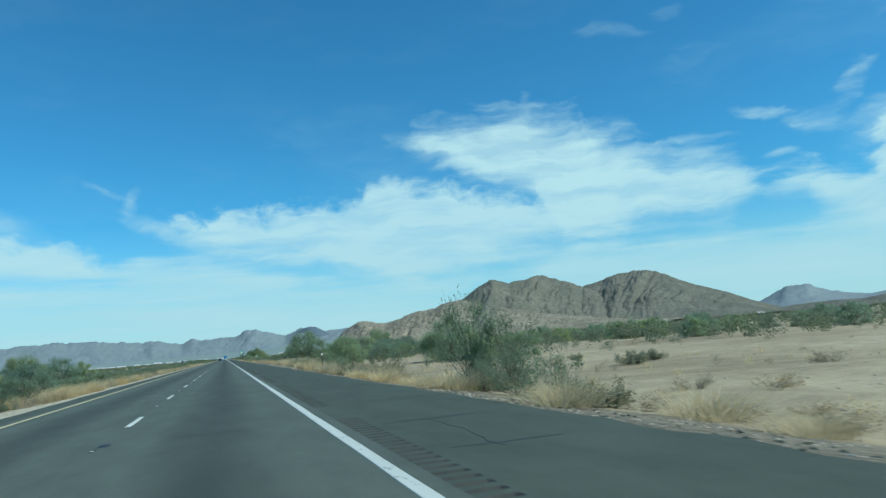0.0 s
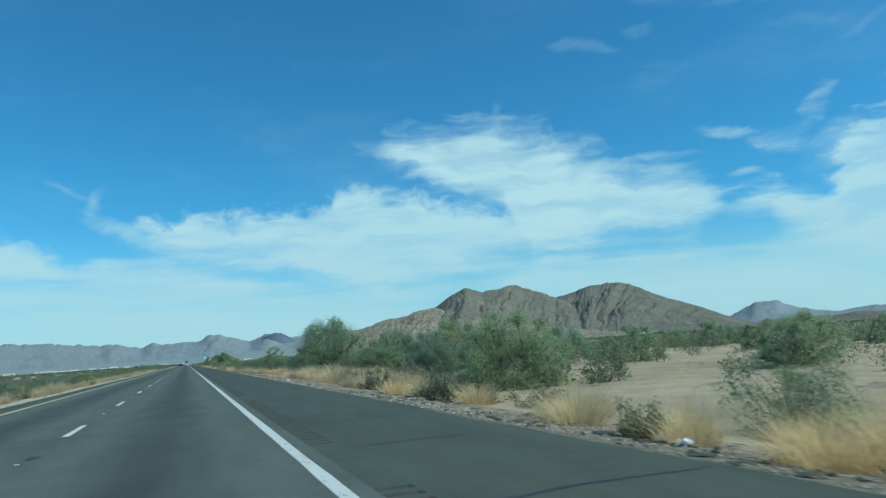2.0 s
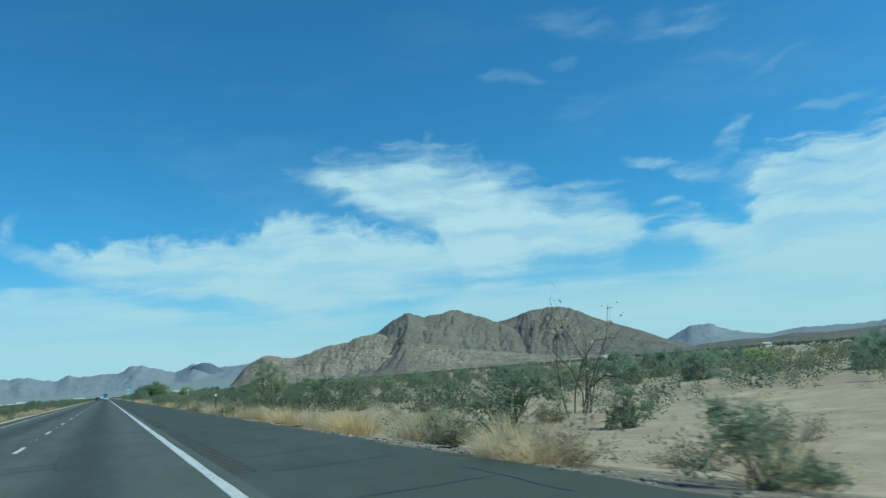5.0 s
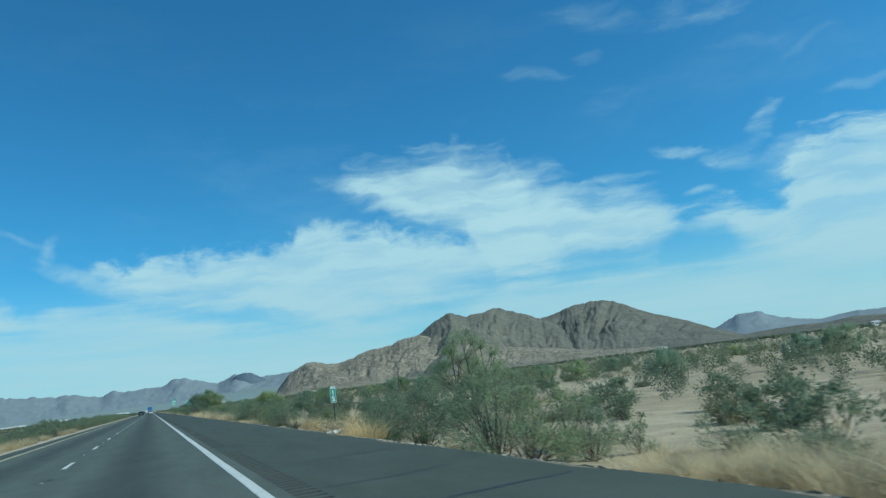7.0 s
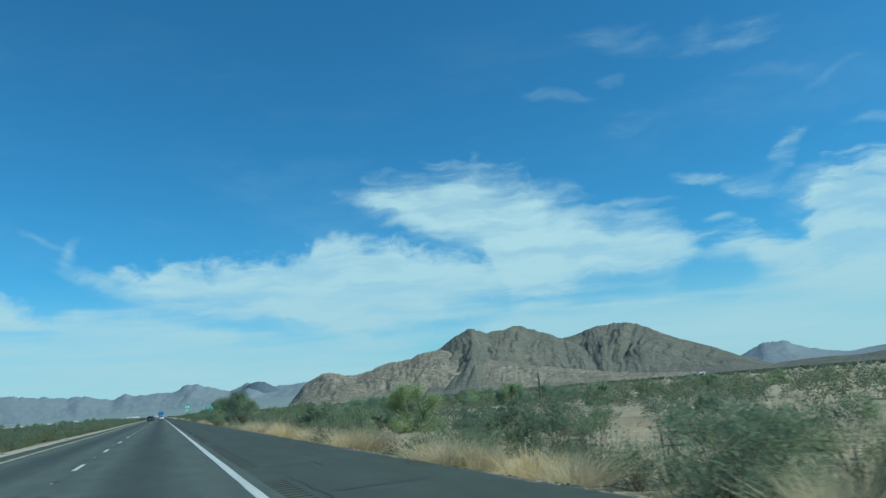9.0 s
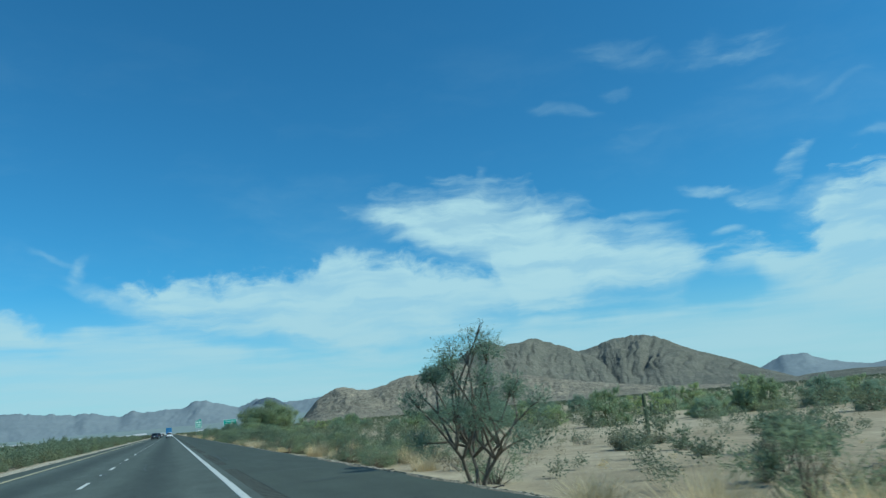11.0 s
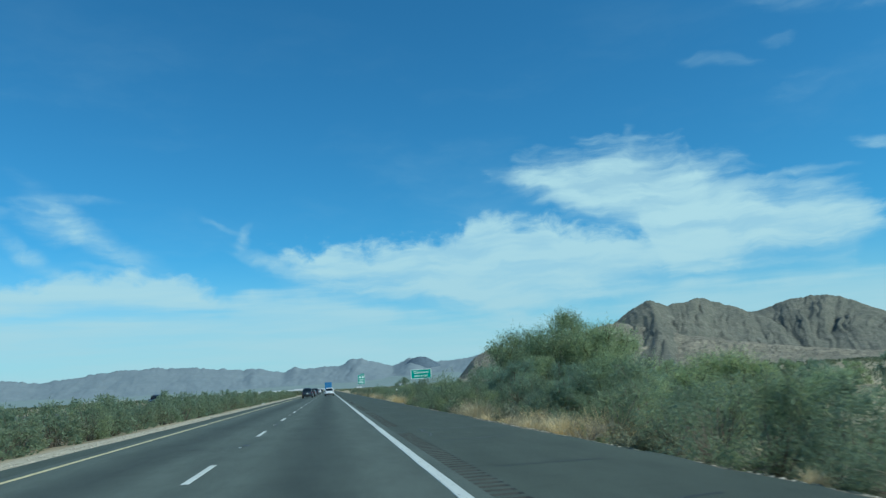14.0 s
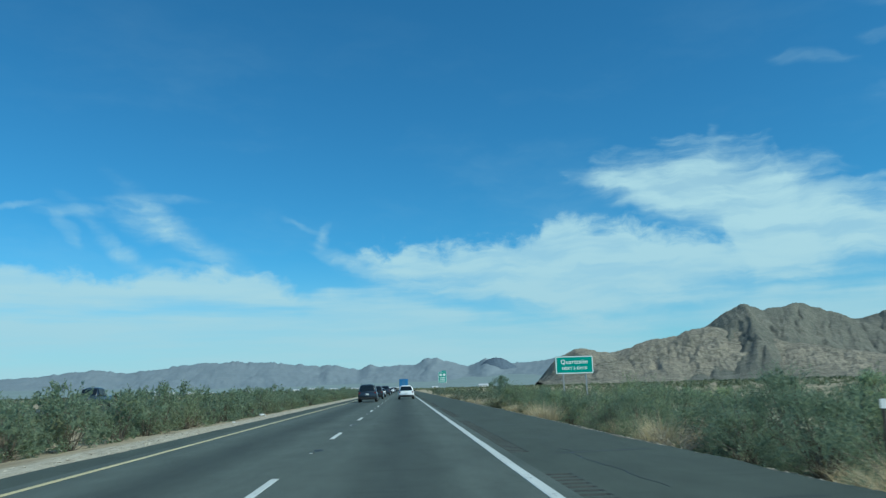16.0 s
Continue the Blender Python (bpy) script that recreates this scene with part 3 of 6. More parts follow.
RUMBLE = (4.14, 4.54)
LANE_R, LANE_L = 3.84, -3.71
slab("road", -4.1, RUMBLE[0], "asphalt", "worn grey asphalt lanes of a desert freeway")
slab("road_shoulder_left", ROAD_L, -4.1, "shoulder", "narrow dark asphalt shoulder beside the yellow line", ragged=(0.12, 0))
slab("road_shoulder_right", RUMBLE[1], ROAD_R, "shoulder", "wide dark asphalt shoulder with a crumbling edge", ragged=(0, 0.18), step=0.6)

# rumble strip: milled grooves across a narrow band, in runs with plain gaps
period = 0.36
ys, zs = [], []
y = Y0
while y < 700:
    if (y % 18.3) < 14.6:
        for dy, dz in ((0.0, 0.0), (0.03, -0.025), (0.13, -0.025), (0.17, 0.0)):
            ys.append(y + dy)
            zs.append(dz)
    else:
        ys.append(y)
        zs.append(0.0)
    y += period
ys.append(Y1)
zs.append(0.0)
ys, zs = np.array(ys), np.array(zs)
n = len(ys)
v = np.concatenate([np.stack([np.full(n, x), ys, z], 1) for x, z in ((RUMBLE[0], zs * 0), (RUMBLE[0] + 0.04, zs), (RUMBLE[1] - 0.05, zs), (RUMBLE[1], zs * 0))])
i = np.arange(n - 1)
f = np.concatenate([np.stack([i + k * n, i + k * n + 1, i + (k + 1) * n + 1, i + (k + 1) * n], 1) for k in range(3)])
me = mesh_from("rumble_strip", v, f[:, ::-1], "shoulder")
me.materials.append(MAT["groove"])     # darker tone for the sunk faces of the grooves
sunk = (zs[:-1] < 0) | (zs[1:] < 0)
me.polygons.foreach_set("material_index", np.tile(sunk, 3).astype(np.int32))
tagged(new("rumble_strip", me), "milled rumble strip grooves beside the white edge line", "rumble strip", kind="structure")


def stripe(name, x0, x1, y0, y1, mat, label, z=0.006, parent=None, wobble=0.012):
    ys = np.arange(y0, y1 + 0.01, 1.5 if y1 - y0 > 10 else (y1 - y0) / 2)
    a, b = x0 + wobble * waves(ys, ys, 21, 3, 1.7), x1 + wobble * waves(ys, ys, 22, 3, 1.9)
    n = len(ys)
    v = np.concatenate([np.stack([a, ys, np.full(n, 0.0)], 1), np.stack([a + 0.006, ys, np.full(n, z)], 1), np.stack([b - 0.006, ys, np.full(n, z)], 1), np.stack([b, ys, np.full(n, 0.0)], 1)])
    i = np.arange(n - 1)
    f = np.concatenate([np.stack([i + k * n, i + k * n + 1, i + (k + 1) * n + 1, i + (k + 1) * n], 1) for k in range(3)])
    return mesh_from(name, v, f[:, ::-1], mat)


tagged(new("edge_line", stripe("edge_line", LANE_R - 0.088, LANE_R + 0.088, Y0, Y1, "white_line", "")), "solid white edge line painted on the asphalt", "road marking", kind="structure")
tagged(new("median_line", stripe("median_line", LANE_L - 0.065, LANE_L + 0.065, Y0, Y1, "yellow_line", "")), "solid yellow line along the median side", "road marking", kind="structure")
DASH_PHASE, DASH_STEP = 7.9, 12.19
dash_mesh = stripe("lane_dash", -0.065, 0.065, -1.52, 1.52, "white_line", "")
for k in range(-4, 100):
    d = tagged(new("lane_dash", dash_mesh), "short white lane dash painted on the asphalt", "road marking", "lane dashes", "structure")
    d.location = (0, DASH_PHASE + k * DASH_STEP, 0)

# the other carriageway, beyond the median
slab("road_opposite", -33.5, -23.5, "asphalt", "grey asphalt carriageway for oncoming traffic", z=0.35, thick=1.3)

# ---------------------------------------------------------------- mountains
HUB = (2.0, 212.0)     # ranges and bearings of the summits are given from this spot on the road


def ridge(name, label, summits, mat, depth, seed, cut=0.175, step=0.07, rows=64, tail=0.5, jag=0.03, category="mountain", lean=1.3, knob=2.6):
    """A mountain ridge. summits: bearing to the right in degrees, height in degrees of arc, range in metres; its flank falls
    depth metres towards the road, cut by gullies, and a shorter one falls away behind."""
    b, h, r = (np.array(c, float) for c in zip(*summits))
    az = np.arange(b[0], b[-1] + step / 2, step)
    k = np.arange(-4, 5)
    w = np.exp(-(k / 2.0) ** 2)
    crest = np.convolve(np.pad(np.interp(az, b, h), 4, "edge"), w / w.sum(), "valid")
    rng = np.interp(az, b, r)
    crest = crest + 0.07
    rough = crest * jag * waves(az, az * 0.0, seed, 5, 2.6, 0.7)
    top = rng * np.tan(np.radians(crest))
    knobs = rng * np.radians(rough)
    s = np.concatenate([np.linspace(0, 1, rows), 1 + np.linspace(0.06, 1, rows // 4) * tail])
    A, S = np.meshgrid(az, s, indexing="ij")
    R = rng[:, None] - depth * (1 - S)
    X = HUB[0] + R * np.sin(np.radians(A))
    Y = HUB[1] + R * np.cos(np.radians(A))
    up = np.where(S <= 1, np.clip(S, 0, 1) ** 1.15, np.clip(1 - (S - 1) / tail, 0, 1) ** 1.2)
    # branching spurs and gullies run slantwise down the flank, of uneven depth; they leave the crest whole
    bend = 0.5 * waves(X, Y, seed + 5, 3, 0.005) + 0.16 * waves(X, Y, seed + 6, 3, 0.025)
    slant = np.clip(0.5 + 1.2 * waves(A, A * 0, seed + 7, 2, 0.25), -0.3, 1.2)
    u, v = A * 0.8 + lean * slant * (1 - S) + bend, S * 2.1 + 0.8 * bend
    carve, share = 0.0, 1.0
    for k in range(5):
        n = waves(u * 2.05 ** k, v * 1.75 ** k, seed + 20 + k, 2, 1.0)
        carve = carve + share * np.abs(n) ** 0.8
        share *= 0.52
    deep = np.clip(0.8 + 0.4 * waves(X, Y, seed + 8, 2, 0.004), 0.4, 1.1)
    body = np.clip(4 * up * (1.04 - up), 0, 1)
    Z = top[:, None] * (up - cut * body * deep * (0.75 - carve) + 0.02 * body * waves(X, Y, seed + 9, 4, 0.014))
    crags = 1 - 2 * np.abs(waves(X, Y, seed + 11, 4, 0.035, 0.6))
    Z = Z + knob * body * (crags + 0.5 * waves(X, Y, seed + 12, 3, 0.13, 0.7))
    Z = Z + knobs[:, None] * np.clip(up, 0, 1) ** 7
    Z = Z - 3.0 * (1 - up)
    me = mesh_from(name, np.stack([X, Y, Z], -1), grid_faces(len(az), len(s)), mat, True)
    return tagged(new(name, me), label, category, kind="structure")


ridge("mountain", "bare brown rocky desert mountain with gullied flanks",
      ((15.5, 0.2, 2200), (17, 1.6, 2200), (19.5, 3.0, 2250), (20.5, 3.7, 2280), (22.3, 4.72, 2320), (23.6, 4.2, 2450), (25.2, 4.4, 2600),
       (26.2, 4.6, 2740), (27.7, 3.9, 2780), (29.4, 3.3, 2820), (31, 2.3, 2850), (34, 0.9, 2900), (36, 0.1, 2900)), "rock", 900, 35)
ridge("mountain", "brown rocky mountain shoulder behind the nearer peak",
      ((26, 1.6, 3100), (28, 2.7, 3100), (29.4, 3.3, 3100), (31.2, 3.8, 3150), (33.4, 4.12, 3200), (34.9, 3.95, 3200), (35.8, 3.5, 3200), (37.4, 2.7, 3200),
       (39.3, 2.0, 3200), (41.7, 0.95, 3200), (44, 0.1, 3200)), "rock", 1100, 47)
ridge("foothill", "tan boulder-strewn foothill before the mountain",
      ((8.6, 0.05, 1850), (9.7, 1.4, 1850), (11.2, 2.15, 1850), (13.5, 1.8, 1850), (15.7, 2.4, 1900), (18, 2.9, 1950), (19.6, 3.2, 2000), (21, 2.9, 2000),
       (24, 2.1, 1950), (27, 1.45, 1900), (30, 0.95, 1900), (34, 0.35, 1900), (38, 0.05, 1900)), "rock_pale", 560, 63, cut=0.11, jag=0.06, category="hill", knob=4.5)
# the haze over the far ranges is part of their rock colour
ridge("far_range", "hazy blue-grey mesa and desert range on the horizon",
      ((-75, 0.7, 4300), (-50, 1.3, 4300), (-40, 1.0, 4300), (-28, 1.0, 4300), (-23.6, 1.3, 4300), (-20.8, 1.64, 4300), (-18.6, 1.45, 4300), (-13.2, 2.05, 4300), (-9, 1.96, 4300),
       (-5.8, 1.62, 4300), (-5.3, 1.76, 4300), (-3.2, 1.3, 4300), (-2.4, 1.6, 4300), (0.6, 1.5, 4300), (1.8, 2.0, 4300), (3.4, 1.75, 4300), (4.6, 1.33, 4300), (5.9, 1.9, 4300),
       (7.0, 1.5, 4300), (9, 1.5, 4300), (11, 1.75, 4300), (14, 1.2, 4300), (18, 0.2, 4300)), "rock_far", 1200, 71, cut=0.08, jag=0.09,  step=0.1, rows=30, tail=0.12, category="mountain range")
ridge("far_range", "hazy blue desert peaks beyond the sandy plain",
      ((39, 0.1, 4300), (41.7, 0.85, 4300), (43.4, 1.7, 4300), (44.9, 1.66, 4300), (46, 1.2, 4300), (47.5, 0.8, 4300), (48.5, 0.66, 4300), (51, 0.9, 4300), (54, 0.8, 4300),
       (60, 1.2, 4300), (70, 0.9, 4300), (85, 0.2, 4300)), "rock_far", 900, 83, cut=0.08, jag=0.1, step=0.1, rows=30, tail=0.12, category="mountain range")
ridge("butte", "dark haze-blue cone-shaped butte before the far range",
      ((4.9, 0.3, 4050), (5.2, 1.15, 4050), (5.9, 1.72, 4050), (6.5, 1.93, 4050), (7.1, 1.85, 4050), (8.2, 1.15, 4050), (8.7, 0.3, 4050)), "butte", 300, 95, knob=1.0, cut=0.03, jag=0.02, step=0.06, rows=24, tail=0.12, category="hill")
# added slope whose pale colour stands for haze under the far range
ridge("haze_slope", "low slope in the pale colour of haze below the far range",
      ((-75, 0.3, 3600), (-40, 0.4, 3600), (-22, 0.5, 3600), (-8, 0.42, 3600), (0, 0.45, 3600), (8, 0.7, 3600), (13, 0.45, 3600), (18, 0.1, 3600)), "haze_far", 900, 97, cut=0.01, jag=0.02, step=0.15, rows=16, tail=0.1, category="slope", knob=0.4)
ridge("low_hill", "low brown hill at the edge of the plain",
      ((42.5, 0.05, 3000), (44.5, 0.34, 3000), (47, 0.42, 3000), (49, 0.36, 3000), (50.5, 0.56, 3000), (53, 0.42, 3000), (58, 0.6, 3000), (64, 0.1, 3000)), "rock", 500, 91, step=0.12, rows=24, category="hill")

# ---------------------------------------------------------------- plants


def tubes(lines, sides=4):
    """Tapered tubes along polylines [(points, radius at the start, at the end), ...]: verts, quads."""
    V, F, base = [], [], 0
    ang = np.arange(sides) * 2 * math.pi / sides
    for pts, r0, r1 in lines:
        pts = np.asarray(pts)
        n = len(pts)
        d = np.gradient(pts, axis=0)
        d /= np.linalg.norm(d, axis=1)[:, None] + 1e-9
        u = np.cross(d, [0.31, 0.87, 0.21])
        u /= np.linalg.norm(u, axis=1)[:, None] + 1e-9
        w = np.cross(d, u)
        rad = np.linspace(r0, r1, n)[:, None, None]
        V.append((pts[:, None] + rad * (np.cos(ang)[None, :, None] * u[:, None] + np.sin(ang)[None, :, None] * w[:, None])).reshape(-1, 3))
        i, j = np.meshgrid(np.arange(n - 1), np.arange(sides), indexing="ij")
        i, j = i.ravel(), j.ravel()
        F.append(base + np.stack([i * sides + j, i * sides + (j + 1) % sides, (i + 1) * sides + (j + 1) % sides, (i + 1) * sides + j], 1))
        base += n * sides
    return np.concatenate(V), np.concatenate(F)


def leaves(centres, size, rng, long=2.2, droop=0.0, along=None, face=None):
    """One small pointed blade for each centre, turned at random (or along the given ways), its flat side to the light outside."""
    n = len(centres)
    a = rng.normal(size=(n, 3)) if along is None else along + 0.45 * rng.normal(size=(n, 3))
    a[:, 2] -= droop
    a /= np.linalg.norm(a, axis=1)[:, None] + 1e-9
    b = np.cross(a, rng.normal(size=(n, 3)) * (1 if face is None else 0.5) + (0 if face is None else face))
    b /= np.linalg.norm(b, axis=1)[:, None] + 1e-9
    s = (size * rng.uniform(0.6, 1.4, n))[:, None]
    v = np.stack([centres - a * s * long / 2 - b * s / 2, centres - a * s * long / 2 + b * s / 2, centres + a * s * long / 2], 1)
    return v.reshape(-1, 3), np.arange(3 * n).reshape(-1, 3)


def grow(start, way, length, rng, bends=4, wander=0.25, lift=0.0):
    pts, p, d = [np.array(start, float)], np.array(start, float), np.array(way, float)
    for _ in range(bends):
        d = d + wander * rng.normal(size=3) + np.array([0, 0, lift])
        d /= np.linalg.norm(d)
        p = p + d * length / bends
        pts.append(p)
    return np.array(pts), d


def shrub(seed, stems, height, spread, twigs, leaf_n, leaf, lean=0.55, gap=0.0, long=2.2, wander=0.2, clump=0.10, droop=0.0, base=0.15, low=0.25):
    """Many-stemmed bush: the wood and the leaves as (verts, quads)."""
    rng = np.random.RandomState(seed)
    wood, cen, way = [], [], []
    for s in range(stems):
        a = rng.uniform(0, 2 * math.pi)
        out_ = rng.uniform(0.15, 1.0) ** 0.7
        d = np.array([math.cos(a) * lean * out_ * spread / height * 1.6, math.sin(a) * lean * out_ * spread / height * 1.6, 1.0])
        d /= np.linalg.norm(d)
        L = height * rng.uniform(0.7, 1.05) * (1.08 - 0.25 * out_)
        pts, dd = grow((math.cos(a) * base * out_, math.sin(a) * base * out_, -0.06), d, L, rng, 4, wander * 0.6, 0.02)
        wood.append((pts, 0.006 * height + 0.006, 0.002 * height))
        for tw in range(twigs):
            f = rng.uniform(low, 1.0)
            i = min(int(f * 4), 3)
            p = pts[i] + (pts[i + 1] - pts[i]) * (f * 4 - i)
            td = dd * 0.6 + rng.normal(size=3) * 0.75
            td[2] = td[2] * 0.6 + 0.25
            td /= np.linalg.norm(td)
            tp, _ = grow(p, td, height * rng.uniform(0.12, 0.3), rng, 2, 0.35, 0.05)
            if tw % 2 == 0:
                wood.append((tp, 0.0025 * height, 0.001 * height))
            if rng.uniform() < gap:
                continue
            m = leaf_n
            t = rng.uniform(0.1, 1.1, m)
            q = tp[0] + (tp[-1] - tp[0]) * t[:, None] + rng.normal(size=(m, 3)) * clump * height * 0.5
            cen.append(q)
            way.append(np.repeat((tp[-1] - tp[0])[None] / (np.linalg.norm(tp[-1] - tp[0]) + 1e-9), m, 0))
    cen, way = np.concatenate(cen), np.concatenate(way)
    cen[:, 2] = np.abs(cen[:, 2])
    return tubes(wood, 3), leaves(cen, leaf, rng, long, droop, way)


def lumpy(rng, centres, radii, sprays, per, leaf, long, core, core_leaf):
    """Foliage gathered in lumps: sprays of small leaves reaching out of every lump, and broader clumps in its heart."""
    n = len(centres)
    d = rng.normal(size=(n, sprays, 3))
    d /= np.linalg.norm(d, axis=2)[:, :, None]
    R = radii[:, None, None]
    start = centres[:, None] + d * R * rng.uniform(0.25, 0.85, (n, sprays, 1)) * np.array([1, 1, 0.85])
    way = d * 0.7 + np.array([0, 0, 0.4]) + 0.55 * rng.normal(size=(n, sprays, 3))
    way /= np.linalg.norm(way, axis=2)[:, :, None]
    f = rng.uniform(0, 1, (n, sprays, per, 1)) * rng.uniform(0.28, 0.6, (n, sprays, 1, 1)) * R[:, :, None]
    cen = (start[:, :, None] + way[:, :, None] * f + rng.normal(size=(n, sprays, per, 3)) * 0.045 * R[:, :, None]).reshape(-1, 3)
    ways = np.broadcast_to(way[:, :, None], (n, sprays, per, 3)).reshape(-1, 3)
    k = rng.normal(size=(n, core, 3))
    k = centres[:, None] + k / np.linalg.norm(k, axis=2)[:, :, None] * R * rng.uniform(0.1, 0.8, (n, core, 1)) * np.array([1, 1, 0.85])
    k = k.reshape(-1, 3)
    cen[:, 2], k[:, 2] = np.abs(cen[:, 2]) + 0.01, np.abs(k[:, 2]) + 0.03
    out_ = np.broadcast_to(d[:, :, None] + np.array([0, 0, 0.35]), (n, sprays, per, 3)).reshape(-1, 3)
    va, fa = leaves(cen, leaf, rng, long, 0.0, ways, out_)
    vb, fb = leaves(k, core_leaf, rng, 1.8, 0.0, None, k - np.repeat(centres, core, 0) + np.array([0, 0, 0.2]))
    return np.concatenate([va, vb]), np.concatenate([fa, fb + len(va)])


def dome(rng, count, height, width, low, high, size, flat=2.2):
    """Lump centres and radii filling a dome-shaped crown of the given height and width."""
    a, u = rng.uniform(0, 2 * math.pi, count), rng.uniform(0, 1, count) ** 0.55
    r = u * width * 0.38
    top = height * (1 - 0.7 * (r / (width / 2)) ** flat) * rng.uniform(0.82, 1.08, count)
    R = size * rng.uniform(0.7, 1.25, count)
    frac = low + (high - low) * rng.uniform(0, 1, count) ** 0.6
    k = np.arange(count) % 2 == 0       # every other lump lies in the crown's outer skin
    frac[k], top[k] = 1.0, top[k] * rng.uniform(0.98, 1.1, k.sum())
    r[k] = np.sqrt(rng.uniform(0, 1, k.sum())) * width * 0.4
    top[k] = height * (1 - 0.7 * (r[k] / (width / 2)) ** flat) * rng.uniform(0.92, 1.06, k.sum())
    if low < 0.05:      # a skirt of low lumps round the foot
        k = np.arange(count) % 3 == 1
        r[k], frac[k] = width * rng.uniform(0.26, 0.42, k.sum()), rng.uniform(0.02, 0.3, k.sum())
    z = np.maximum(R * 0.5, frac * (top - R))
    return np.stack([r * np.cos(a), r * np.sin(a), z], 1), R


def bush(seed, height, width, lumps, sprays, per, leaf, core, core_leaf, long=4.0):
    """Broad bush of several leafy lumps, each carried by its own stems from the root."""
    rng = np.random.RandomState(seed)
    cen, R = dome(rng, lumps, height, width, 0.02, 1.0, height * 0.25)
    wood = []
    for c, r in zip(cen, R):
        for k in range(3):
            q = c + np.clip(rng.normal(size=3), -1, 1) * r * 0.5
            q[2] = max(q[2], 0.1) + r * 0.2
            root = np.array([c[0] * 0.12, c[1] * 0.12, -0.06]) + rng.normal(size=3) * [0.06, 0.06, 0]
            mid = root * 0.5 + q * 0.5 + rng.normal(size=3) * height * 0.05 - np.array([q[0], q[1], 0]) * 0.1
            wood.append((np.array([root, mid, q]), 0.0075 * height, 0.002 * height))
    return tubes(wood, 3), lumpy(rng, cen, R, sprays, per, leaf, long, core, core_leaf)


def tree(seed, height, width, trunks, lumps, sprays, per, leaf, core, core_leaf, low=0.08, size=0.17, long=4.0, bare=0.0, twigs=7):
    """Desert tree: a few leaning trunks forking into limbs and branches, each ending in a lump of fine foliage."""
    rng = np.random.RandomState(seed)
    cen, R = dome(rng, lumps, height, width, low, 1.0, height * size)
    wood, forks = [], []
    for s in range(trunks):
        a = 2 * math.pi * (s + rng.uniform(-0.3, 0.3)) / trunks
        t0, d0 = grow((0.12 * math.cos(a), 0.12 * math.sin(a), -0.15), (0.5 * math.cos(a), 0.5 * math.sin(a), 1), height * 0.28 * rng.uniform(0.8, 1.3), rng, 4, 0.12)
        wood.append((t0, 0.024 * height / trunks ** 0.4, 0.016 * height / trunks ** 0.4))
        forks += [t0[3], t0[4]]
    for c, r in zip(cen, R):
        f = min(forks, key=lambda q: np.linalg.norm(q - c) + 0.2 * rng.uniform() * height)
        if c[2] < f[2]:
            f = np.array([0.05 * c[0], 0.05 * c[1], 0.1])
        mid = f * 0.5 + c * 0.5 + rng.normal(size=3) * height * 0.035
        wood.append((np.array([f, mid, c]), 0.0095 * height, 0.004 * height))
        for k in range(twigs):
            e = c + np.clip(rng.normal(size=3), -1, 1) * r * 0.55 + np.array([0, 0, 0.25 * r])
            wood.append((np.array([c * 0.75 + mid * 0.25, (c + e) / 2 + rng.normal(size=3) * r * 0.12, e]), 0.0032 * height, 0.001 * height))
    keep = rng.uniform(0, 1, lumps) >= bare
    thick, fine = [w for w in wood if w[1] > 0.006 * height], [w for w in wood if w[1] <= 0.006 * height]
    va, fa = tubes(thick, 6)
    vb, fb = tubes(fine, 3)
    return (np.concatenate([va, vb]), np.concatenate([fa, fb + len(va)])), lumpy(rng, cen[keep], R[keep], sprays, per, leaf, long, core, core_leaf)


def tuft(seed, blades, height, spread, width=0.012, stiff=0.8):
    """A tussock of dry grass: bent, pointed blades fanning out of one root."""
    rng = np.random.RandomState(seed)
    a, o = rng.uniform(0, 2 * math.pi, blades), rng.uniform(0, 1, blades) ** 0.6
    h = height * rng.uniform(0.5, 1.1, blades) * (1.05 - 0.35 * o)
    root = np.stack([np.cos(a) * o * spread * 0.45, np.sin(a) * o * spread * 0.45, np.full(blades, -0.05)], 1) + rng.normal(size=(blades, 3)) * [0.05, 0.05, 0]
    out_ = np.stack([np.cos(a), np.sin(a), np.zeros(blades)], 1) + rng.normal(size=(blades, 3)) * 0.4
    mid = root + out_ * (o * spread * 0.18 * stiff)[:, None] + np.array([0, 0, 1]) * (h * 0.6)[:, None]
    tip = root + out_ * (o * spread * 0.5)[:, None] + np.array([0, 0, 1]) * h[:, None]
    side = np.cross(out_, [0, 0, 1]) * (width / 2)
    v = np.stack([root - side, root + side, mid + side * 0.8, mid - side * 0.8, tip - side * 0.15, tip + side * 0.15], 1).reshape(-1, 3)
    k = 6 * np.arange(blades)
    f = np.concatenate([np.stack([k, k + 1, k + 2, k + 3], 1), np.stack([k + 3, k + 2, k + 5, k + 4], 1)])
    return v, f


def plant(name, kinds, wood_mat, leaf_mat, label, category, wood_name="wood", leaf_name="foliage"):
    """A plant at the origin with its wood and leaves as parts. Returns the thing, to be copied or moved."""
    wood, leaf = kinds
    ob = new(name)
    if wood is not None:
        part(wood_name, mesh_from(wood_name, *wood, wood_mat), ob)
    part(leaf_name, mesh_from(leaf_name, *leaf, leaf_mat), ob)
    return tagged(ob, label, category)


KINDS = {}


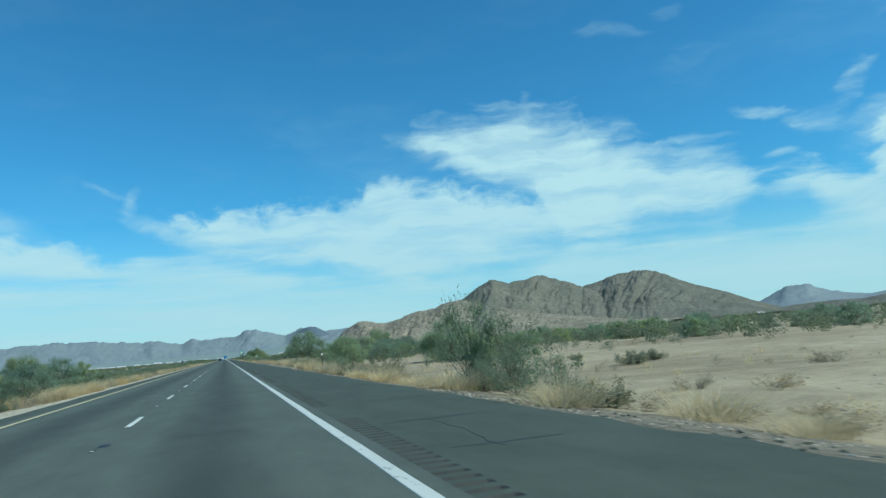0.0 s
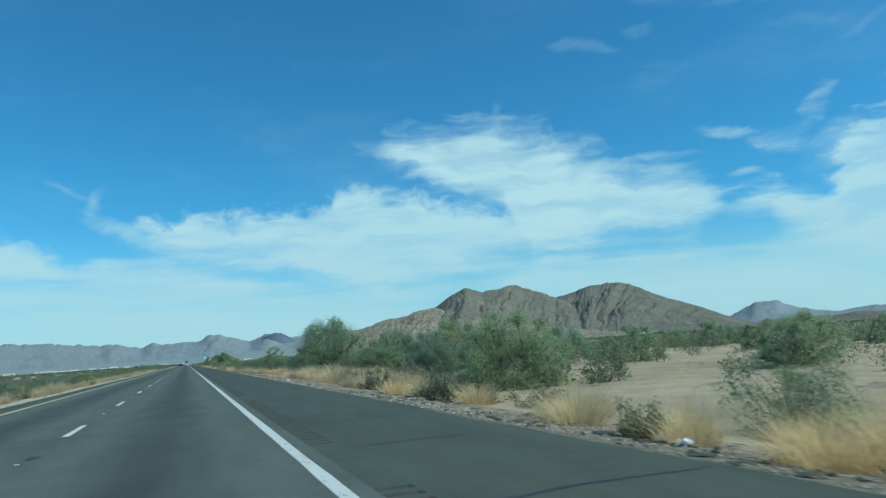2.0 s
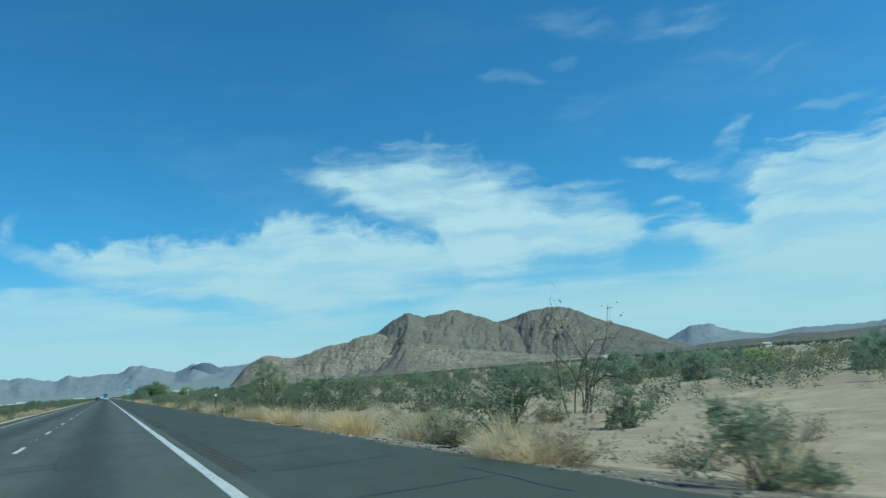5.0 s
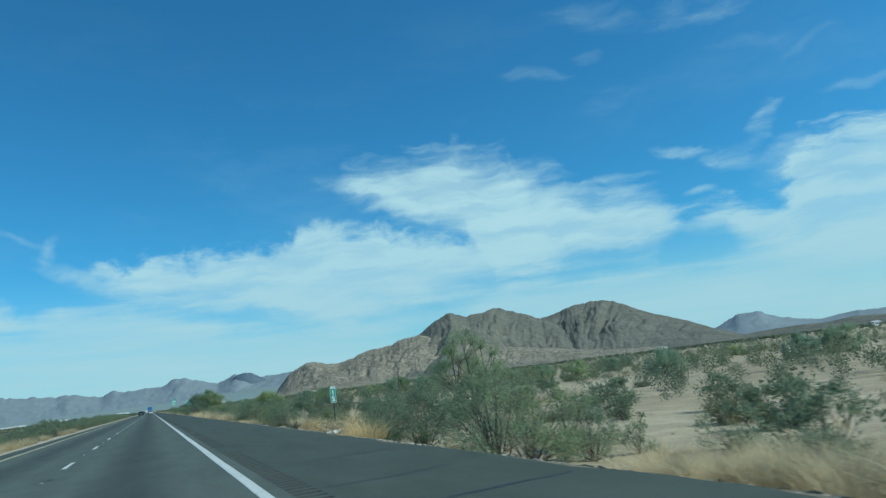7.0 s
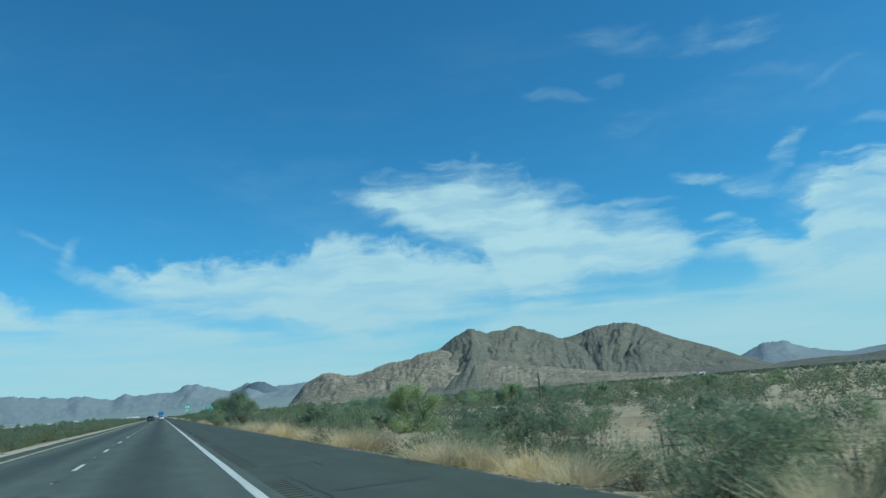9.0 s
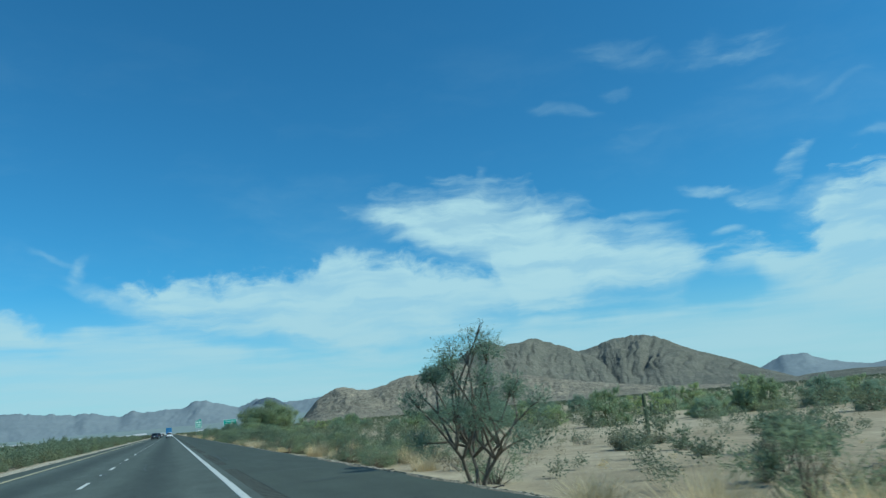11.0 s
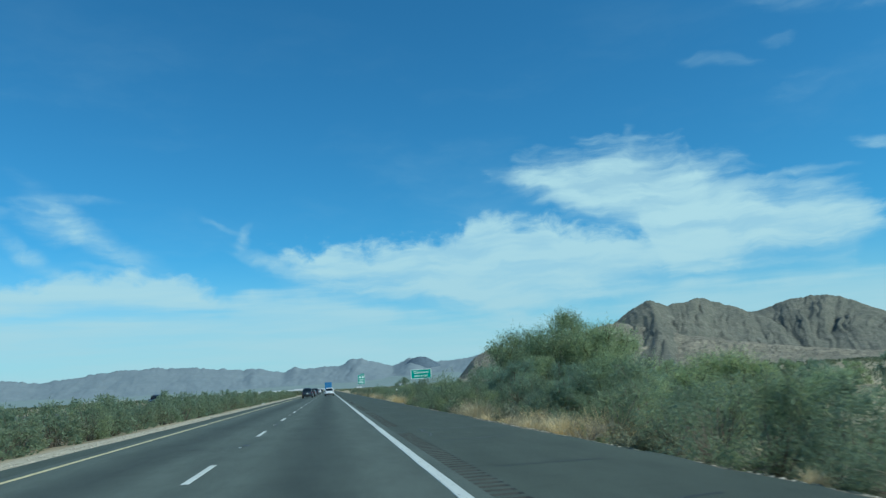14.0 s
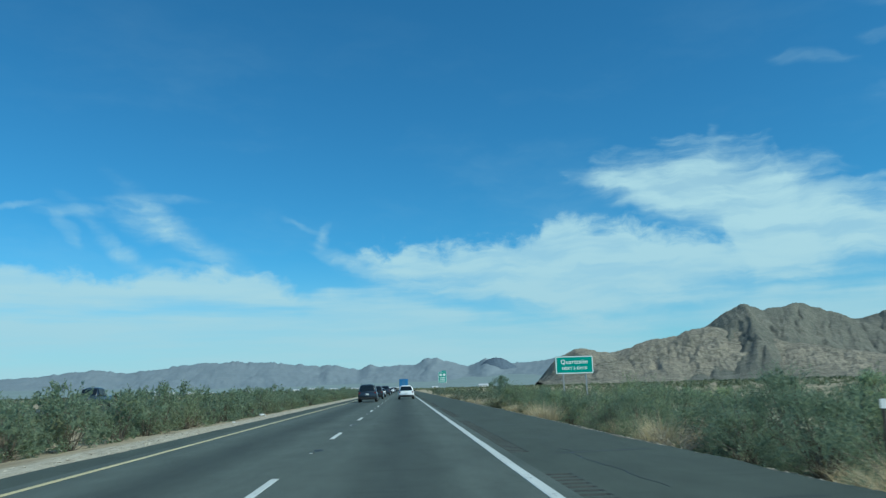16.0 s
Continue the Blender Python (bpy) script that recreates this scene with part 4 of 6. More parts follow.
def sow(kind, x, y, scale=1.0, turn=None, label=None, tall=1.0, sink=0.0):
    """Sets a plant of that kind on the ground at x, y."""
    if kind in FAR_FORMS and (abs(x - 2) > 12 or x < -10.6):
        THICKET["left" if x < 0 else "right"].append((kind, x, y, float(ground_z(x, y)), random.uniform(0, 6.28), scale, scale * tall))
        return None
    if abs(x - 2) > 33 and kind + "_thin" in KINDS:
        kind = kind + "_thin"
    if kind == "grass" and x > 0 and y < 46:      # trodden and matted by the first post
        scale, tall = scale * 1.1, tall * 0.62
    src, used = KINDS[kind][random.randrange(len(KINDS[kind]))]
    z = float(ground_z(x, y)) - sink
    m = pose(x, y, z, 0, 0, random.uniform(0, 360) if turn is None else turn)
    if used[0]:
        ob = copy_thing(src, m)
    else:
        used[0], ob = True, src
        ob.matrix_basis = m
    ob.scale = (scale, scale, scale * tall)
    if label:
        tagged(ob, label)
    return ob


def kind(key, things, group):
    KINDS[key] = [(tagged(t, group=group), [False]) for t in things]


kind("creosote", [plant("creosote_bush", bush(100 + i, 1.0, 1.35, 10, 44, 9, 0.011, 34, 0.035), "bark", "creosote",
     "olive-green creosote bush with thin grey stems on sandy ground", "bush") for i in range(4)], "creosote bushes")
kind("creo_big", [plant("creosote_bush", bush(150 + i, 2.2, 2.7, 13, 54, 11, 0.0138, 46, 0.055), "bark", "creosote",
     "tall olive-green creosote bush with open fine-leaved branches", "bush") for i in range(4)], "creosote bushes")
# bushes farther from the road are past telling apart: they are gathered here and joined into thickets
FAR_FORMS = {"creosote": [bush(110 + i, 1.0, 1.35, 10, 22, 7, 0.02, 24, 0.05) for i in range(3)], "creo_big": [bush(160 + i, 2.2, 2.7, 13, 20, 8, 0.034, 28, 0.088) for i in range(3)]}
THICKET = {"left": [], "right": []}


def thicket(side):
    V, F, slots, base = [], [], [], 0
    for kind, x, y, z, turn, sx, sz in THICKET[side]:
        wood, leaf = FAR_FORMS[kind][int(turn) % 3]
        c, s = math.cos(turn), math.sin(turn)
        for k, (v, f) in enumerate((wood, leaf)):
            v = v @ np.array([[c, s, 0], [-s, c, 0], [0, 0, 1]]) * np.array([sx, sx, sz]) + np.array([x, y, z])
            f = f if f.shape[1] == 3 else np.concatenate([f[:, :3], f[:, [0, 2, 3]]])
            V.append(v)
            F.append(f + base)
            slots.append(np.full(len(f), k))
            base += len(v)
    me = mesh_from("creosote_thicket", np.concatenate(V), np.concatenate(F), "bark")
    me.materials.append(MAT["creosote"])
    me.polygons.foreach_set("material_index", np.concatenate(slots).astype(np.int32))
    return tagged(new("creosote_thicket", me), "thicket of olive-green creosote bushes away from the road", "thicket", kind="stuff")


kind("sage", [plant("bursage_shrub", shrub(200 + i, 22, 1.0, 1.6, 9, 12, 0.045, lean=0.9, clump=0.14), "bark", "sage",
     "rounded grey-green desert shrub beside the road", "shrub") for i in range(3)], "bursage shrubs")
kind("brush", [plant("dry_shrub", shrub(300 + i, 26, 1.0, 1.7, 9, 6, 0.03, lean=0.95, gap=0.35), "dead_wood", "brush",
     "low dry brown shrub with bare twigs", "shrub") for i in range(3)], "dry shrubs")
for key, i0, n, sprays, per, leaf, core, core_leaf in (("palo", 400, 3, 105, 14, 0.0185, 150, 0.09), ("palo_thin", 420, 2, 56, 8, 0.034, 60, 0.13)):
    kind(key, [plant("palo_verde_tree", tree(i0 + i, 5.0, 5.8, 4, 30, sprays, per, leaf, core, core_leaf, 0.04, twigs=7 if sprays > 50 else 2), "green_bark", "palo",
         "spreading green palo verde tree with a dense fine-leaved crown", "tree", "trunk", "crown") for i in range(n)], "palo verde trees")
for key, i0, n, sprays, per, leaf, core, core_leaf in (("ironwood", 450, 2, 104, 14, 0.018, 150, 0.09), ("ironwood_thin", 460, 2, 50, 8, 0.036, 60, 0.13)):
    kind(key, [plant("ironwood_tree", tree(i0 + i, 5.0, 6.6, 5, 42, sprays, per, leaf, core, core_leaf, 0.02, 0.19, twigs=7 if sprays > 50 else 2), "bark", "ironwood",
         "dark green ironwood tree with foliage down to the ground", "tree", "trunk", "crown") for i in range(n)], "ironwood trees")
kind("palo_full", [plant("palo_verde_tree", tree(430 + i, 5.0, 6.4, 4, 60, 105, 14, 0.0165, 130, 0.075, 0.02, 0.19), "green_bark", "palo",
     "broad feathery light-green palo verde tree beside the road", "tree", "trunk", "crown") for i in range(2)], "palo verde trees")
kind("ironwood_dense", [plant("ironwood_tree", tree(470 + i, 5.0, 6.8, 5, 66, 105, 15, 0.0155, 150, 0.08, 0.02, 0.2), "bark", "ironwood",
     "dense dark green ironwood tree with foliage down to the ground", "tree", "trunk", "crown") for i in range(2)], "ironwood trees")
kind("sparse", [plant("thin_tree", tree(480 + i, 5.0, 5.0, 4, 26, 120, 12, 0.019, 40, 0.05, 0.35, 0.13, bare=0.08), "bark", "ironwood",
     "thinly leaved desert tree with bare grey limbs showing", "tree", "trunk", "crown") for i in range(1)], "thin trees")
kind("dead", [plant("dead_shrub", shrub(500 + i, 9, 1.0, 0.9, 16, 2, 0.02, wander=0.5, gap=0.6), "bark", "brush",
     "leafless grey shrub with arching bare branches", "shrub") for i in range(1)], "dead shrubs")
kind("grass", [plant("grass_tuft", (None, tuft(600 + i, 600, 0.75, 1.15, 0.0095)), "straw", "straw",
     "tussock of straw-coloured dry grass at the road edge", "grass", "", "tussock") for i in range(3)], "dry grass tufts")

# plants that stand out, one by one: kind, right of the lane line, along the road, size, height over width


def plants(*rows):
    for k, x, y, s, tall in rows:
        if k == "grass" and s > 1.3:        # a broad clump is several tussocks
            for dx, dy in ((-0.2, -0.4), (0.3, 0.05), (-0.15, 0.45)):
                sow(k, x + dx * s, y + dy * s, s * 0.62, tall=tall * 1.3)
        else:
            sow(k, x, y, s, tall=tall)


# from 10 to 41 m along the road
plants(
    ("brush", 11.8, 10.3, 0.81, 0.83), ("brush", 13, 12.3, 0.58, 0.65), ("brush", 11.5, 12.8, 0.81, 0.6), ("brush", 11.2, 15.5, 0.83, 0.65), ("sage", 10.2, 15.6, 0.56, 0.72),
    ("brush", 16, 16.8, 0.88, 0.67), ("brush", 14.9, 18.8, 0.76, 0.77), ("grass", 8.4, 23, 0.56, 0.6), ("grass", 8.5, 25.2, 1.01, 0.95), ("creosote", 11.7, 26.3, 0.92, 0.82),
    ("sage", 11.2, 27.4, 0.94, 1.06), ("grass", 8.4, 29.6, 1.37, 0.93), ("grass", 11.4, 35.3, 1.25, 0.75), ("grass", 8.5, 36.4, 1.44, 0.77), ("brush", 11.5, 38.1, 0.64, 1.25),
    ("grass", 8.7, 38.2, 0.77, 1.4), ("brush", 9, 39.8, 0.58, 1.5), ("brush", 9, 41.2, 1, 1.16))
# from 43 to 70 m along the road
plants(
    ("creosote", 9.2, 43.4, 0.75, 1.09), ("grass", 11.4, 44.7, 2.19, 0.83), ("grass", 8.9, 47.2, 0.78, 1.29), ("brush", 10, 47.4, 1.01, 0.94), ("grass", 8.6, 49.2, 1.61, 0.79),
    ("brush", 12.2, 53.2, 1.03, 0.98), ("brush", 11.6, 56.1, 0.84, 1.15), ("brush", 9.5, 56.2, 0.65, 1.35), ("brush", 8.7, 56.7, 0.58, 1.16), ("grass", 12.2, 58.4, 0.84, 1.5),
    ("brush", 10.4, 59.7, 0.73, 1.14), ("brush", 9.4, 60.1, 0.6, 1.21), ("creosote", 8.7, 64.9, 1.14, 0.88), ("grass", 8.6, 66, 0.93, 1.3), ("grass", 9.9, 67.1, 2.18, 0.61),
    ("creo_big", 10.7, 67.5, 0.94, 0.66), ("grass", 8.6, 68.2, 0.91, 0.92), ("grass", 8.8, 70.6, 0.79, 1.1))
# from 71 to 114 m along the road
plants(
    ("sage", 8.7, 71.6, 0.47, 1.48), ("creo_big", 12.2, 72.2, 0.92, 0.98), ("grass", 9.3, 74.6, 1.19, 0.81), ("grass", 13.6, 94.3, 1.57, 0.97), ("brush", 14.2, 95.7, 0.86, 1.11),
    ("grass", 13.8, 97.5, 1.36, 1.04), ("grass", 13.6, 100.3, 1.34, 1.13), ("brush", 13.1, 100.3, 0.82, 1.5), ("brush", 13.4, 101.5, 0.7, 1.45), ("grass", 12.9, 102.2, 1, 1.5),
    ("brush", 12.3, 102.9, 0.68, 1.43), ("grass", 12.2, 104.3, 0.95, 1.5), ("brush", 13.8, 104.8, 1.32, 0.89), ("brush", 13.1, 107.1, 0.73, 1.48), ("grass", 11.4, 108, 2.79, 0.61),
    ("grass", 13.4, 109.5, 1.08, 1.28), ("grass", 13.9, 111.3, 2.36, 0.71), ("brush", 12.7, 114, 0.86, 1.35))
# from 115 to 137 m along the road
plants(
    ("brush", 11.3, 115.5, 0.78, 1.5), ("grass", 12.9, 115.8, 1.2, 1.3), ("grass", 12.1, 116.3, 1.55, 1.05), ("grass", 13.2, 119.2, 1.01, 1.5), ("grass", 11.9, 120.2, 1.76, 1),
    ("brush", 13, 120.8, 0.9, 1.39), ("brush", 13.2, 123.7, 0.96, 1.29), ("grass", 14, 123.7, 1.56, 1.38), ("grass", 15, 125.3, 2.86, 0.6), ("brush", 13.4, 125.9, 0.77, 1.35),
    ("sage", 13.6, 128.8, 0.92, 1.08), ("brush", 12, 130.3, 0.75, 0.88), ("grass", 13.6, 130.5, 3.4, 0.6), ("grass", 11.3, 131.1, 1.07, 1.28), ("brush", 13.7, 132.5, 1.3, 0.83),
    ("sage", 13.9, 136, 0.97, 0.98), ("grass", 14.7, 136.5, 2.09, 0.68), ("brush", 13.6, 137.5, 0.59, 1.5))
# from 138 to 164 m along the road
plants(
    ("brush", 13.8, 138.2, 0.79, 1.02), ("brush", 13.8, 139.5, 0.72, 1.45), ("dead", 13.6, 140.5, 1.44, 0.6), ("brush", 13.9, 142.3, 0.92, 1.11), ("grass", 16, 144.8, 2.81, 0.6),
    ("creo_big", 14.3, 145.3, 0.87, 1.06), ("brush", 12.3, 149.1, 0.92, 1.2), ("brush", 17.4, 149.2, 0.67, 0.83), ("brush", 14.8, 149.3, 0.86, 0.89), ("grass", 8.8, 150.2, 1.62, 0.61),
    ("grass", 13.8, 150.6, 1.31, 1.13), ("brush", 15.3, 151.7, 1, 0.95), ("grass", 13.3, 153.3, 2.14, 0.83), ("grass", 11.9, 154.1, 1.43, 0.75), ("creosote", 8.8, 158.9, 1.53, 0.74),
    ("sage", 16.2, 159.3, 1.01, 0.86), ("grass", 8.4, 163, 1.48, 0.6), ("brush", 12.7, 164.1, 1.31, 0.71))
# from 176 to 221 m along the road
plants(
    ("creo_big", 15.1, 176, 1.84, 0.6), ("creo_big", 12, 176.2, 1.18, 0.57), ("dead", 20.9, 180.2, 4.09, 1.5), ("grass", 8.8, 203.1, 0.73, 0.6), ("grass", 8.5, 203.5, 0.69, 0.6),
    ("grass", 11.9, 204, 0.92, 0.6), ("grass", 11.4, 204.9, 1, 0.6), ("creo_big", 17.9, 206.9, 1.91, 0.69), ("grass", 8.8, 207.7, 0.71, 1.39), ("creo_big", 9.5, 209.8, 0.8, 0.83),
    ("creosote", 15.9, 209.9, 1.12, 1.08), ("creosote", 19.7, 212.1, 0.73, 1.09), ("grass", 9, 212.4, 1.07, 0.83), ("creosote", 16.3, 213.4, 1.21, 1.18), ("grass", 8.5, 215.3, 0.77, 0.6),
    ("grass", 8.8, 220.2, 0.61, 0.84), ("grass", 8.7, 220.8, 0.77, 0.66), ("grass", 8.7, 221.7, 0.71, 0.63))
# from 222 to 254 m along the road
plants(
    ("creo_big", 11.8, 222.4, 0.61, 0.69), ("creo_big", 9.5, 227.1, 0.93, 0.93), ("creo_big", 11.5, 228.1, 0.65, 1.07), ("creosote", 12.8, 228.1, 0.67, 1.31), ("brush", 8.8, 229.2, 0.52, 0.6),
    ("creo_big", 10.2, 230.3, 1.15, 0.88), ("creo_big", 12.5, 230.7, 1.21, 0.6), ("creo_big", 12.0, 235.0, 1.15, 1.0), ("creo_big", 10.5, 239.7, 1.0, 0.95), ("grass", 8.4, 235.6, 1.28, 0.68), ("creosote", 22.3, 235.9, 0.94, 0.98),
    ("creo_big", 10.5, 236.3, 1.2, 0.95), ("creo_big", 9.4, 237.8, 0.52, 1.19), ("creo_big", 14, 239.2, 0.58, 1.19), ("brush", 9, 242.4, 1, 0.92), ("creo_big", 11.5, 243.8, 0.43, 1.05),
    ("grass", 12.2, 253.2, 0.95, 0.6), ("sage", 9.3, 253.4, 0.52, 0.85), ("grass", 11.4, 254.2, 1.23, 0.85))
# from 254 to 285 m along the road
plants(
    ("sage", 8.6, 254.3, 0.55, 0.95), ("grass", 10.5, 255.4, 1.63, 0.83), ("grass", 10.9, 257.7, 1.23, 1.05), ("grass", 8.5, 263.2, 0.85, 0.6), ("creosote", 13.5, 263.7, 1.23, 0.98),
    ("creosote", 13.1, 266.6, 1.52, 0.89), ("grass", 8.6, 268.2, 0.56, 0.6), ("grass", 8.4, 269.3, 0.53, 0.63), ("creo_big", 11.7, 270.5, 1.01, 0.78), ("creo_big", 9.5, 271.7, 1.18, 0.8),
    ("creo_big", 12.9, 272.1, 0.52, 1.19), ("creosote", 17.4, 273.4, 0.82, 1.31), ("creo_big", 11.7, 273.7, 0.7, 1.11), ("creo_big", 9.8, 273.8, 0.85, 0.75), ("grass", 8.6, 280.2, 0.99, 0.97),
    ("creo_big", 11.3, 282.2, 1.16, 0.74), ("creo_big", 10.4, 283.6, 1.0, 0.95), ("creo_big", 12.6, 283.4, 1.1, 0.95), ("creo_big", 11.7, 285.0, 0.95, 0.9), ("creo_big", 13.2, 285.5, 0.77, 1.02), ("grass", 8.8, 285.7, 1.26, 0.6))
# from 285 to 315 m along the road
plants(
    ("dead", 15.2, 285.7, 0.89, 0.6), ("creo_big", 12.2, 286.3, 0.79, 1.17), ("grass", 8.8, 287.2, 1.09, 0.79), ("creo_big", 11.5, 287.8, 0.69, 0.89), ("grass", 8.8, 289.6, 1.06, 0.94),
    ("grass", 11.4, 290.1, 1.14, 0.96), ("grass", 8.4, 290.4, 1.69, 0.6), ("sage", 8.6, 292.6, 0.98, 0.73), ("sage", 8.9, 293.7, 1.13, 0.67), ("creosote", 15.9, 297.3, 0.86, 0.65),
    ("creo_big", 14.2, 297.9, 0.79, 1.09), ("grass", 8.8, 300.6, 1.98, 0.6), ("creo_big", 13.6, 301.4, 0.72, 1.06), ("grass", 9.8, 302, 1.47, 0.84), ("grass", 8.8, 304.5, 1.38, 0.73),
    ("grass", 8.4, 305.6, 1.63, 0.6), ("grass", 8.6, 313.1, 1.49, 0.73), ("grass", 12.2, 315.2, 2.05, 0.6))
# from 319 to 385 m along the road
plants(
    ("creo_big", 14.7, 336.5, 2.07, 0.6), ("grass", 11.6, 341.8, 2.61, 0.6), ("brush", 12.7, 362.4, 1.22, 0.91), ("grass", 11.9, 364.4, 1.05, 0.98),
    ("grass", 13.6, 370.8, 2.22, 0.6), ("creo_big", 12.8, 373.4, 1.04, 0.64), ("grass", 11.8, 374.8, 0.54, 0.83), ("grass", 8.4, 379.5, 0.69, 0.71), ("creo_big", 15.3, 380.2, 0.79, 0.6),
    ("creo_big", 13.1, 380.5, 0.92, 0.6), ("grass", 11.8, 380.7, 1.29, 0.61), ("brush", 13.1, 381.3, 0.87, 1.23), ("grass", 13.2, 383, 1.17, 1.03), ("sage", 8.6, 383.5, 0.32, 0.81),
    ("creo_big", 15.7, 383.7, 0.7, 1), ("grass", 11.5, 384.7, 1.44, 1.11), ("grass", 8.6, 385.9, 0.5, 0.77))
# from 387 to 430 m along the road
plants(
    ("creo_big", 11.7, 387.1, 0.89, 0.81), ("grass", 8.6, 389.3, 1.17, 0.78), ("creo_big", 11.6, 392.2, 1.23, 0.66), ("grass", 8.7, 394.2, 1.16, 0.84), ("grass", 8.6, 395.7, 0.93, 0.75),
    ("grass", 8.5, 396.5, 0.64, 1.23), ("grass", 8.4, 398.4, 0.61, 1.35), ("grass", 12, 405.3, 1.81, 0.6), ("grass", 8.7, 410.3, 0.37, 0.91), ("grass", 8.4, 410.8, 0.53, 0.79),
    ("creo_big", 12.3, 412.4, 0.78, 0.86), ("grass", 11.3, 413, 0.89, 0.99), ("creo_big", 9.6, 414.5, 0.73, 0.91), ("creo_big", 11.7, 414.7, 0.9, 0.79), ("grass", 11.5, 417.6, 1.32, 0.64),
    ("creo_big", 9.6, 418.3, 0.8, 0.95), ("creo_big", 9.7, 423.1, 0.86, 0.89), ("creo_big", 9.5, 430.1, 1.02, 0.8))
# from 431 to 552 m along the road
plants(
    ("grass", 8.4, 431.8, 0.56, 0.6), ("brush", 8.6, 435.3, 0.63, 0.71), ("brush", 9.1, 440.3, 0.65, 0.95), ("grass", 8.5, 441.8, 0.32, 1.05), ("brush", 8.9, 444.1, 0.58, 0.69),
    ("grass", 8.6, 452.5, 0.8, 1.04), ("grass", 8.5, 455.6, 0.92, 0.62), ("grass", 8.7, 459.3, 0.7, 0.6), ("grass", 8.5, 461.5, 0.79, 0.6), ("grass", 10.5, 462.8, 0.92, 1.14),
    ("brush", 11.9, 479.5, 0.83, 0.99), ("creo_big", 9.6, 483.1, 0.52, 0.84), ("sage", 8.9, 502.8, 0.41, 1.23), ("grass", 8.6, 506.4, 1.17, 0.77), ("grass", 11.6, 552.2, 1.17, 0.96))
# brush behind the grass where the grove begins
plants(("brush", 16.4, 118.0, 0.9, 1.2), ("brush", 16.7, 119.4, 0.9, 1.2), ("brush", 14.3, 115.9, 0.85, 1.3), ("brush", 13.4, 113.8, 0.9, 1.2), ("sage", 14.9, 118.3, 0.9, 1.2), ("brush", 12.6, 112.2, 1.0, 1.2),
       ("brush", 15.2, 114.6, 0.9, 1.2), ("brush", 17.8, 122.4, 0.9, 1.2), ("grass", 17.0, 121.3, 1.2, 1.1))
# mounds of pale dry brush and flattened straw close to the shoulder
plants(("brush", 10.5, 41.6, 1.5, 1.05), ("grass", 10.7, 42.2, 1.3, 1.5), ("grass", 9.9, 40.9, 1.25, 1.25), ("grass", 11.2, 40.4, 1.2, 1.2), ("brush", 9.7, 39.2, 1.1, 1.0), ("creosote", 10.1, 43.6, 0.9, 0.9),
    ("creo_big", 13.2, 73.3, 0.85, 0.9), ("grass", 9.3, 219.5, 1.25, 0.65), ("grass", 10.2, 221.0, 1.2, 0.7), ("grass", 11.0, 222.5, 1.25, 0.7), ("grass", 10.0, 223.6, 1.2, 0.6), ("grass", 11.9, 221.1, 1.25, 0.6), ("grass", 12.4, 223.2, 1.2, 0.6),
    ("grass", 10.6, 244.8, 1.28, 1.3), ("brush", 9.9, 245.4, 1.0, 1.0), ("grass", 11.4, 245.0, 1.25, 1.2), ("grass", 10.0, 398.2, 1.29, 1.1), ("brush", 9.6, 398.9, 0.9, 0.9), ("grass", 10.9, 405.6, 1.1, 1.0))
# tall straw and dry brush behind the wide gravel verge
rnd = random.Random(61)
for k in range(30):
    x, y = rnd.uniform(9.4, 14.0), rnd.uniform(50, 68)
    sow(("grass", "brush", "grass", "sage")[k % 4], x, y, rnd.uniform(0.8, 1.25), tall=rnd.uniform(0.75, 1.05))
for k in range(26):
    x, y = rnd.uniform(10.6, 15.5), rnd.uniform(97, 126)
    sow(("grass", "brush", "sage", "grass", "brush")[k % 5], x, y, rnd.uniform(0.9, 1.28), tall=rnd.uniform(0.9, 1.25))
for k in range(26):
    x, y = rnd.uniform(9.6, 12.0), rnd.uniform(70, 128)
    sow("grass" if k % 4 else "sage", x, y, rnd.uniform(0.7, 1.1), tall=rnd.uniform(0.8, 1.1))
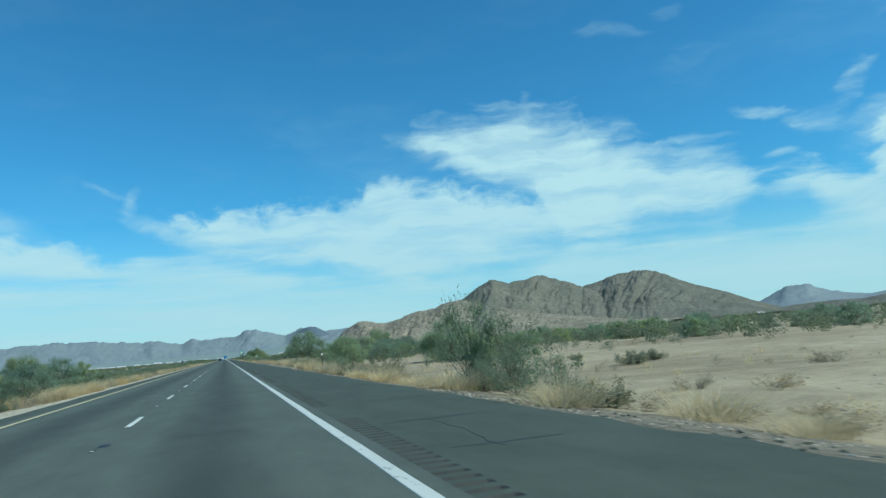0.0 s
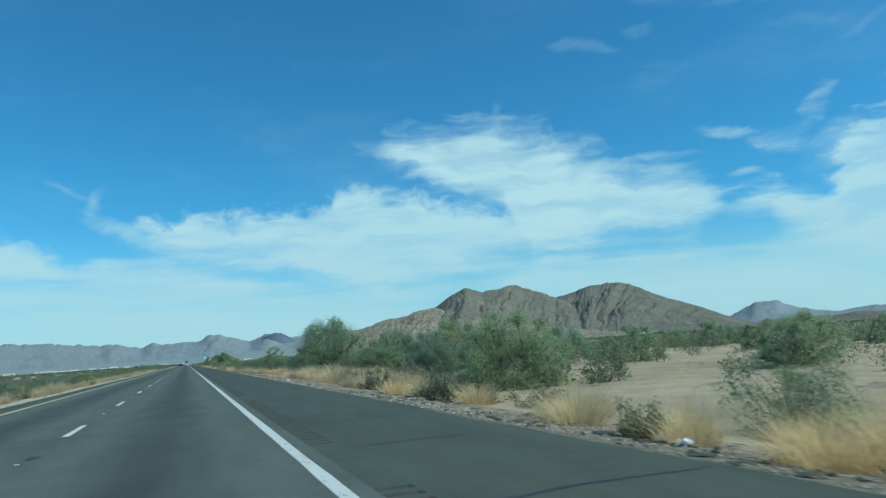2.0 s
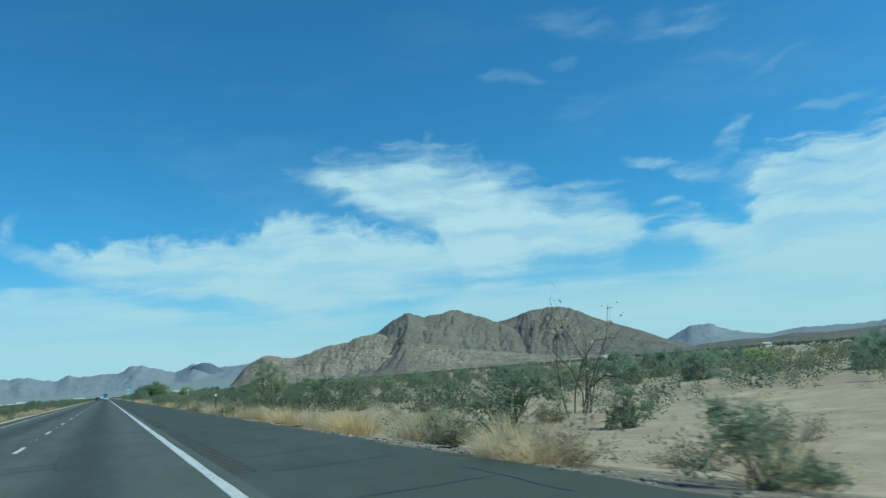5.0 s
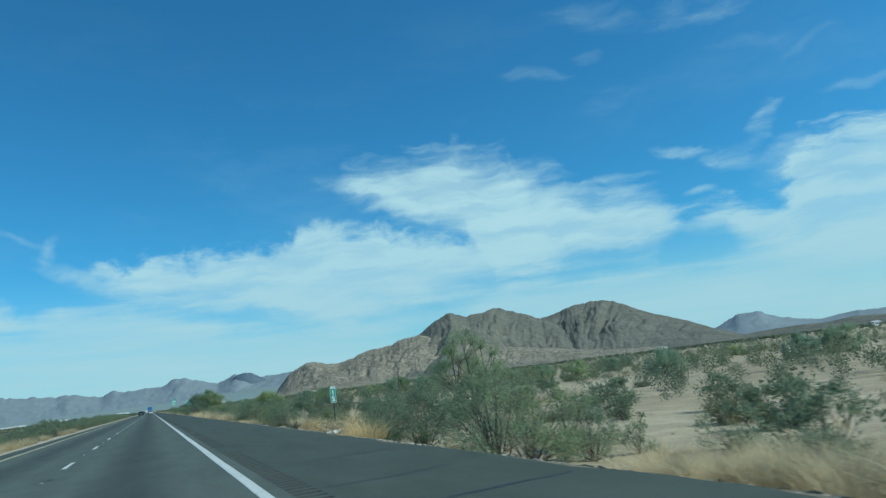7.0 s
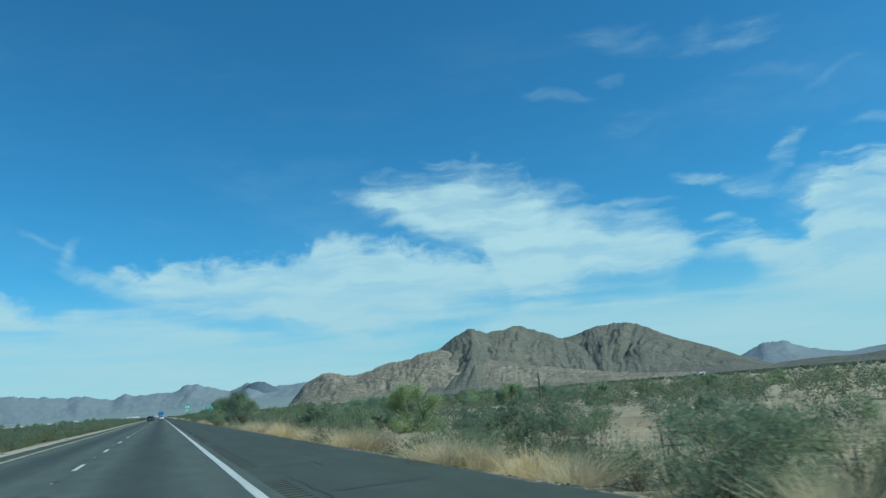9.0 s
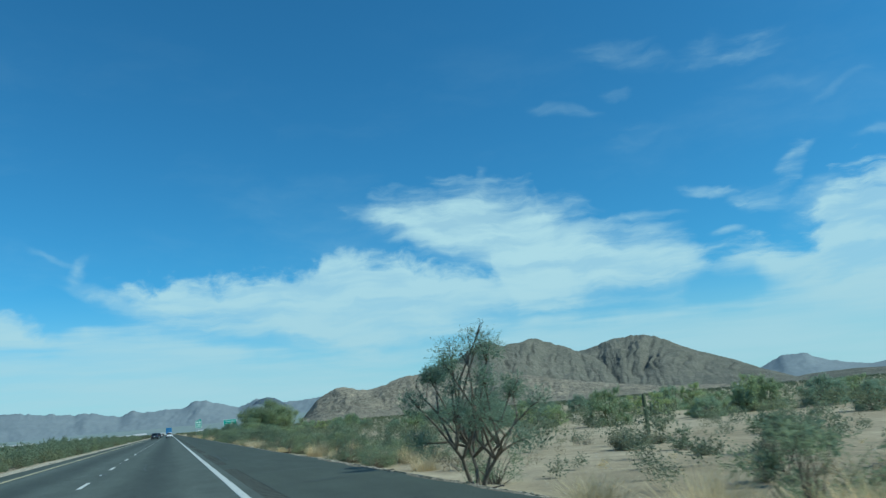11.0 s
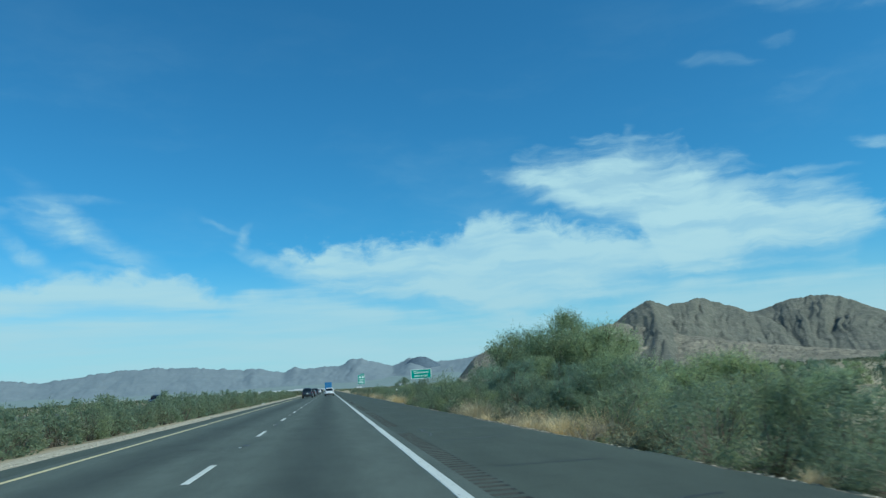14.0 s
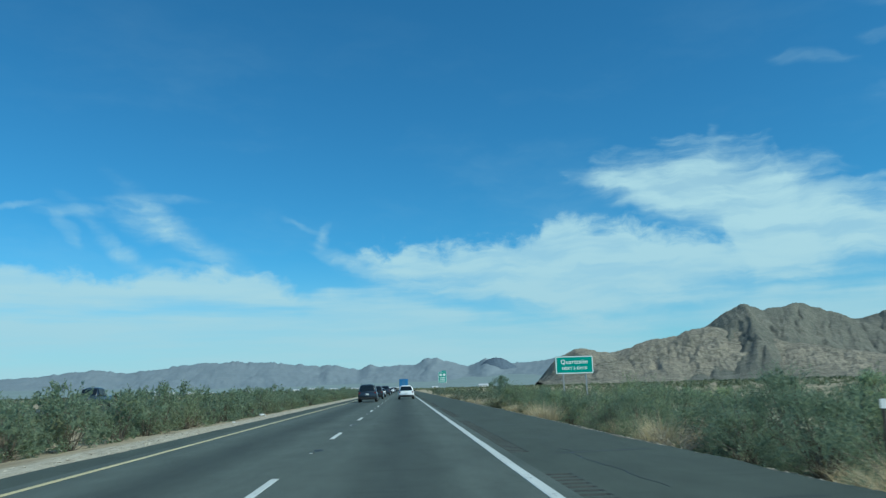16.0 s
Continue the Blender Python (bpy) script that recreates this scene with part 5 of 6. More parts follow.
# trees that stand out, and the bushes at their feet
plants(
    ("creo_big", 11.8, 28.7, 1.3, 1.6), ("creo_big", 12.8, 27.4, 1.1, 1.5), ("sage", 11.2, 26.4, 1.1, 1.0), ("brush", 11.0, 29.6, 0.7, 1.0), ("creo_big", 10.6, 21.6, 0.8, 1.0), ("creo_big", 11.0, 19.4, 0.75, 1.0), ("creo_big", 10.2, 23.4, 0.6, 1.0),
    ("ironwood_dense", 23.8, 71.2, 1.15, 0.78), ("palo", 27.5, 71.0, 0.7, 0.75), ("palo", 24.5, 66.0, 0.8, 0.72), ("palo", 28.0, 62.9, 0.7, 0.75), ("palo", 26.5, 74.5, 0.8, 0.75),
    ("ironwood_dense", 16.7, 94.1, 0.9, 0.9), ("creo_big", 20.5, 92.0, 0.9, 0.9), ("creo_big", 14.2, 97.5, 0.8, 0.9), ("ironwood", 31.0, 90.8, 0.75, 0.75),
    ("ironwood", 22.0, 121.5, 0.75, 0.85), ("palo", 24.3, 116.4, 0.72, 0.8), ("ironwood", 25.5, 113.0, 0.8, 0.8), ("palo", 29.0, 113.5, 0.66, 0.8), ("ironwood", 29.5, 118.5, 0.66, 0.8), ("ironwood_dense", 24.9, 131.9, 1.0, 0.84), ("dead", 25.3, 131.4, 4.2, 1.4), ("dead", 26.7, 131.0, 3.8, 1.35), ("palo", 27.2, 133.5, 1.0, 0.88), ("ironwood", 28.5, 127.0, 0.85, 0.8), ("ironwood", 31.5, 130.0, 0.85, 0.8), ("ironwood", 34.0, 133.0, 0.85, 0.85), ("palo", 20.5, 127.5, 0.6, 0.8), ("palo", 42.3, 140.4, 0.85, 0.9))
plants(
    ("ironwood_dense", 16.6, 139.3, 1.3, 0.95), ("ironwood_dense", 20.5, 134.5, 0.9, 0.85), ("ironwood_dense", 24.0, 140.0, 1.0, 0.9), ("palo", 29.6, 138.1, 1.2, 1.0),
    ("creo_big", 13.2, 142.5, 1.1, 1.0), ("creo_big", 14.5, 145.5, 1.0, 0.9), ("palo", 24.0, 147.5, 0.85, 0.85), ("palo", 36.0, 112.7, 0.85, 0.8), ("ironwood", 38.0, 128.6, 0.9, 0.85),
    ("sparse", 24.4, 264.7, 1.25, 0.98), ("dead", 22.4, 262.4, 3.6, 0.95), ("dead", 26.2, 265.0, 3.4, 0.95), ("palo", 18.4, 323.1, 0.8, 0.98), ("ironwood", 15.6, 329.0, 0.62, 0.85),
    ("sparse", 9.9, 354.0, 0.82, 1.02), ("creo_big", 11.4, 356.5, 0.8, 0.8))
plants(
    ("palo_full", 20.8, 490.3, 1.6, 1.0), ("palo_full", 18.0, 492.8, 1.42, 1.0), ("palo_full", 23.6, 488.0, 1.42, 1.0), ("palo", 17.6, 487.0, 0.95, 0.9), ("palo", 24.0, 492.2, 0.95, 0.9), ("ironwood", 13.1, 483.5, 0.68, 0.95), ("ironwood", 12.4, 477.2, 0.72, 0.9),
    ("ironwood", 12.2, 471.5, 0.74, 0.9), ("palo_full", 14.6, 464.5, 0.8, 0.85), ("ironwood", 12.8, 464.5, 0.66, 0.9), ("palo", 16.5, 474.0, 0.7, 0.9), ("palo_full", 14.8, 455.5, 0.72, 0.85), ("palo", 13.2, 448.0, 0.55, 0.9),
    ("ironwood", 15.5, 480.5, 0.6, 0.9), ("ironwood", 14.6, 433.0, 0.55, 0.85), ("palo", 12.8, 421.0, 0.5, 0.85), ("ironwood", 30.0, 712.9, 1.2, 1.0))
plants(
    ("ironwood", -15.5, 48.0, 0.85, 0.95), ("palo", -13.6, 56.0, 0.7, 0.9), ("palo", -15.0, 60.9, 0.75, 0.9), ("ironwood", -12.8, 77.0, 0.75, 0.95), ("ironwood", -15.5, 70.0, 0.65, 0.9), ("palo", -17.5, 86.8, 1.0, 0.95),
    ("ironwood", -10.4, 56.0, 0.62, 0.95), ("palo", -11.6, 82.5, 0.62, 0.95), ("creo_big", -10.2, 60.0, 0.85, 0.9), ("creo_big", -10.4, 67.0, 0.85, 0.9), ("creo_big", -11.0, 88.0, 0.85, 0.9), ("creo_big", -12.5, 98.0, 0.9, 0.9),
    ("grass", -7.0, 47.0, 1.5, 0.9), ("grass", -7.6, 50.0, 1.6, 0.9), ("grass", -7.3, 54.0, 1.5, 0.9), ("grass", -7.1, 59.0, 1.4, 0.9), ("grass", -7.6, 64.0, 1.3, 0.9))
TAKEN = [(11.8, 27.5), (16.7, 94.1), (16.6, 139.3), (24.4, 264.7), (11.6, 254.8), (20.8, 490.3), (9.9, 354.0)]


def clear(x, y, gap=1.6):
    return all((x - a) ** 2 + (y - b) ** 2 > gap ** 2 for a, b in TAKEN)


# dry grass and shrubs along the right shoulder where the verge is thinly grown
rnd = random.Random(5)
for y0, y1, step in ((1, 30, 2.4), (44, 66, 3.0), (148, 200, 2.2), (197, 222, 1.5), (300, 347, 1.7), (398, 425, 5.0), (448, 470, 1.5), (505, 640, 5.0)):
    y = float(y0)
    while y < y1:
        x = ROAD_R + rnd.uniform(1.0, 3.4)
        if clear(x, y):
            if rnd.random() < (0.35 if y > 390 else 0.65):
                sow("grass", x, y, rnd.uniform(0.8, 1.5), tall=rnd.uniform(0.75, 1.1))
            else:
                sow(rnd.choice(("brush", "sage", "brush")), x, y, rnd.uniform(0.6, 1.1))
        y += step * rnd.uniform(0.7, 1.3)
# bushes on the plain to the right, closing up into a belt where the road nears the signs
y = 150.0
while y < 560:
    dense = 440 < y < 489
    for _ in range(3 if dense or 400 < y < 440 or y > 503 else 1 if y < 200 else 2):
        x = (14.5 + abs(rnd.gauss(0, 1)) * 10 if y < 385 else 8.9 + abs(rnd.gauss(0, 1)) * 2.8 if y < 440 else (9.0 if y > 469 or y < 450 else 10.9) + abs(rnd.gauss(0, 1)) * 2.8 if dense else 10.3 + abs(rnd.gauss(0, 1)) * 3.4)
        yy = y + rnd.uniform(-3, 3)
        if not clear(x, yy, 2.5) or (x < 14 and 489 < yy < 498.5) or (x < 16 and 199 < yy < 210):
            continue
        if y > 385:
            big = (0.7, 1.1) if y < 440 else (0.8, 1.25) if dense else (0.85, 1.25)
            sow("creo_big", x, yy, rnd.uniform(*big), tall=rnd.uniform(0.75, 1.1))
        else:
            kk = rnd.choice(("creosote", "creosote", "brush", "sage"))
            sow(kk, x, yy, rnd.uniform(1.0, 2.0) if kk == "creosote" else rnd.uniform(0.6, 1.1))
    y += 4.2 if y < 385 else 3.4
for y0, n, step, small, large in ((425, 11, 2.25, 0.65, 0.95), (470, 8, 1.95, 0.8, 1.1), (507, 20, 2.4, 0.75, 1.05)):
    for k in range(n):
        sow("creo_big", (9.1 if y0 < 500 else 10.2) + rnd.uniform(-0.25, 0.6), y0 + k * step, rnd.uniform(small, large), tall=rnd.uniform(0.8, 1.1))
y = 272.0
while y < 346:
    sow("creo_big", 11.0 + abs(rnd.gauss(0, 1)) * 2.6, y, rnd.uniform(0.7, 1.1), tall=rnd.uniform(0.8, 1.05))
    y += 2.7
# clumps between the road and the sand flat
for k in range(22):
    sow("creo_big", 10.4 + abs(rnd.gauss(0, 1)) * 2.2, rnd.uniform(366, 412), rnd.uniform(0.6, 0.95), tall=rnd.uniform(0.75, 1.05))
for k in range(34):
    sow("creo_big", 12.5 + abs(rnd.gauss(0, 1)) * 6, rnd.uniform(212, 272), rnd.uniform(0.55, 0.9), tall=rnd.uniform(0.75, 1.0))
for k in range(16):
    sow(rnd.choice(("palo", "ironwood")), rnd.uniform(16, 42), rnd.uniform(508, 610), rnd.uniform(0.42, 0.62), tall=rnd.uniform(0.75, 0.95))
for k in range(40):
    sow(rnd.choice(("palo", "ironwood")), rnd.uniform(44, 120), rnd.uniform(230, 420), rnd.uniform(0.5, 0.85), tall=rnd.uniform(0.75, 0.95))
# the line of low trees beyond the sand flat
for k in range(64):
    sow(rnd.choice(("palo", "ironwood")), rnd.uniform(46, 74), rnd.uniform(40, 240), rnd.uniform(0.5, 0.8), tall=rnd.uniform(0.75, 0.95))
for k in range(44):
    sow(rnd.choice(("palo", "ironwood")), rnd.uniform(36, 85), rnd.uniform(395, 570), rnd.uniform(0.6, 1.0), tall=rnd.uniform(0.75, 1.0))
for k in range(16):
    sow(rnd.choice(("brush", "sage")), rnd.uniform(13, 26), rnd.uniform(6, 60), rnd.uniform(0.6, 1.1), tall=0.8)
# the median: dry grass at first, then a thick belt of creosote
y = 8.0
while y < 700:
    if y < 330:
        if waves(y, 0.0, 77, 2, 0.11) > -0.15:
            sow("grass", ROAD_L - rnd.uniform(1.6, 3.0), y, rnd.uniform(0.8, 1.4), tall=0.9)
        sow(rnd.choice(("grass", "brush", "sage")), ROAD_L - rnd.uniform(2.6, 4.5), y + 2, rnd.uniform(0.7, 1.2))
        sow("creosote", ROAD_L - rnd.uniform(4.2, 6.5), y, rnd.uniform(1.2, 1.9))
        sow("creo_big", ROAD_L - rnd.uniform(5.8, 10), y + 1.5, rnd.uniform(0.6, 0.85))
        if rnd.random() < 0.6:
            sow("creo_big", ROAD_L - rnd.uniform(7, 16), y + 3, rnd.uniform(0.6, 0.9))
        y += rnd.uniform(4, 7)
    else:
        sow("creo_big", ROAD_L - rnd.uniform(5.0, 6.2), y, rnd.uniform(0.85, 1.2), tall=rnd.uniform(0.85, 1.1))
        sow("creo_big", ROAD_L - rnd.uniform(6.2, 9), y + 1.5, rnd.uniform(1.0, 1.35), tall=rnd.uniform(0.9, 1.15))
        if rnd.random() < 0.55:
            sow("creo_big", ROAD_L - rnd.uniform(9, 14), y + 2.5, rnd.uniform(0.9, 1.2), tall=rnd.uniform(0.9, 1.1))
        y += rnd.uniform(3.0, 4.2) if 430 < y < 600 else rnd.uniform(4.5, 6.5)


thicket("left")
thicket("right")
# one of each remaining form of plant stands out on the plain
for stock in KINDS.values():
    for src, used in stock:
        if not used[0]:
            px, py = rnd.uniform(60, 90), rnd.uniform(420, 560)
            src.matrix_basis = pose(px, py, float(ground_z(px, py)), 0, 0, rnd.uniform(0, 360))


def far_scrub(seed, count, xs, ys, size, per=26, leaf=0.34):
    """Scrub past counting: every bush a loose heap of leaf clumps, in one mesh."""
    rng = np.random.RandomState(seed)
    x, y = rng.uniform(*xs, count), rng.uniform(*ys, count)
    h = size[0] + (size[1] - size[0]) * rng.uniform(0, 1, count) ** 1.6
    z = ground_z(x, y)
    d = rng.normal(size=(count, per, 3))
    d /= np.linalg.norm(d, axis=2)[:, :, None]
    lump = rng.uniform(-0.25, 0.25, (count, 4, 3)) * np.array([1.4, 1.4, 0.7])          # four leafy lumps make a bush
    off = lump[:, rng.randint(0, 4, per)] + d * rng.uniform(0, 1, (count, per, 1)) ** 0.45 * np.array([0.36, 0.36, 0.34]) + np.array([0, 0, 0.42])
    c = (np.stack([x, y, z], 1)[:, None] + off * h[:, None, None])
    c[:, :, 2] = np.maximum(c[:, :, 2], z[:, None] + 0.05)
    return leaves(c.reshape(-1, 3), np.repeat(h, per) * leaf, rng, 1.5)


SCRUB_WORDS = {"scrub": "far olive-green desert scrub dotting the pale plain", "brush": "low dry brown scrub scattered over the sand",
               "straw": "pale dry grass scattered over the sand", "sage": "low grey-green scrub scattered between bushes"}


def scrub(name, seed, count, xs, ys, size, per, leaf, mat):
    tagged(new(name, mesh_from(name, *far_scrub(seed, count, xs, ys, size, per, leaf), mat)), SCRUB_WORDS[mat], "scrub", kind="stuff")


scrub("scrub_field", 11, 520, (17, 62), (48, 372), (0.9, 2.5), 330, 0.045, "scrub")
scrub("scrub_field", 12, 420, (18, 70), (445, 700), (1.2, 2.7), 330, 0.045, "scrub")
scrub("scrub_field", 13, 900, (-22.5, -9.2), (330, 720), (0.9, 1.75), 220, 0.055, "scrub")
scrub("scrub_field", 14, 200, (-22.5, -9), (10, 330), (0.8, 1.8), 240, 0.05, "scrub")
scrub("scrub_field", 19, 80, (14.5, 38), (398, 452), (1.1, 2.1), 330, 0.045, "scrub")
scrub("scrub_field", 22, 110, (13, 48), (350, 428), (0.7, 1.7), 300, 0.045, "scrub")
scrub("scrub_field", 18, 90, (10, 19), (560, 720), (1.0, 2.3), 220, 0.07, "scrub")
scrub("dry_scrub", 15, 260, (12.5, 60), (2, 400), (0.3, 0.9), 200, 0.045, "brush")
scrub("dry_scrub", 16, 260, (10.5, 30), (2, 360), (0.3, 0.7), 180, 0.045, "straw")
scrub("dry_scrub", 17, 420, (10.5, 50), (370, 640), (0.4, 1.2), 180, 0.05, "sage")
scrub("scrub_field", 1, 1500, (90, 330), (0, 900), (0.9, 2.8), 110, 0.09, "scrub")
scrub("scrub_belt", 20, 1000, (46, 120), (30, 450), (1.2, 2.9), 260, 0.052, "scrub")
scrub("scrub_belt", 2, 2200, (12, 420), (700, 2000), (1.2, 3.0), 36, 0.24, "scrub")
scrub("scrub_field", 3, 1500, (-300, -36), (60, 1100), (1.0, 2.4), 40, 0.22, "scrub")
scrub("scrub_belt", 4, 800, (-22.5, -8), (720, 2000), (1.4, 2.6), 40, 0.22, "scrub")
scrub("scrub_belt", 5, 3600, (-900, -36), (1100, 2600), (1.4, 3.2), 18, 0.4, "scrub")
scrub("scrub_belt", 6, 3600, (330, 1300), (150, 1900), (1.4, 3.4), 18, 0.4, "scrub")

# ---------------------------------------------------------------- signs and posts


def text_mesh(words, size, mat, bold=0.0, space=1.0):
    """Raised lettering in the built-in font, standing upright in the xz plane, centred."""
    cu = bpy.data.curves.new("lettering", "FONT")
    cu.body, cu.size, cu.align_x, cu.align_y, cu.extrude = words, size, "CENTER", "CENTER", 0.004
    cu.offset, cu.space_character = bold, space
    ob = bpy.data.objects.new("lettering", cu)
    scene.collection.objects.link(ob)
    dg = bpy.context.evaluated_depsgraph_get()
    me = bpy.data.meshes.new_from_object(ob.evaluated_get(dg))
    bpy.data.objects.remove(ob)
    me.transform(Matrix.Rotation(radians(90), 4, "X"))
    me.materials.clear()
    me.materials.append(MAT[mat])
    return me


def panel_mesh(name, w, h, t, r, mat, y=0.0):
    """A sign panel with rounded corners, standing in the xz plane."""
    bm = bmesh.new()
    ring = []
    for cx, cz, a0 in ((w / 2 - r, h / 2 - r, 0), (-w / 2 + r, h / 2 - r, 90), (-w / 2 + r, -h / 2 + r, 180), (w / 2 - r, -h / 2 + r, 270)):
        for k in range(5):
            a = radians(a0 + 22.5 * k)
            ring.append(bm.verts.new((cx + r * math.cos(a), y, cz + r * math.sin(a))))
    f = bm.faces.new(ring)
    ex = bmesh.ops.extrude_face_region(bm, geom=[f])
    bmesh.ops.translate(bm, vec=(0, t, 0), verts=[v for v in ex["geom"] if isinstance(v, bmesh.types.BMVert)])
    return bm_mesh(name, bm, mat)


def frame_mesh(name, w, h, r, band, mat, y):
    """The white border of a sign: a flat rounded band just proud of the panel."""
    bm = bmesh.new()
    loops = []
    for d in (0.0, band):
        ring = []
        for cx, cz, a0 in ((w / 2 - r, h / 2 - r, 0), (-w / 2 + r, h / 2 - r, 90), (-w / 2 + r, -h / 2 + r, 180), (w / 2 - r, -h / 2 + r, 270)):
            for k in range(5):
                a = radians(a0 + 22.5 * k)
                ring.append(bm.verts.new((cx + (r - d) * math.cos(a), y, cz + (r - d) * math.sin(a))))
        loops.append(ring)
    n = len(loops[0])
    for i in range(n):
        bm.faces.new((loops[0][i], loops[0][(i + 1) % n], loops[1][(i + 1) % n], loops[1][i]))
    return bm_mesh(name, bm, mat)


def post_mesh(height, mat="steel", w=0.09, d=0.06):
    """A channel-section sign post with its foot in the ground."""
    bm = bmesh.new()
    boxes(bm, (0, 0, height / 2 - 0.3, w, 0.012, height + 0.6), (-w / 2, d / 2, height / 2 - 0.3, 0.012, d, height + 0.6), (w / 2, d / 2, height / 2 - 0.3, 0.012, d, height + 0.6))
    return bm_mesh("post", bm, mat)


def town_sign(x, y, zc, w, h):
    ob = new("road_sign")
    z = float(ground_z(x, y))
    ob.location = (x, y, z)
    zc -= z
    p = part("panel", panel_mesh("panel", w, h, 0.04, 0.16, "sign_green"), ob)
    p.location = (0, 0, zc)
    b = part("border", frame_mesh("border", w - 0.04, h - 0.04, 0.15, 0.1, "sign_white", -0.004), ob, "white reflective border")
    b.location = (0, 0, zc)
    for words, size, dz in (("Quartzsite", 0.6, 0.3), ("NEXT 2 EXITS", 0.39, -0.36)):
        t = part("lettering", text_mesh(words, size, "sign_white", 0.01, 1.08), ob, "white lettering")
        t.location = (0, -0.006, zc + dz)
    for sx in (-0.3, 0.3):
        q = part("post", post_mesh(zc + h * 0.4, "steel", 0.13, 0.1), ob)
        q.location = (sx * w, 0.05, 0)
    return tagged(ob, "green guide sign with white lettering on two steel posts", "road sign")


def services_sign(x, y, zc, w, h):
    """A tall green sign too far to read: round symbols above, bars for the lines below."""
    ob = new("road_sign")
    z = float(ground_z(x, y))
    ob.location = (x, y, z)
    zc -= z
    for nm, me in (("panel", panel_mesh("panel", w, h, 0.05, 0.2, "sign_green")), ("border", frame_mesh("border", w - 0.06, h - 0.06, 0.18, 0.1, "sign_white", -0.004))):
        part(nm, me, ob).location = (0, 0, zc)
    part("tab", panel_mesh("tab", w * 0.55, 0.55, 0.05, 0.12, "sign_green"), ob, "small green tab above the panel").location = (w * 0.18, 0, zc + h / 2 + 0.32)
    for sx in (-0.2, 0.22):
        bm = bmesh.new()
        bmesh.ops.create_circle(bm, cap_ends=True, radius=w * 0.16, segments=20, matrix=Matrix.Rotation(radians(90), 4, "X"))
        part("symbol", bm_mesh("symbol", bm, "sign_white"), ob, "round white symbol").location = (sx * w, -0.006, zc + h * 0.24)
    for dz, k in ((-0.04, 0.7), (-0.2, 0.55), (-0.34, 0.7)):
        bm = boxes(bmesh.new(), (0, 0, 0, w * k, 0.008, h * 0.07))
        part("text_bar", bm_mesh("text_bar", bm, "sign_white"), ob, "line of white writing").location = (0, -0.006, zc + dz * h)
    for sx in (-0.3, 0.3):
        part("post", post_mesh(zc + h * 0.4, "steel", 0.16, 0.14), ob).location = (sx * w, 0.06, 0)
    return tagged(ob, "tall green highway sign with white symbols on steel posts", "road sign")


def mile_sign(x, y, zc):
    ob = new("mile_marker")
    z = float(ground_z(x, y))
    ob.location = (x, y, z)
    zc -= z
    w, h = 0.32, 0.93
    part("panel", panel_mesh("panel", w, h, 0.004, 0.03, "sign_green"), ob).location = (0, 0, zc)
    part("border", frame_mesh("border", w - 0.01, h - 0.01, 0.03, 0.02, "sign_white", -0.002), ob, "thin white border").location = (0, 0, zc)
    for words, size, dz in (("MILE", 0.15, 0.36), ("1", 0.4, 0.09), ("5", 0.4, -0.25)):
        part("lettering", text_mesh(words, size, "sign_white", 0.008), ob, "white lettering").location = (0, -0.004, zc + dz)
    part("post", post_mesh(zc + h * 0.45, "post_steel", 0.05, 0.03), ob).location = (0, 0.008, 0)
    return tagged(ob, "narrow green mile marker on a thin steel post", "road sign")


def delineator(x, y, lean):
    ob = new("delineator_post")
    ob.matrix_basis = pose(x, y, float(ground_z(x, y)), 0, lean, 0)
    part("post", post_mesh(1.38, "post_steel", 0.038, 0.025), ob)
    part("reflector", panel_mesh("reflector", 0.12, 0.14, 0.012, 0.012, "sign_white"), ob, "white rectangular reflector").location = (0, -0.02, 1.3)
    return tagged(ob, "thin dark steel delineator post with a white reflector", "post", "delineator posts")


town_sign(19.5, 572.7, 3.17, 3.9, 1.8)
services_sign(18.85, 821.7, 5.4, 3.6, 4.6)
mile_sign(12.05, 255.4, 1.04)
for x, y, lean in ((8.75, 53.7, 1.0), (9.0, 204.85, 1.0), (8.95, 507.7, 1.0)):
    delineator(x, y, lean)

# ---------------------------------------------------------------- vehicles


def loft(name, sections, mat, power=4.0, n=20, taper=0.0):
    """A body through superelliptic sections (along, half width, bottom, top), drawn in towards the top by taper."""
    a = np.arange(n) * 2 * math.pi / n + math.pi / n
    c, s = np.cos(a), np.sin(a)
    ex = np.sign(c) * np.abs(c) ** (2 / power), np.sign(s) * np.abs(s) ** (2 / power)
    V = np.concatenate([np.stack([hw * ex[0] * (1 - taper * (ex[1] + 1) / 2), np.full(n, y), (z0 + z1) / 2 + (z1 - z0) / 2 * ex[1]], 1) for y, hw, z0, z1 in sections])
    F = []
    for k in range(len(sections) - 1):
        F += [(k * n + i, k * n + (i + 1) % n, (k + 1) * n + (i + 1) % n, (k + 1) * n + i) for i in range(n)]
    F += [tuple(range(n)), tuple(range((len(sections) - 1) * n, len(sections) * n))[::-1]]
    bm = bmesh.new()
    vs = [bm.verts.new(v) for v in V]
    for f in F:
        bm.faces.new([vs[i] for i in f])
    me = bm_mesh(name, bm, mat, True)
    return me


def sheet(name, corners, mat, thick=0.015):
    """A thin pane through four corners, thickened inwards along its normal."""
    bm = bmesh.new()
    vs = [bm.verts.new(c) for c in corners]
    f = bm.faces.new(vs)
    f.normal_update()
    n = f.normal.copy()
    ex = bmesh.ops.extrude_face_region(bm, geom=[f])
    bmesh.ops.translate(bm, vec=n * -thick, verts=[v for v in ex["geom"] if isinstance(v, bmesh.types.BMVert)])
    return bm_mesh(name, bm, mat)


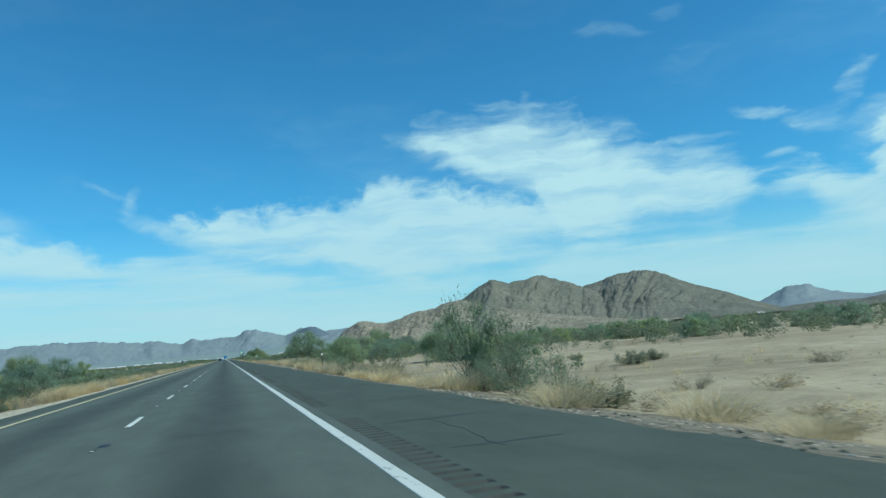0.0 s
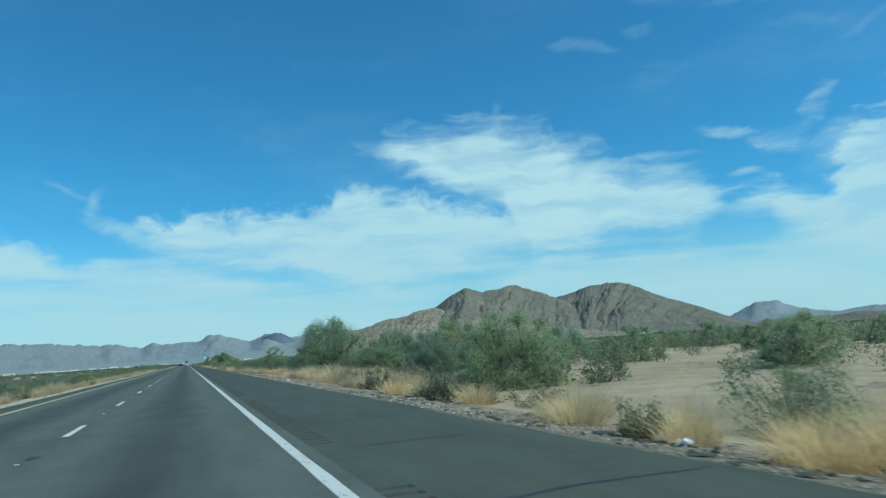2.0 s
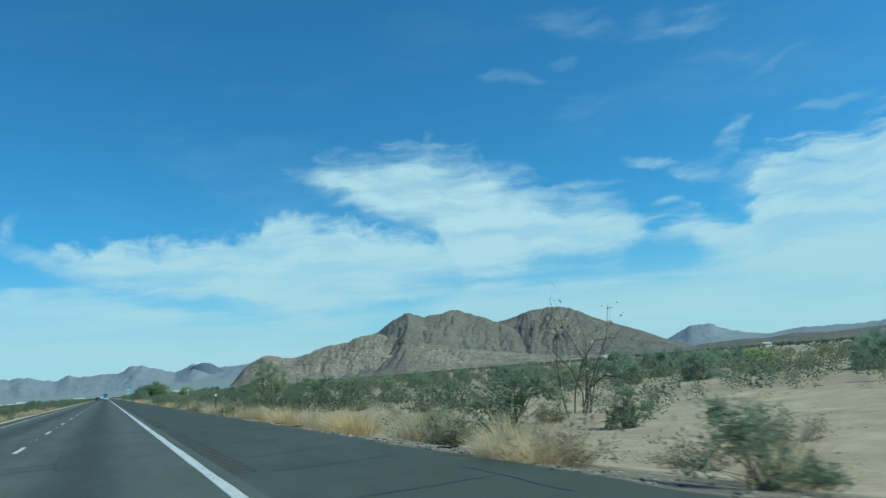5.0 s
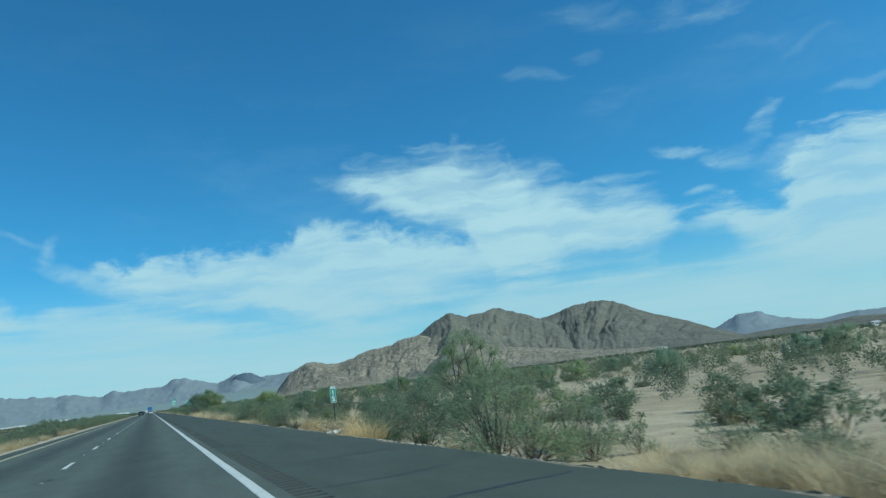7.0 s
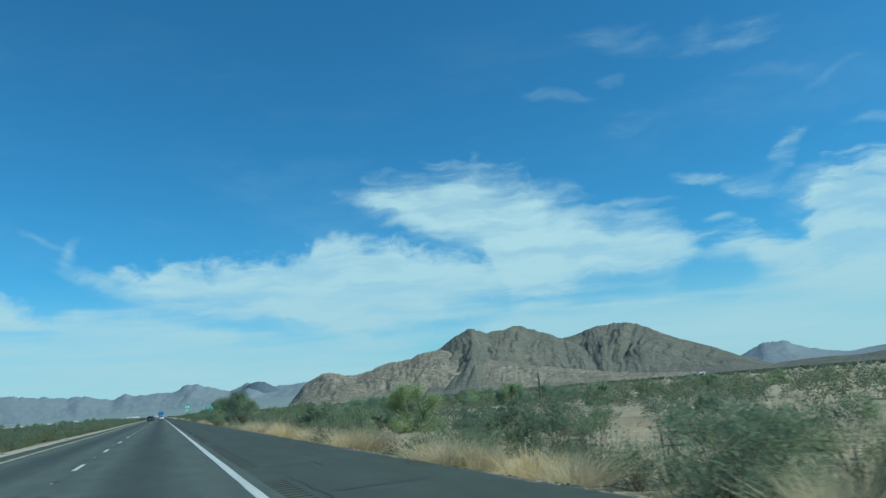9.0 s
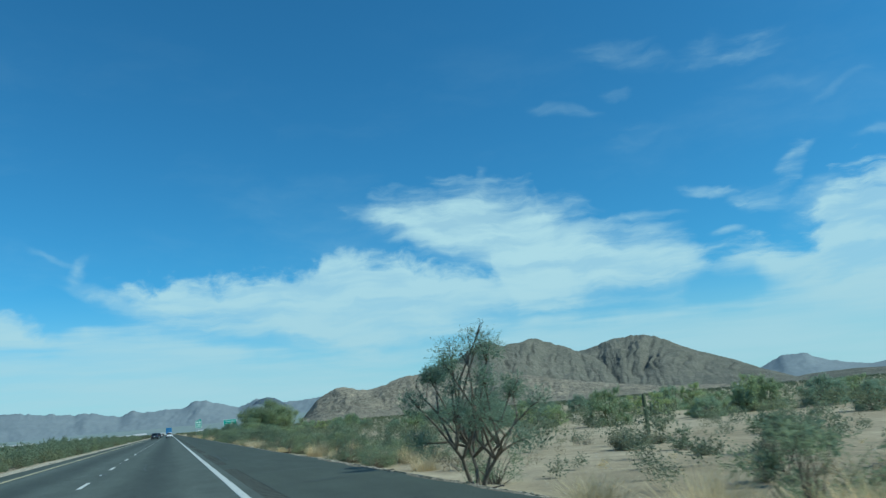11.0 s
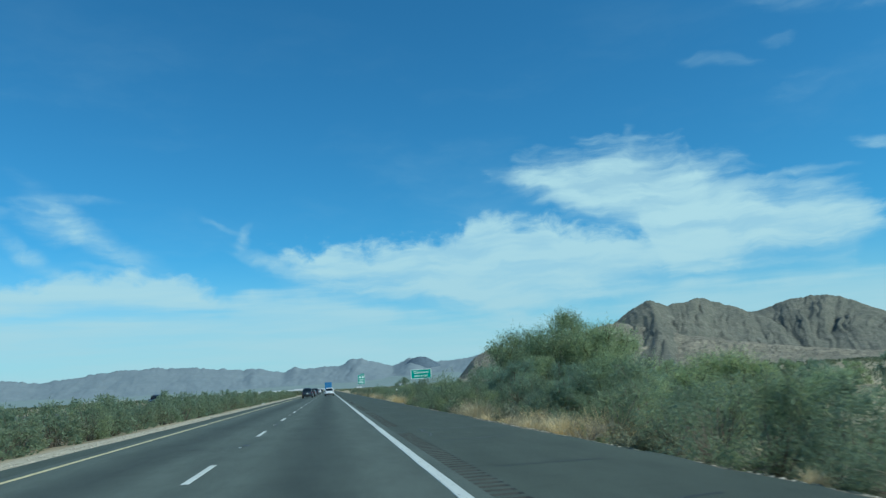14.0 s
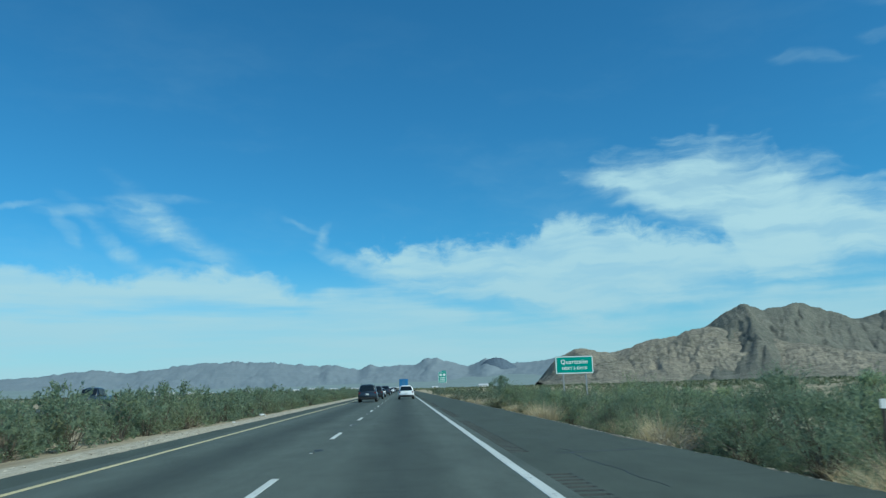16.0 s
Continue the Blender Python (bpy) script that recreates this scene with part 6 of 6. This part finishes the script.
def wheel(parent, x, y, r, w):
    bm = bmesh.new()
    bmesh.ops.create_cone(bm, cap_ends=True, segments=24, radius1=r, radius2=r, depth=w, matrix=Matrix.Rotation(radians(90), 4, "Y"))
    bmesh.ops.bevel(bm, geom=[e for e in bm.edges if e.calc_face_angle(0) > 1], offset=0.03, segments=2, affect="EDGES")
    t = part("wheel", bm_mesh("wheel", bm, "tyre", True), parent)
    t.location = (x, y, r)
    bm = bmesh.new()
    bmesh.ops.create_cone(bm, cap_ends=True, segments=20, radius1=r * 0.64, radius2=r * 0.55, depth=0.03, matrix=Matrix.Translation((math.copysign(w / 2 + 0.004, x), 0, 0)) @ Matrix.Rotation(math.copysign(radians(90), x), 4, "Y"))
    part("rim", bm_mesh("rim", bm, "rim"), t, "alloy rim")


def motor_car(name, x, y, paint, label, style="suv", turn=0.0, length=4.75, width=1.92, height=1.72, z=0.0, category="car"):
    """A parked-still car seen from behind; its rear bumper is at the origin and it points along y."""
    ob = new(name)
    ob.matrix_basis = pose(x, y, z, 0, 0, turn)
    L, W, H = length, width / 2, height
    belt = H * 0.60
    part("body", loft("body", [(0.0, W * 0.86, 0.42, belt * 0.86), (0.10, W * 0.96, 0.32, belt * 0.97), (0.7, W, 0.27, belt), (L * 0.5, W, 0.25, belt * 0.99),
                               (L * 0.74, W * 0.99, 0.25, belt * 0.95), (L * 0.93, W * 0.95, 0.27, belt * 0.86), (L, W * 0.8, 0.38, belt * 0.72)], paint, 5), ob)
    if style == "suv":
        cab = [(0.10, W * 0.88, belt * 0.9, belt * 1.05), (0.28, W * 0.84, belt * 0.9, H * 0.955), (0.6, W * 0.8, belt * 0.9, H * 0.995), (L * 0.42, W * 0.8, belt * 0.9, H), (L * 0.56, W * 0.78, belt * 0.9, H * 0.96), (L * 0.73, W * 0.84, belt * 0.88, belt)]
        y0, y1, ya, yb = 0.085, 0.255, L * 0.56, L * 0.73
    elif style == "sedan":
        cab = [(0.55, W * 0.84, belt * 0.9, belt * 1.02), (1.05, W * 0.76, belt * 0.9, H * 0.95), (1.5, W * 0.72, belt * 0.9, H), (L * 0.48, W * 0.72, belt * 0.9, H), (L * 0.56, W * 0.72, belt * 0.9, H * 0.95), (L * 0.73, W * 0.82, belt * 0.88, belt)]
        y0, y1, ya, yb = 0.53, 1.02, L * 0.56, L * 0.73
    else:   # pickup
        cab = [(L * 0.36, W * 0.86, belt * 0.9, belt * 1.05), (L * 0.38, W * 0.82, belt * 0.9, H * 0.96), (L * 0.43, W * 0.8, belt * 0.9, H), (L * 0.56, W * 0.8, belt * 0.9, H), (L * 0.62, W * 0.78, belt * 0.9, H * 0.96), (L * 0.74, W * 0.84, belt * 0.88, belt)]
        y0, y1, ya, yb = L * 0.355, L * 0.375, L * 0.62, L * 0.74
    part("cabin", loft("cabin", [(c[0], c[1] * 1.13, c[2], c[3]) for c in cab], paint, 5, 20, 0.24), ob)
    lo, hi, wl, wh = belt * 1.06, H * 0.925, W * 0.76, W * 0.62
    part("rear_window", sheet("rear_window", [(-wl, y0 - 0.02, lo), (wl, y0 - 0.02, lo), (wh, y1 - 0.025, hi), (-wh, y1 - 0.025, hi)], "glass"), ob, "dark tinted rear window")
    part("windscreen", sheet("windscreen", [(wl, yb - 0.05, lo), (-wl, yb - 0.05, lo), (-wh, ya + 0.06, hi), (wh, ya + 0.06, hi)], "glass"), ob, "dark windscreen")
    mid = (y1 + ya) / 2
    for s in (-1, 1):
        for a, b in ((y1 + 0.15, mid - 0.04), (mid + 0.04, ya + 0.1)):
            part("side_window", sheet("side_window", [(s * W * 0.89, a, lo), (s * W * 0.89, b, lo), (s * W * 0.745, b - 0.05, hi), (s * W * 0.745, a + 0.05, hi)][::s], "glass"), ob, "dark side window")
        bm = boxes(bmesh.new(), (0, 0, 0, 0.22, 0.06, 0.17), bevel=0.02)
        part("tail_light", bm_mesh("tail_light", bm, "tail_red"), ob, "red tail light").location = (s * W * 0.8, 0.03, belt * 0.86)
        bm = boxes(bmesh.new(), (0, 0, 0, 0.2, 0.1, 0.13), bevel=0.02)
        part("mirror", bm_mesh("mirror", bm, "car_trim"), ob).location = (s * (W + 0.06), yb - 0.35, belt * 1.02)
        bm = boxes(bmesh.new(), (0, 0, 0, 0.34, 0.08, 0.13), bevel=0.03)
        part("headlight", bm_mesh("headlight", bm, "plate"), ob, "clear headlight").location = (s * W * 0.66, L - 0.06, belt * 0.68)
        for wy in (L * 0.2, L * 0.8):
            wheel(ob, s * (W - 0.13), wy, 0.345, 0.24)
    bm = boxes(bmesh.new(), (0, 0.02, 0.42, W * 1.8, 0.14, 0.2), bevel=0.04)
    part("rear_bumper", bm_mesh("rear_bumper", bm, "car_trim"), ob, "black plastic bumper")
    bm = boxes(bmesh.new(), (0, 0, 0, 0.34, 0.02, 0.16), bevel=0.006)
    part("plate", bm_mesh("plate", bm, "plate"), ob, "pale blank plate").location = (0, -0.012, belt * 0.74)
    if style == "suv":
        for s in (-1, 1):
            bm = boxes(bmesh.new(), (0, 0, 0, 0.04, L * 0.4, 0.04), bevel=0.012)
            part("roof_rail", bm_mesh("roof_rail", bm, "car_trim"), ob).location = (s * W * 0.66, L * 0.3, H + 0.005)
    return tagged(ob, label, category)


def box_truck(x, y):
    ob = new("box_truck")
    ob.location = (x, y, 0)
    bm = boxes(bmesh.new(), (0, 6.9, 2.55, 2.6, 13.6, 2.9), bevel=0.05)
    part("box", bm_mesh("box", bm, "truck_blue"), ob, "blue cargo box")
    for s in (-1, 1):
        bm = boxes(bmesh.new(), (s * 0.63, 0.06, 2.52, 1.2, 0.06, 2.65), bevel=0.015)
        d = part("rear_door", bm_mesh("rear_door", bm, "truck_blue"), ob, "blue rear door")
        bm = boxes(bmesh.new(), (s * 0.2, 0.02, 2.5, 0.035, 0.03, 2.5), bevel=0.008)
        part("lock_bar", bm_mesh("lock_bar", bm, "steel"), d, "steel lock bar")
        bm = boxes(bmesh.new(), (s * 1.05, 0.05, 0.98, 0.3, 0.06, 0.12), bevel=0.01)
        part("tail_light", bm_mesh("tail_light", bm, "tail_red"), ob, "red tail light")
        for wy in (1.4, 2.7, 12.2):
            wheel(ob, s * 1.05, wy, 0.5, 0.42)
        bm = boxes(bmesh.new(), (s * 0.45, 6.5, 0.85, 0.15, 12.5, 0.4), bevel=0.02)
        part("chassis_beam", bm_mesh("chassis_beam", bm, "car_trim"), ob)
    bm = boxes(bmesh.new(), (0, 0.1, 0.62, 2.3, 0.12, 0.14), (-0.7, 0.16, 0.85, 0.1, 0.1, 0.5), (0.7, 0.16, 0.85, 0.1, 0.1, 0.5), bevel=0.01)
    part("rear_bumper", bm_mesh("rear_bumper", bm, "steel"), ob, "steel rear guard")
    part("cab", loft("cab", [(13.9, 1.2, 0.5, 3.0), (14.2, 1.24, 0.45, 3.2), (15.6, 1.24, 0.45, 3.1), (16.2, 1.2, 0.45, 1.9), (17.0, 1.1, 0.5, 1.7)], "truck_blue", 5), ob, "blue cab")
    return tagged(ob, "blue box truck driving ahead of the white car", "truck")


motor_car("suv", 2.3, 587.0, "car_white", "white crossover car on the asphalt lane", height=1.66)
motor_car("suv", -1.75, 575.0, "car_dark", "dark blue SUV with roof rails in the passing lane", width=2.0, length=5.0, height=1.84)
motor_car("suv", -1.65, 596.0, "car_black", "black SUV following in the passing lane")
motor_car("sedan", -1.8, 618.0, "car_silver", "silver sedan in the passing lane", "sedan", height=1.47, width=1.84)
motor_car("suv", -1.7, 646.0, "car_dark", "dark SUV far down the passing lane", width=2.0, length=5.1, height=1.9)
motor_car("sedan", -1.75, 678.0, "car_black", "black sedan far down the passing lane", "sedan", height=1.46)
motor_car("suv", -1.7, 713.0, "car_white", "white SUV far down the passing lane")
motor_car("sedan", -1.8, 751.0, "car_silver", "small silver sedan far down the lane", "sedan", height=1.47)
motor_car("suv", 2.1, 781.0, "car_white", "white van-like car ahead of the truck", height=1.95, width=2.0)
motor_car("suv", -1.7, 798.0, "car_black", "black car at the far end of the queue")
box_truck(2.0, 722.0)
motor_car("pickup_truck", -27.6, 573.5, "car_dark", "dark pickup truck on the opposite carriageway", "pickup", 180, 5.7, 2.0, 1.9, 0.35, "pickup truck")
motor_car("sedan", -27.2, 588.0, "car_white", "pale car behind the dark pickup", "sedan", 180, height=1.48, z=0.35)

# ---------------------------------------------------------------- far town


def far_shed(x, y, w, d, h, mat):
    ob = new("far_building")
    ob.location = (x, y, float(ground_z(x, y)))
    bm = boxes(bmesh.new(), (0, 0, h / 2, w, d, h), bevel=0.05)
    part("wall", bm_mesh("wall", bm, mat), ob)
    bm = bmesh.new()
    vs = [bm.verts.new(c) for c in ((-w / 2 - 0.4, -d / 2 - 0.4, h), (w / 2 + 0.4, -d / 2 - 0.4, h), (w / 2 + 0.4, d / 2 + 0.4, h), (-w / 2 - 0.4, d / 2 + 0.4, h), (-w / 2 - 0.4, 0, h + d * 0.16), (w / 2 + 0.4, 0, h + d * 0.16))]
    for f in ((0, 1, 5, 4), (2, 3, 4, 5), (0, 4, 3), (1, 2, 5), (0, 3, 2, 1)):
        bm.faces.new([vs[i] for i in f])
    part("roof", bm_mesh("roof", bm, "roof"), ob, "pale low roof")
    for k in range(3):
        bm = boxes(bmesh.new(), (0, 0, 0, 1.4, 0.1, 1.1), bevel=0.02)
        part("window", bm_mesh("window", bm, "glass"), ob, "dark window").location = ((k - 1) * w * 0.28, -d / 2 - 0.02, h * 0.55)
    return tagged(ob, "low white building of a far desert town", "building", "far town buildings")


rnd = random.Random(9)
for k in range(24):
    far_shed(rnd.uniform(-420, -40) + (300 if k % 5 == 0 else 0), rnd.uniform(1500, 2300), rnd.uniform(8, 22), rnd.uniform(8, 14), rnd.uniform(2.6, 4.6), "wall_white")

far_shed(830, 1275, 13, 7, 4.2, "wall_white")
far_shed(505.6, 609.9, 8, 6, 3.0, "wall_white")

# ---------------------------------------------------------------- cracks, stones and litter


def crack(seed, x0, x1, y, slope, width, along=False):
    rng = np.random.RandomState(seed)
    n = max(8, int((x1 - x0) * 5))
    xs = np.linspace(x0, x1, n)
    ys = y + slope * (xs - x0) + 0.16 * waves(xs, xs * 0, seed, 4, 1.4, 0.6)
    w = width * (0.45 + 0.55 * np.sin(np.linspace(0.25, 2.9, n))) * rng.uniform(0.7, 1.3, n)
    v = np.concatenate([np.stack([xs, ys - w / 2, np.full(n, 0.001)], 1), np.stack([xs, ys, np.full(n, 0.005)], 1), np.stack([xs, ys + w / 2, np.full(n, 0.001)], 1)])
    i = np.arange(n - 1)
    f = np.concatenate([np.stack([i, i + 1, i + n + 1, i + n], 1), np.stack([i + n, i + n + 1, i + 2 * n + 1, i + 2 * n], 1)])
    if along:
        v = np.stack([-v[:, 1], v[:, 0], v[:, 2]], 1)
    tagged(new("crack_seal", mesh_from("crack_seal", v, f, "tar")), "wandering black tar seal over a pavement crack", "crack", "crack seals", "structure")


rnd = random.Random(17)
y, k = 4.0, 0
while y < 590:
    k += 1
    crack(700 + k, rnd.uniform(4.6, 4.9), rnd.uniform(6.2, 7.4), y, rnd.uniform(-0.05, 0.2), rnd.uniform(0.04, 0.12))
    if rnd.random() < 0.7:
        a = rnd.uniform(-3.4, 1.2)
        crack(900 + k, a, a + rnd.uniform(1.2, 3.0), y + rnd.uniform(-3, 3), rnd.uniform(-0.1, 0.1), rnd.uniform(0.04, 0.08))
    y += rnd.uniform(2.6, 6.5)
# seams that run along the shoulder, and one or two along the lane
for k in range(44):
    x, y, long = rnd.choice((4.75, 5.6, 6.6, 1.6)) + rnd.uniform(-0.25, 0.25), rnd.uniform(6, 590), rnd.uniform(2.5, 8.0)
    crack(1200 + k, y, y + long, -x, rnd.uniform(-0.04, 0.04), rnd.uniform(0.02, 0.05), True)


def stones(name, seed, count, xs, ys, size, mat, label, flat=0.7):
    """Loose pieces strewn over the ground, each a squashed, uneven octahedron."""
    rng = np.random.RandomState(seed)
    x, y = rng.uniform(*xs, count), rng.uniform(*ys, count)
    r = size * rng.uniform(0.4, 1.0, count) ** 2 + 0.012
    base = np.array([(1, 0, 0), (0, 1, 0), (-1, 0, 0), (0, -1, 0), (0, 0, 0.7), (0, 0, -0.4)])
    v = base[None] * rng.uniform(0.5, 1.3, (count, 6, 1)) * r[:, None, None] * np.array([1, 1.5, flat])
    v = v + np.stack([x, y, ground_z(x, y) + r * 0.15], 1)[:, None]
    f = np.array([(0, 1, 4), (1, 2, 4), (2, 3, 4), (3, 0, 4), (1, 0, 5), (2, 1, 5), (3, 2, 5), (0, 3, 5)])
    F = (f[None] + 6 * np.arange(count)[:, None, None]).reshape(-1, 3)
    tagged(new(name, mesh_from(name, v, F, mat)), label, "stones", kind="stuff")


stones("roadside_gravel", 1, 9000, (ROAD_R - 0.1, ROAD_R + 2.0), (0, 590), 0.036, "stone", "pale loose stones along the pavement edge")
stones("roadside_gravel", 5, 9000, (ROAD_R + 0.1, ROAD_R + 2.6), (60, 152), 0.024, "gravel", "pale loose stones along the wide gravel verge")
stones("roadside_gravel", 2, 5000, (ROAD_L - 2.0, ROAD_L + 0.05), (5, 610), 0.055, "stone", "pale loose stones along the median edge")
stones("asphalt_rubble", 3, 5200, (ROAD_R - 0.15, ROAD_R + 1.2), (0, 590), 0.045, "shoulder", "broken dark asphalt crumbs at the pavement edge")
stones("asphalt_rubble", 6, 420, (ROAD_R + 0.2, ROAD_R + 2.8), (58, 152), 0.17, "shoulder", "flat dark flakes of old asphalt on the gravel verge", 0.2)
stones("desert_stones", 4, 6000, (9.5, 34), (0, 420), 0.06, "stone", "scattered desert stones on the sand")


# ---------------------------------------------------------------- lane reflectors, torn tread and litter
bm = boxes(bmesh.new(), (0, 0, 0.009, 0.1, 0.1, 0.018), bevel=0.006)
marker = new("lane_reflector")
part("body", bm_mesh("body", bm, "car_trim"), marker)
bm = boxes(bmesh.new(), (0, -0.045, 0.011, 0.085, 0.02, 0.012), bevel=0.003)
part("lens", bm_mesh("lens", bm, "sign_white"), marker, "pale reflector lens")
tagged(marker, "small raised lane reflector glued between two dashes", "reflector", "lane reflectors")
marker.location = (0, DASH_PHASE + DASH_STEP / 2, 0.0)
for k in range(1, 46):
    copy_thing(marker, pose(0, DASH_PHASE + (k + 0.5) * DASH_STEP, 0.0))
# black glue patches ahead of the reflectors, where older ones came off
ring = [(0.1 * math.cos(a) * (1 + 0.25 * math.sin(3 * a + 1)), 0.3 * math.sin(a) * (1 + 0.2 * math.cos(2 * a)), 0.003) for a in np.linspace(0, 2 * math.pi, 15)[:-1]]
glue = tagged(new("glue_patch", mesh_from("glue_patch", [(0, 0, 0.006)] + ring, [(0, 1 + i, 1 + (i + 1) % 14) for i in range(14)], "tar")), "black glue patch stuck to the asphalt near a reflector", "road patch", "glue patches")
glue.location = (0.06, DASH_PHASE + DASH_STEP / 2 + 0.75, 0.0)
for k in range(1, 46):
    copy_thing(glue, pose(0.06, DASH_PHASE + (k + 0.5) * DASH_STEP + 0.75, 0.0))


def tread_scrap(seed, length, width):
    """A torn strip of tyre tread, curled and ragged."""
    rng = np.random.RandomState(seed)
    n = 14
    s = np.linspace(0, 1, n)
    x = length * s + 0.05 * length * np.sin(5 * s + seed)
    y = 0.12 * length * np.sin(3.2 * s + seed)
    z = 0.02 + 0.07 * length * np.abs(np.sin(2.6 * s + 0.7 * seed)) * s
    w = width * rng.uniform(0.55, 1.0, n) * np.sin(np.linspace(0.35, 2.8, n))
    v = np.concatenate([np.stack([x, y - w / 2, z], 1), np.stack([x, y + w / 2, z + 0.02 * rng.normal(size=n)], 1), np.stack([x, y + w / 2, z + 0.016], 1), np.stack([x, y - w / 2, z + 0.022], 1)])
    i = np.arange(n - 1)
    f = np.concatenate([np.stack([i + a * n, i + a * n + 1, i + b * n + 1, i + b * n], 1) for a, b in ((0, 1), (1, 2), (2, 3), (3, 0))])
    ob = new("tyre_scrap", mesh_from("tyre_scrap", v, f, "tyre"))
    return tagged(ob, "curled black strip of torn tyre tread on gravel", "tyre scrap", "tyre scraps")


def litter_scrap(seed, size):
    """A crumpled sheet of white plastic or paper."""
    rng = np.random.RandomState(seed)
    n = 7
    u, w = np.meshgrid(np.linspace(-0.5, 0.5, n), np.linspace(-0.5, 0.5, n), indexing="ij")
    z = 0.25 * np.abs(rng.normal(size=(n, n))) + 0.25 * (1 - u * u - w * w)
    v = np.stack([u + 0.08 * rng.normal(size=(n, n)), 0.7 * w + 0.08 * rng.normal(size=(n, n)), z - 0.05], -1) * size
    ob = new("litter", mesh_from("litter", v, grid_faces(n, n), "litter"))
    return tagged(ob, "crumpled white scrap of litter on the verge", "litter", "litter scraps")


rnd = random.Random(23)
for src, spots in ((tread_scrap(1, 0.42, 0.12), 22), (tread_scrap(2, 0.55, 0.16), 14), (tread_scrap(4, 0.3, 0.1), 30)):
    for k in range(spots):
        right = rnd.random() < 0.65
        x = ROAD_R + rnd.uniform(0.15, 2.6) if right else ROAD_L - rnd.uniform(0.2, 2.2)
        y = rnd.uniform(14, 530) if right else rnd.uniform(60, 560)
        m = pose(x, y, float(ground_z(x, y)) - 0.02, 0, 0, rnd.gauss(0, 40))
        if k == 0:
            src.matrix_basis = m
        else:
            copy_thing(src, m)
first = litter_scrap(3, 0.34)
for k, (x, y, s) in enumerate(((8.9, 241.6, 1.0), (9.1, 51.1, 1.1), (7.95, 238.6, 0.5), (8.6, 498.3, 0.6), (10.6, 130.1, 0.7), (-7.6, 549.0, 1.0), (-6.6, 536.0, 0.5), (9.0, 268.0, 0.6), (8.3, 70.0, 0.6), (8.0, 392.0, 0.5), (8.2, 108.0, 0.7))):
    m = pose(x, y, float(ground_z(x, y)), 0, 0, 47 * k)
    ob = first if k == 0 else copy_thing(first, m)
    ob.matrix_basis = m
    ob.scale = (s, s, s)
# bleached dead branches under the thicket and a spiky pale tussock at the post
for x, y, s in ((8.2, 476.7, 0.8), (8.1, 474.3, 0.7), (8.4, 470.5, 0.6), (-7.4, 528.0, 0.7)):
    sow("dead", x, y, s, tall=0.6)
sow("grass", 8.5, 501.8, 1.1, tall=1.15)
sow("grass", 8.9, 503.4, 0.9, tall=1.1)

# a bare dead trunk standing far out on the plain
snag = new("dead_tree")
rng = np.random.RandomState(5)
pts, way = grow((0, 0, -0.2), (0.03, 0, 1), 4.9, rng, 6, 0.03)
part("trunk", mesh_from("trunk", *tubes([(pts, 0.2, 0.1)], 7), "bark"), snag)
for k in (3, 4, 5):
    b, _ = grow(pts[k], (rng.normal(), rng.normal(), 0.8), 0.9, rng, 3, 0.2)
    part("stub", mesh_from("stub", *tubes([(b, 0.06, 0.02)], 5), "bark"), snag)
snag.location = (53.4, 371.2, float(ground_z(53.4, 371.2)))
tagged(snag, "bare grey dead trunk standing on the sandy plain", "tree")


def saguaro(x, y, height, seed):
    """A ribbed cactus column with a bent arm."""
    ob = new("saguaro_cactus")
    ob.location = (x, y, float(ground_z(x, y)))
    rng = np.random.RandomState(seed)

    def ribbed(path, radius):
        path = np.array(path, float)
        n, k = len(path), 28
        a = np.arange(k) * 2 * math.pi / k
        rim = radius * (1 + 0.1 * np.cos(14 * a))
        size = np.ones(n)
        size[0], size[-3:] = 0.85, (0.92, 0.65, 0.05)
        d = np.gradient(path, axis=0)
        d /= np.linalg.norm(d, axis=1)[:, None]
        u = np.cross(d, [0, 1, 0.05])
        u /= np.linalg.norm(u, axis=1)[:, None]
        w = np.cross(d, u)
        v = path[:, None] + (rim * np.cos(a))[None, :, None] * u[:, None] * size[:, None, None] + (rim * np.sin(a))[None, :, None] * w[:, None] * size[:, None, None]
        i, j = np.meshgrid(np.arange(n - 1), np.arange(k), indexing="ij")
        i, j = i.ravel(), j.ravel()
        return v.reshape(-1, 3), np.stack([i * k + j, i * k + (j + 1) % k, (i + 1) * k + (j + 1) % k, (i + 1) * k + j], 1)

    zs = np.append(np.linspace(-0.1, height - 0.25, 8), (height - 0.1, height))
    part("column", mesh_from("column", *ribbed([(0.02 * math.sin(z * 2), 0, z) for z in zs], 0.13), "cactus", True), ob)
    arm = [(0.12, 0, height * 0.45), (0.35, 0.02, height * 0.45), (0.5, 0.03, height * 0.52), (0.53, 0.03, height * 0.62), (0.54, 0.03, height * 0.7), (0.54, 0.03, height * 0.76), (0.54, 0.03, height * 0.79)]
    part("arm", mesh_from("arm", *ribbed(arm, 0.08), "cactus", True), ob)
    return tagged(ob, "dark green saguaro cactus on the sand flat", "cactus")


saguaro(34.5, 381.8, 2.9, 3)
# a thin white marker post far out on the plain
post = new("marker_post")
part("post", post_mesh(1.5, "sign_white", 0.09, 0.06), post)
post.location = (64.8, 272.8, float(ground_z(64.8, 272.8)))
tagged(post, "thin white marker post out on the plain", "post")
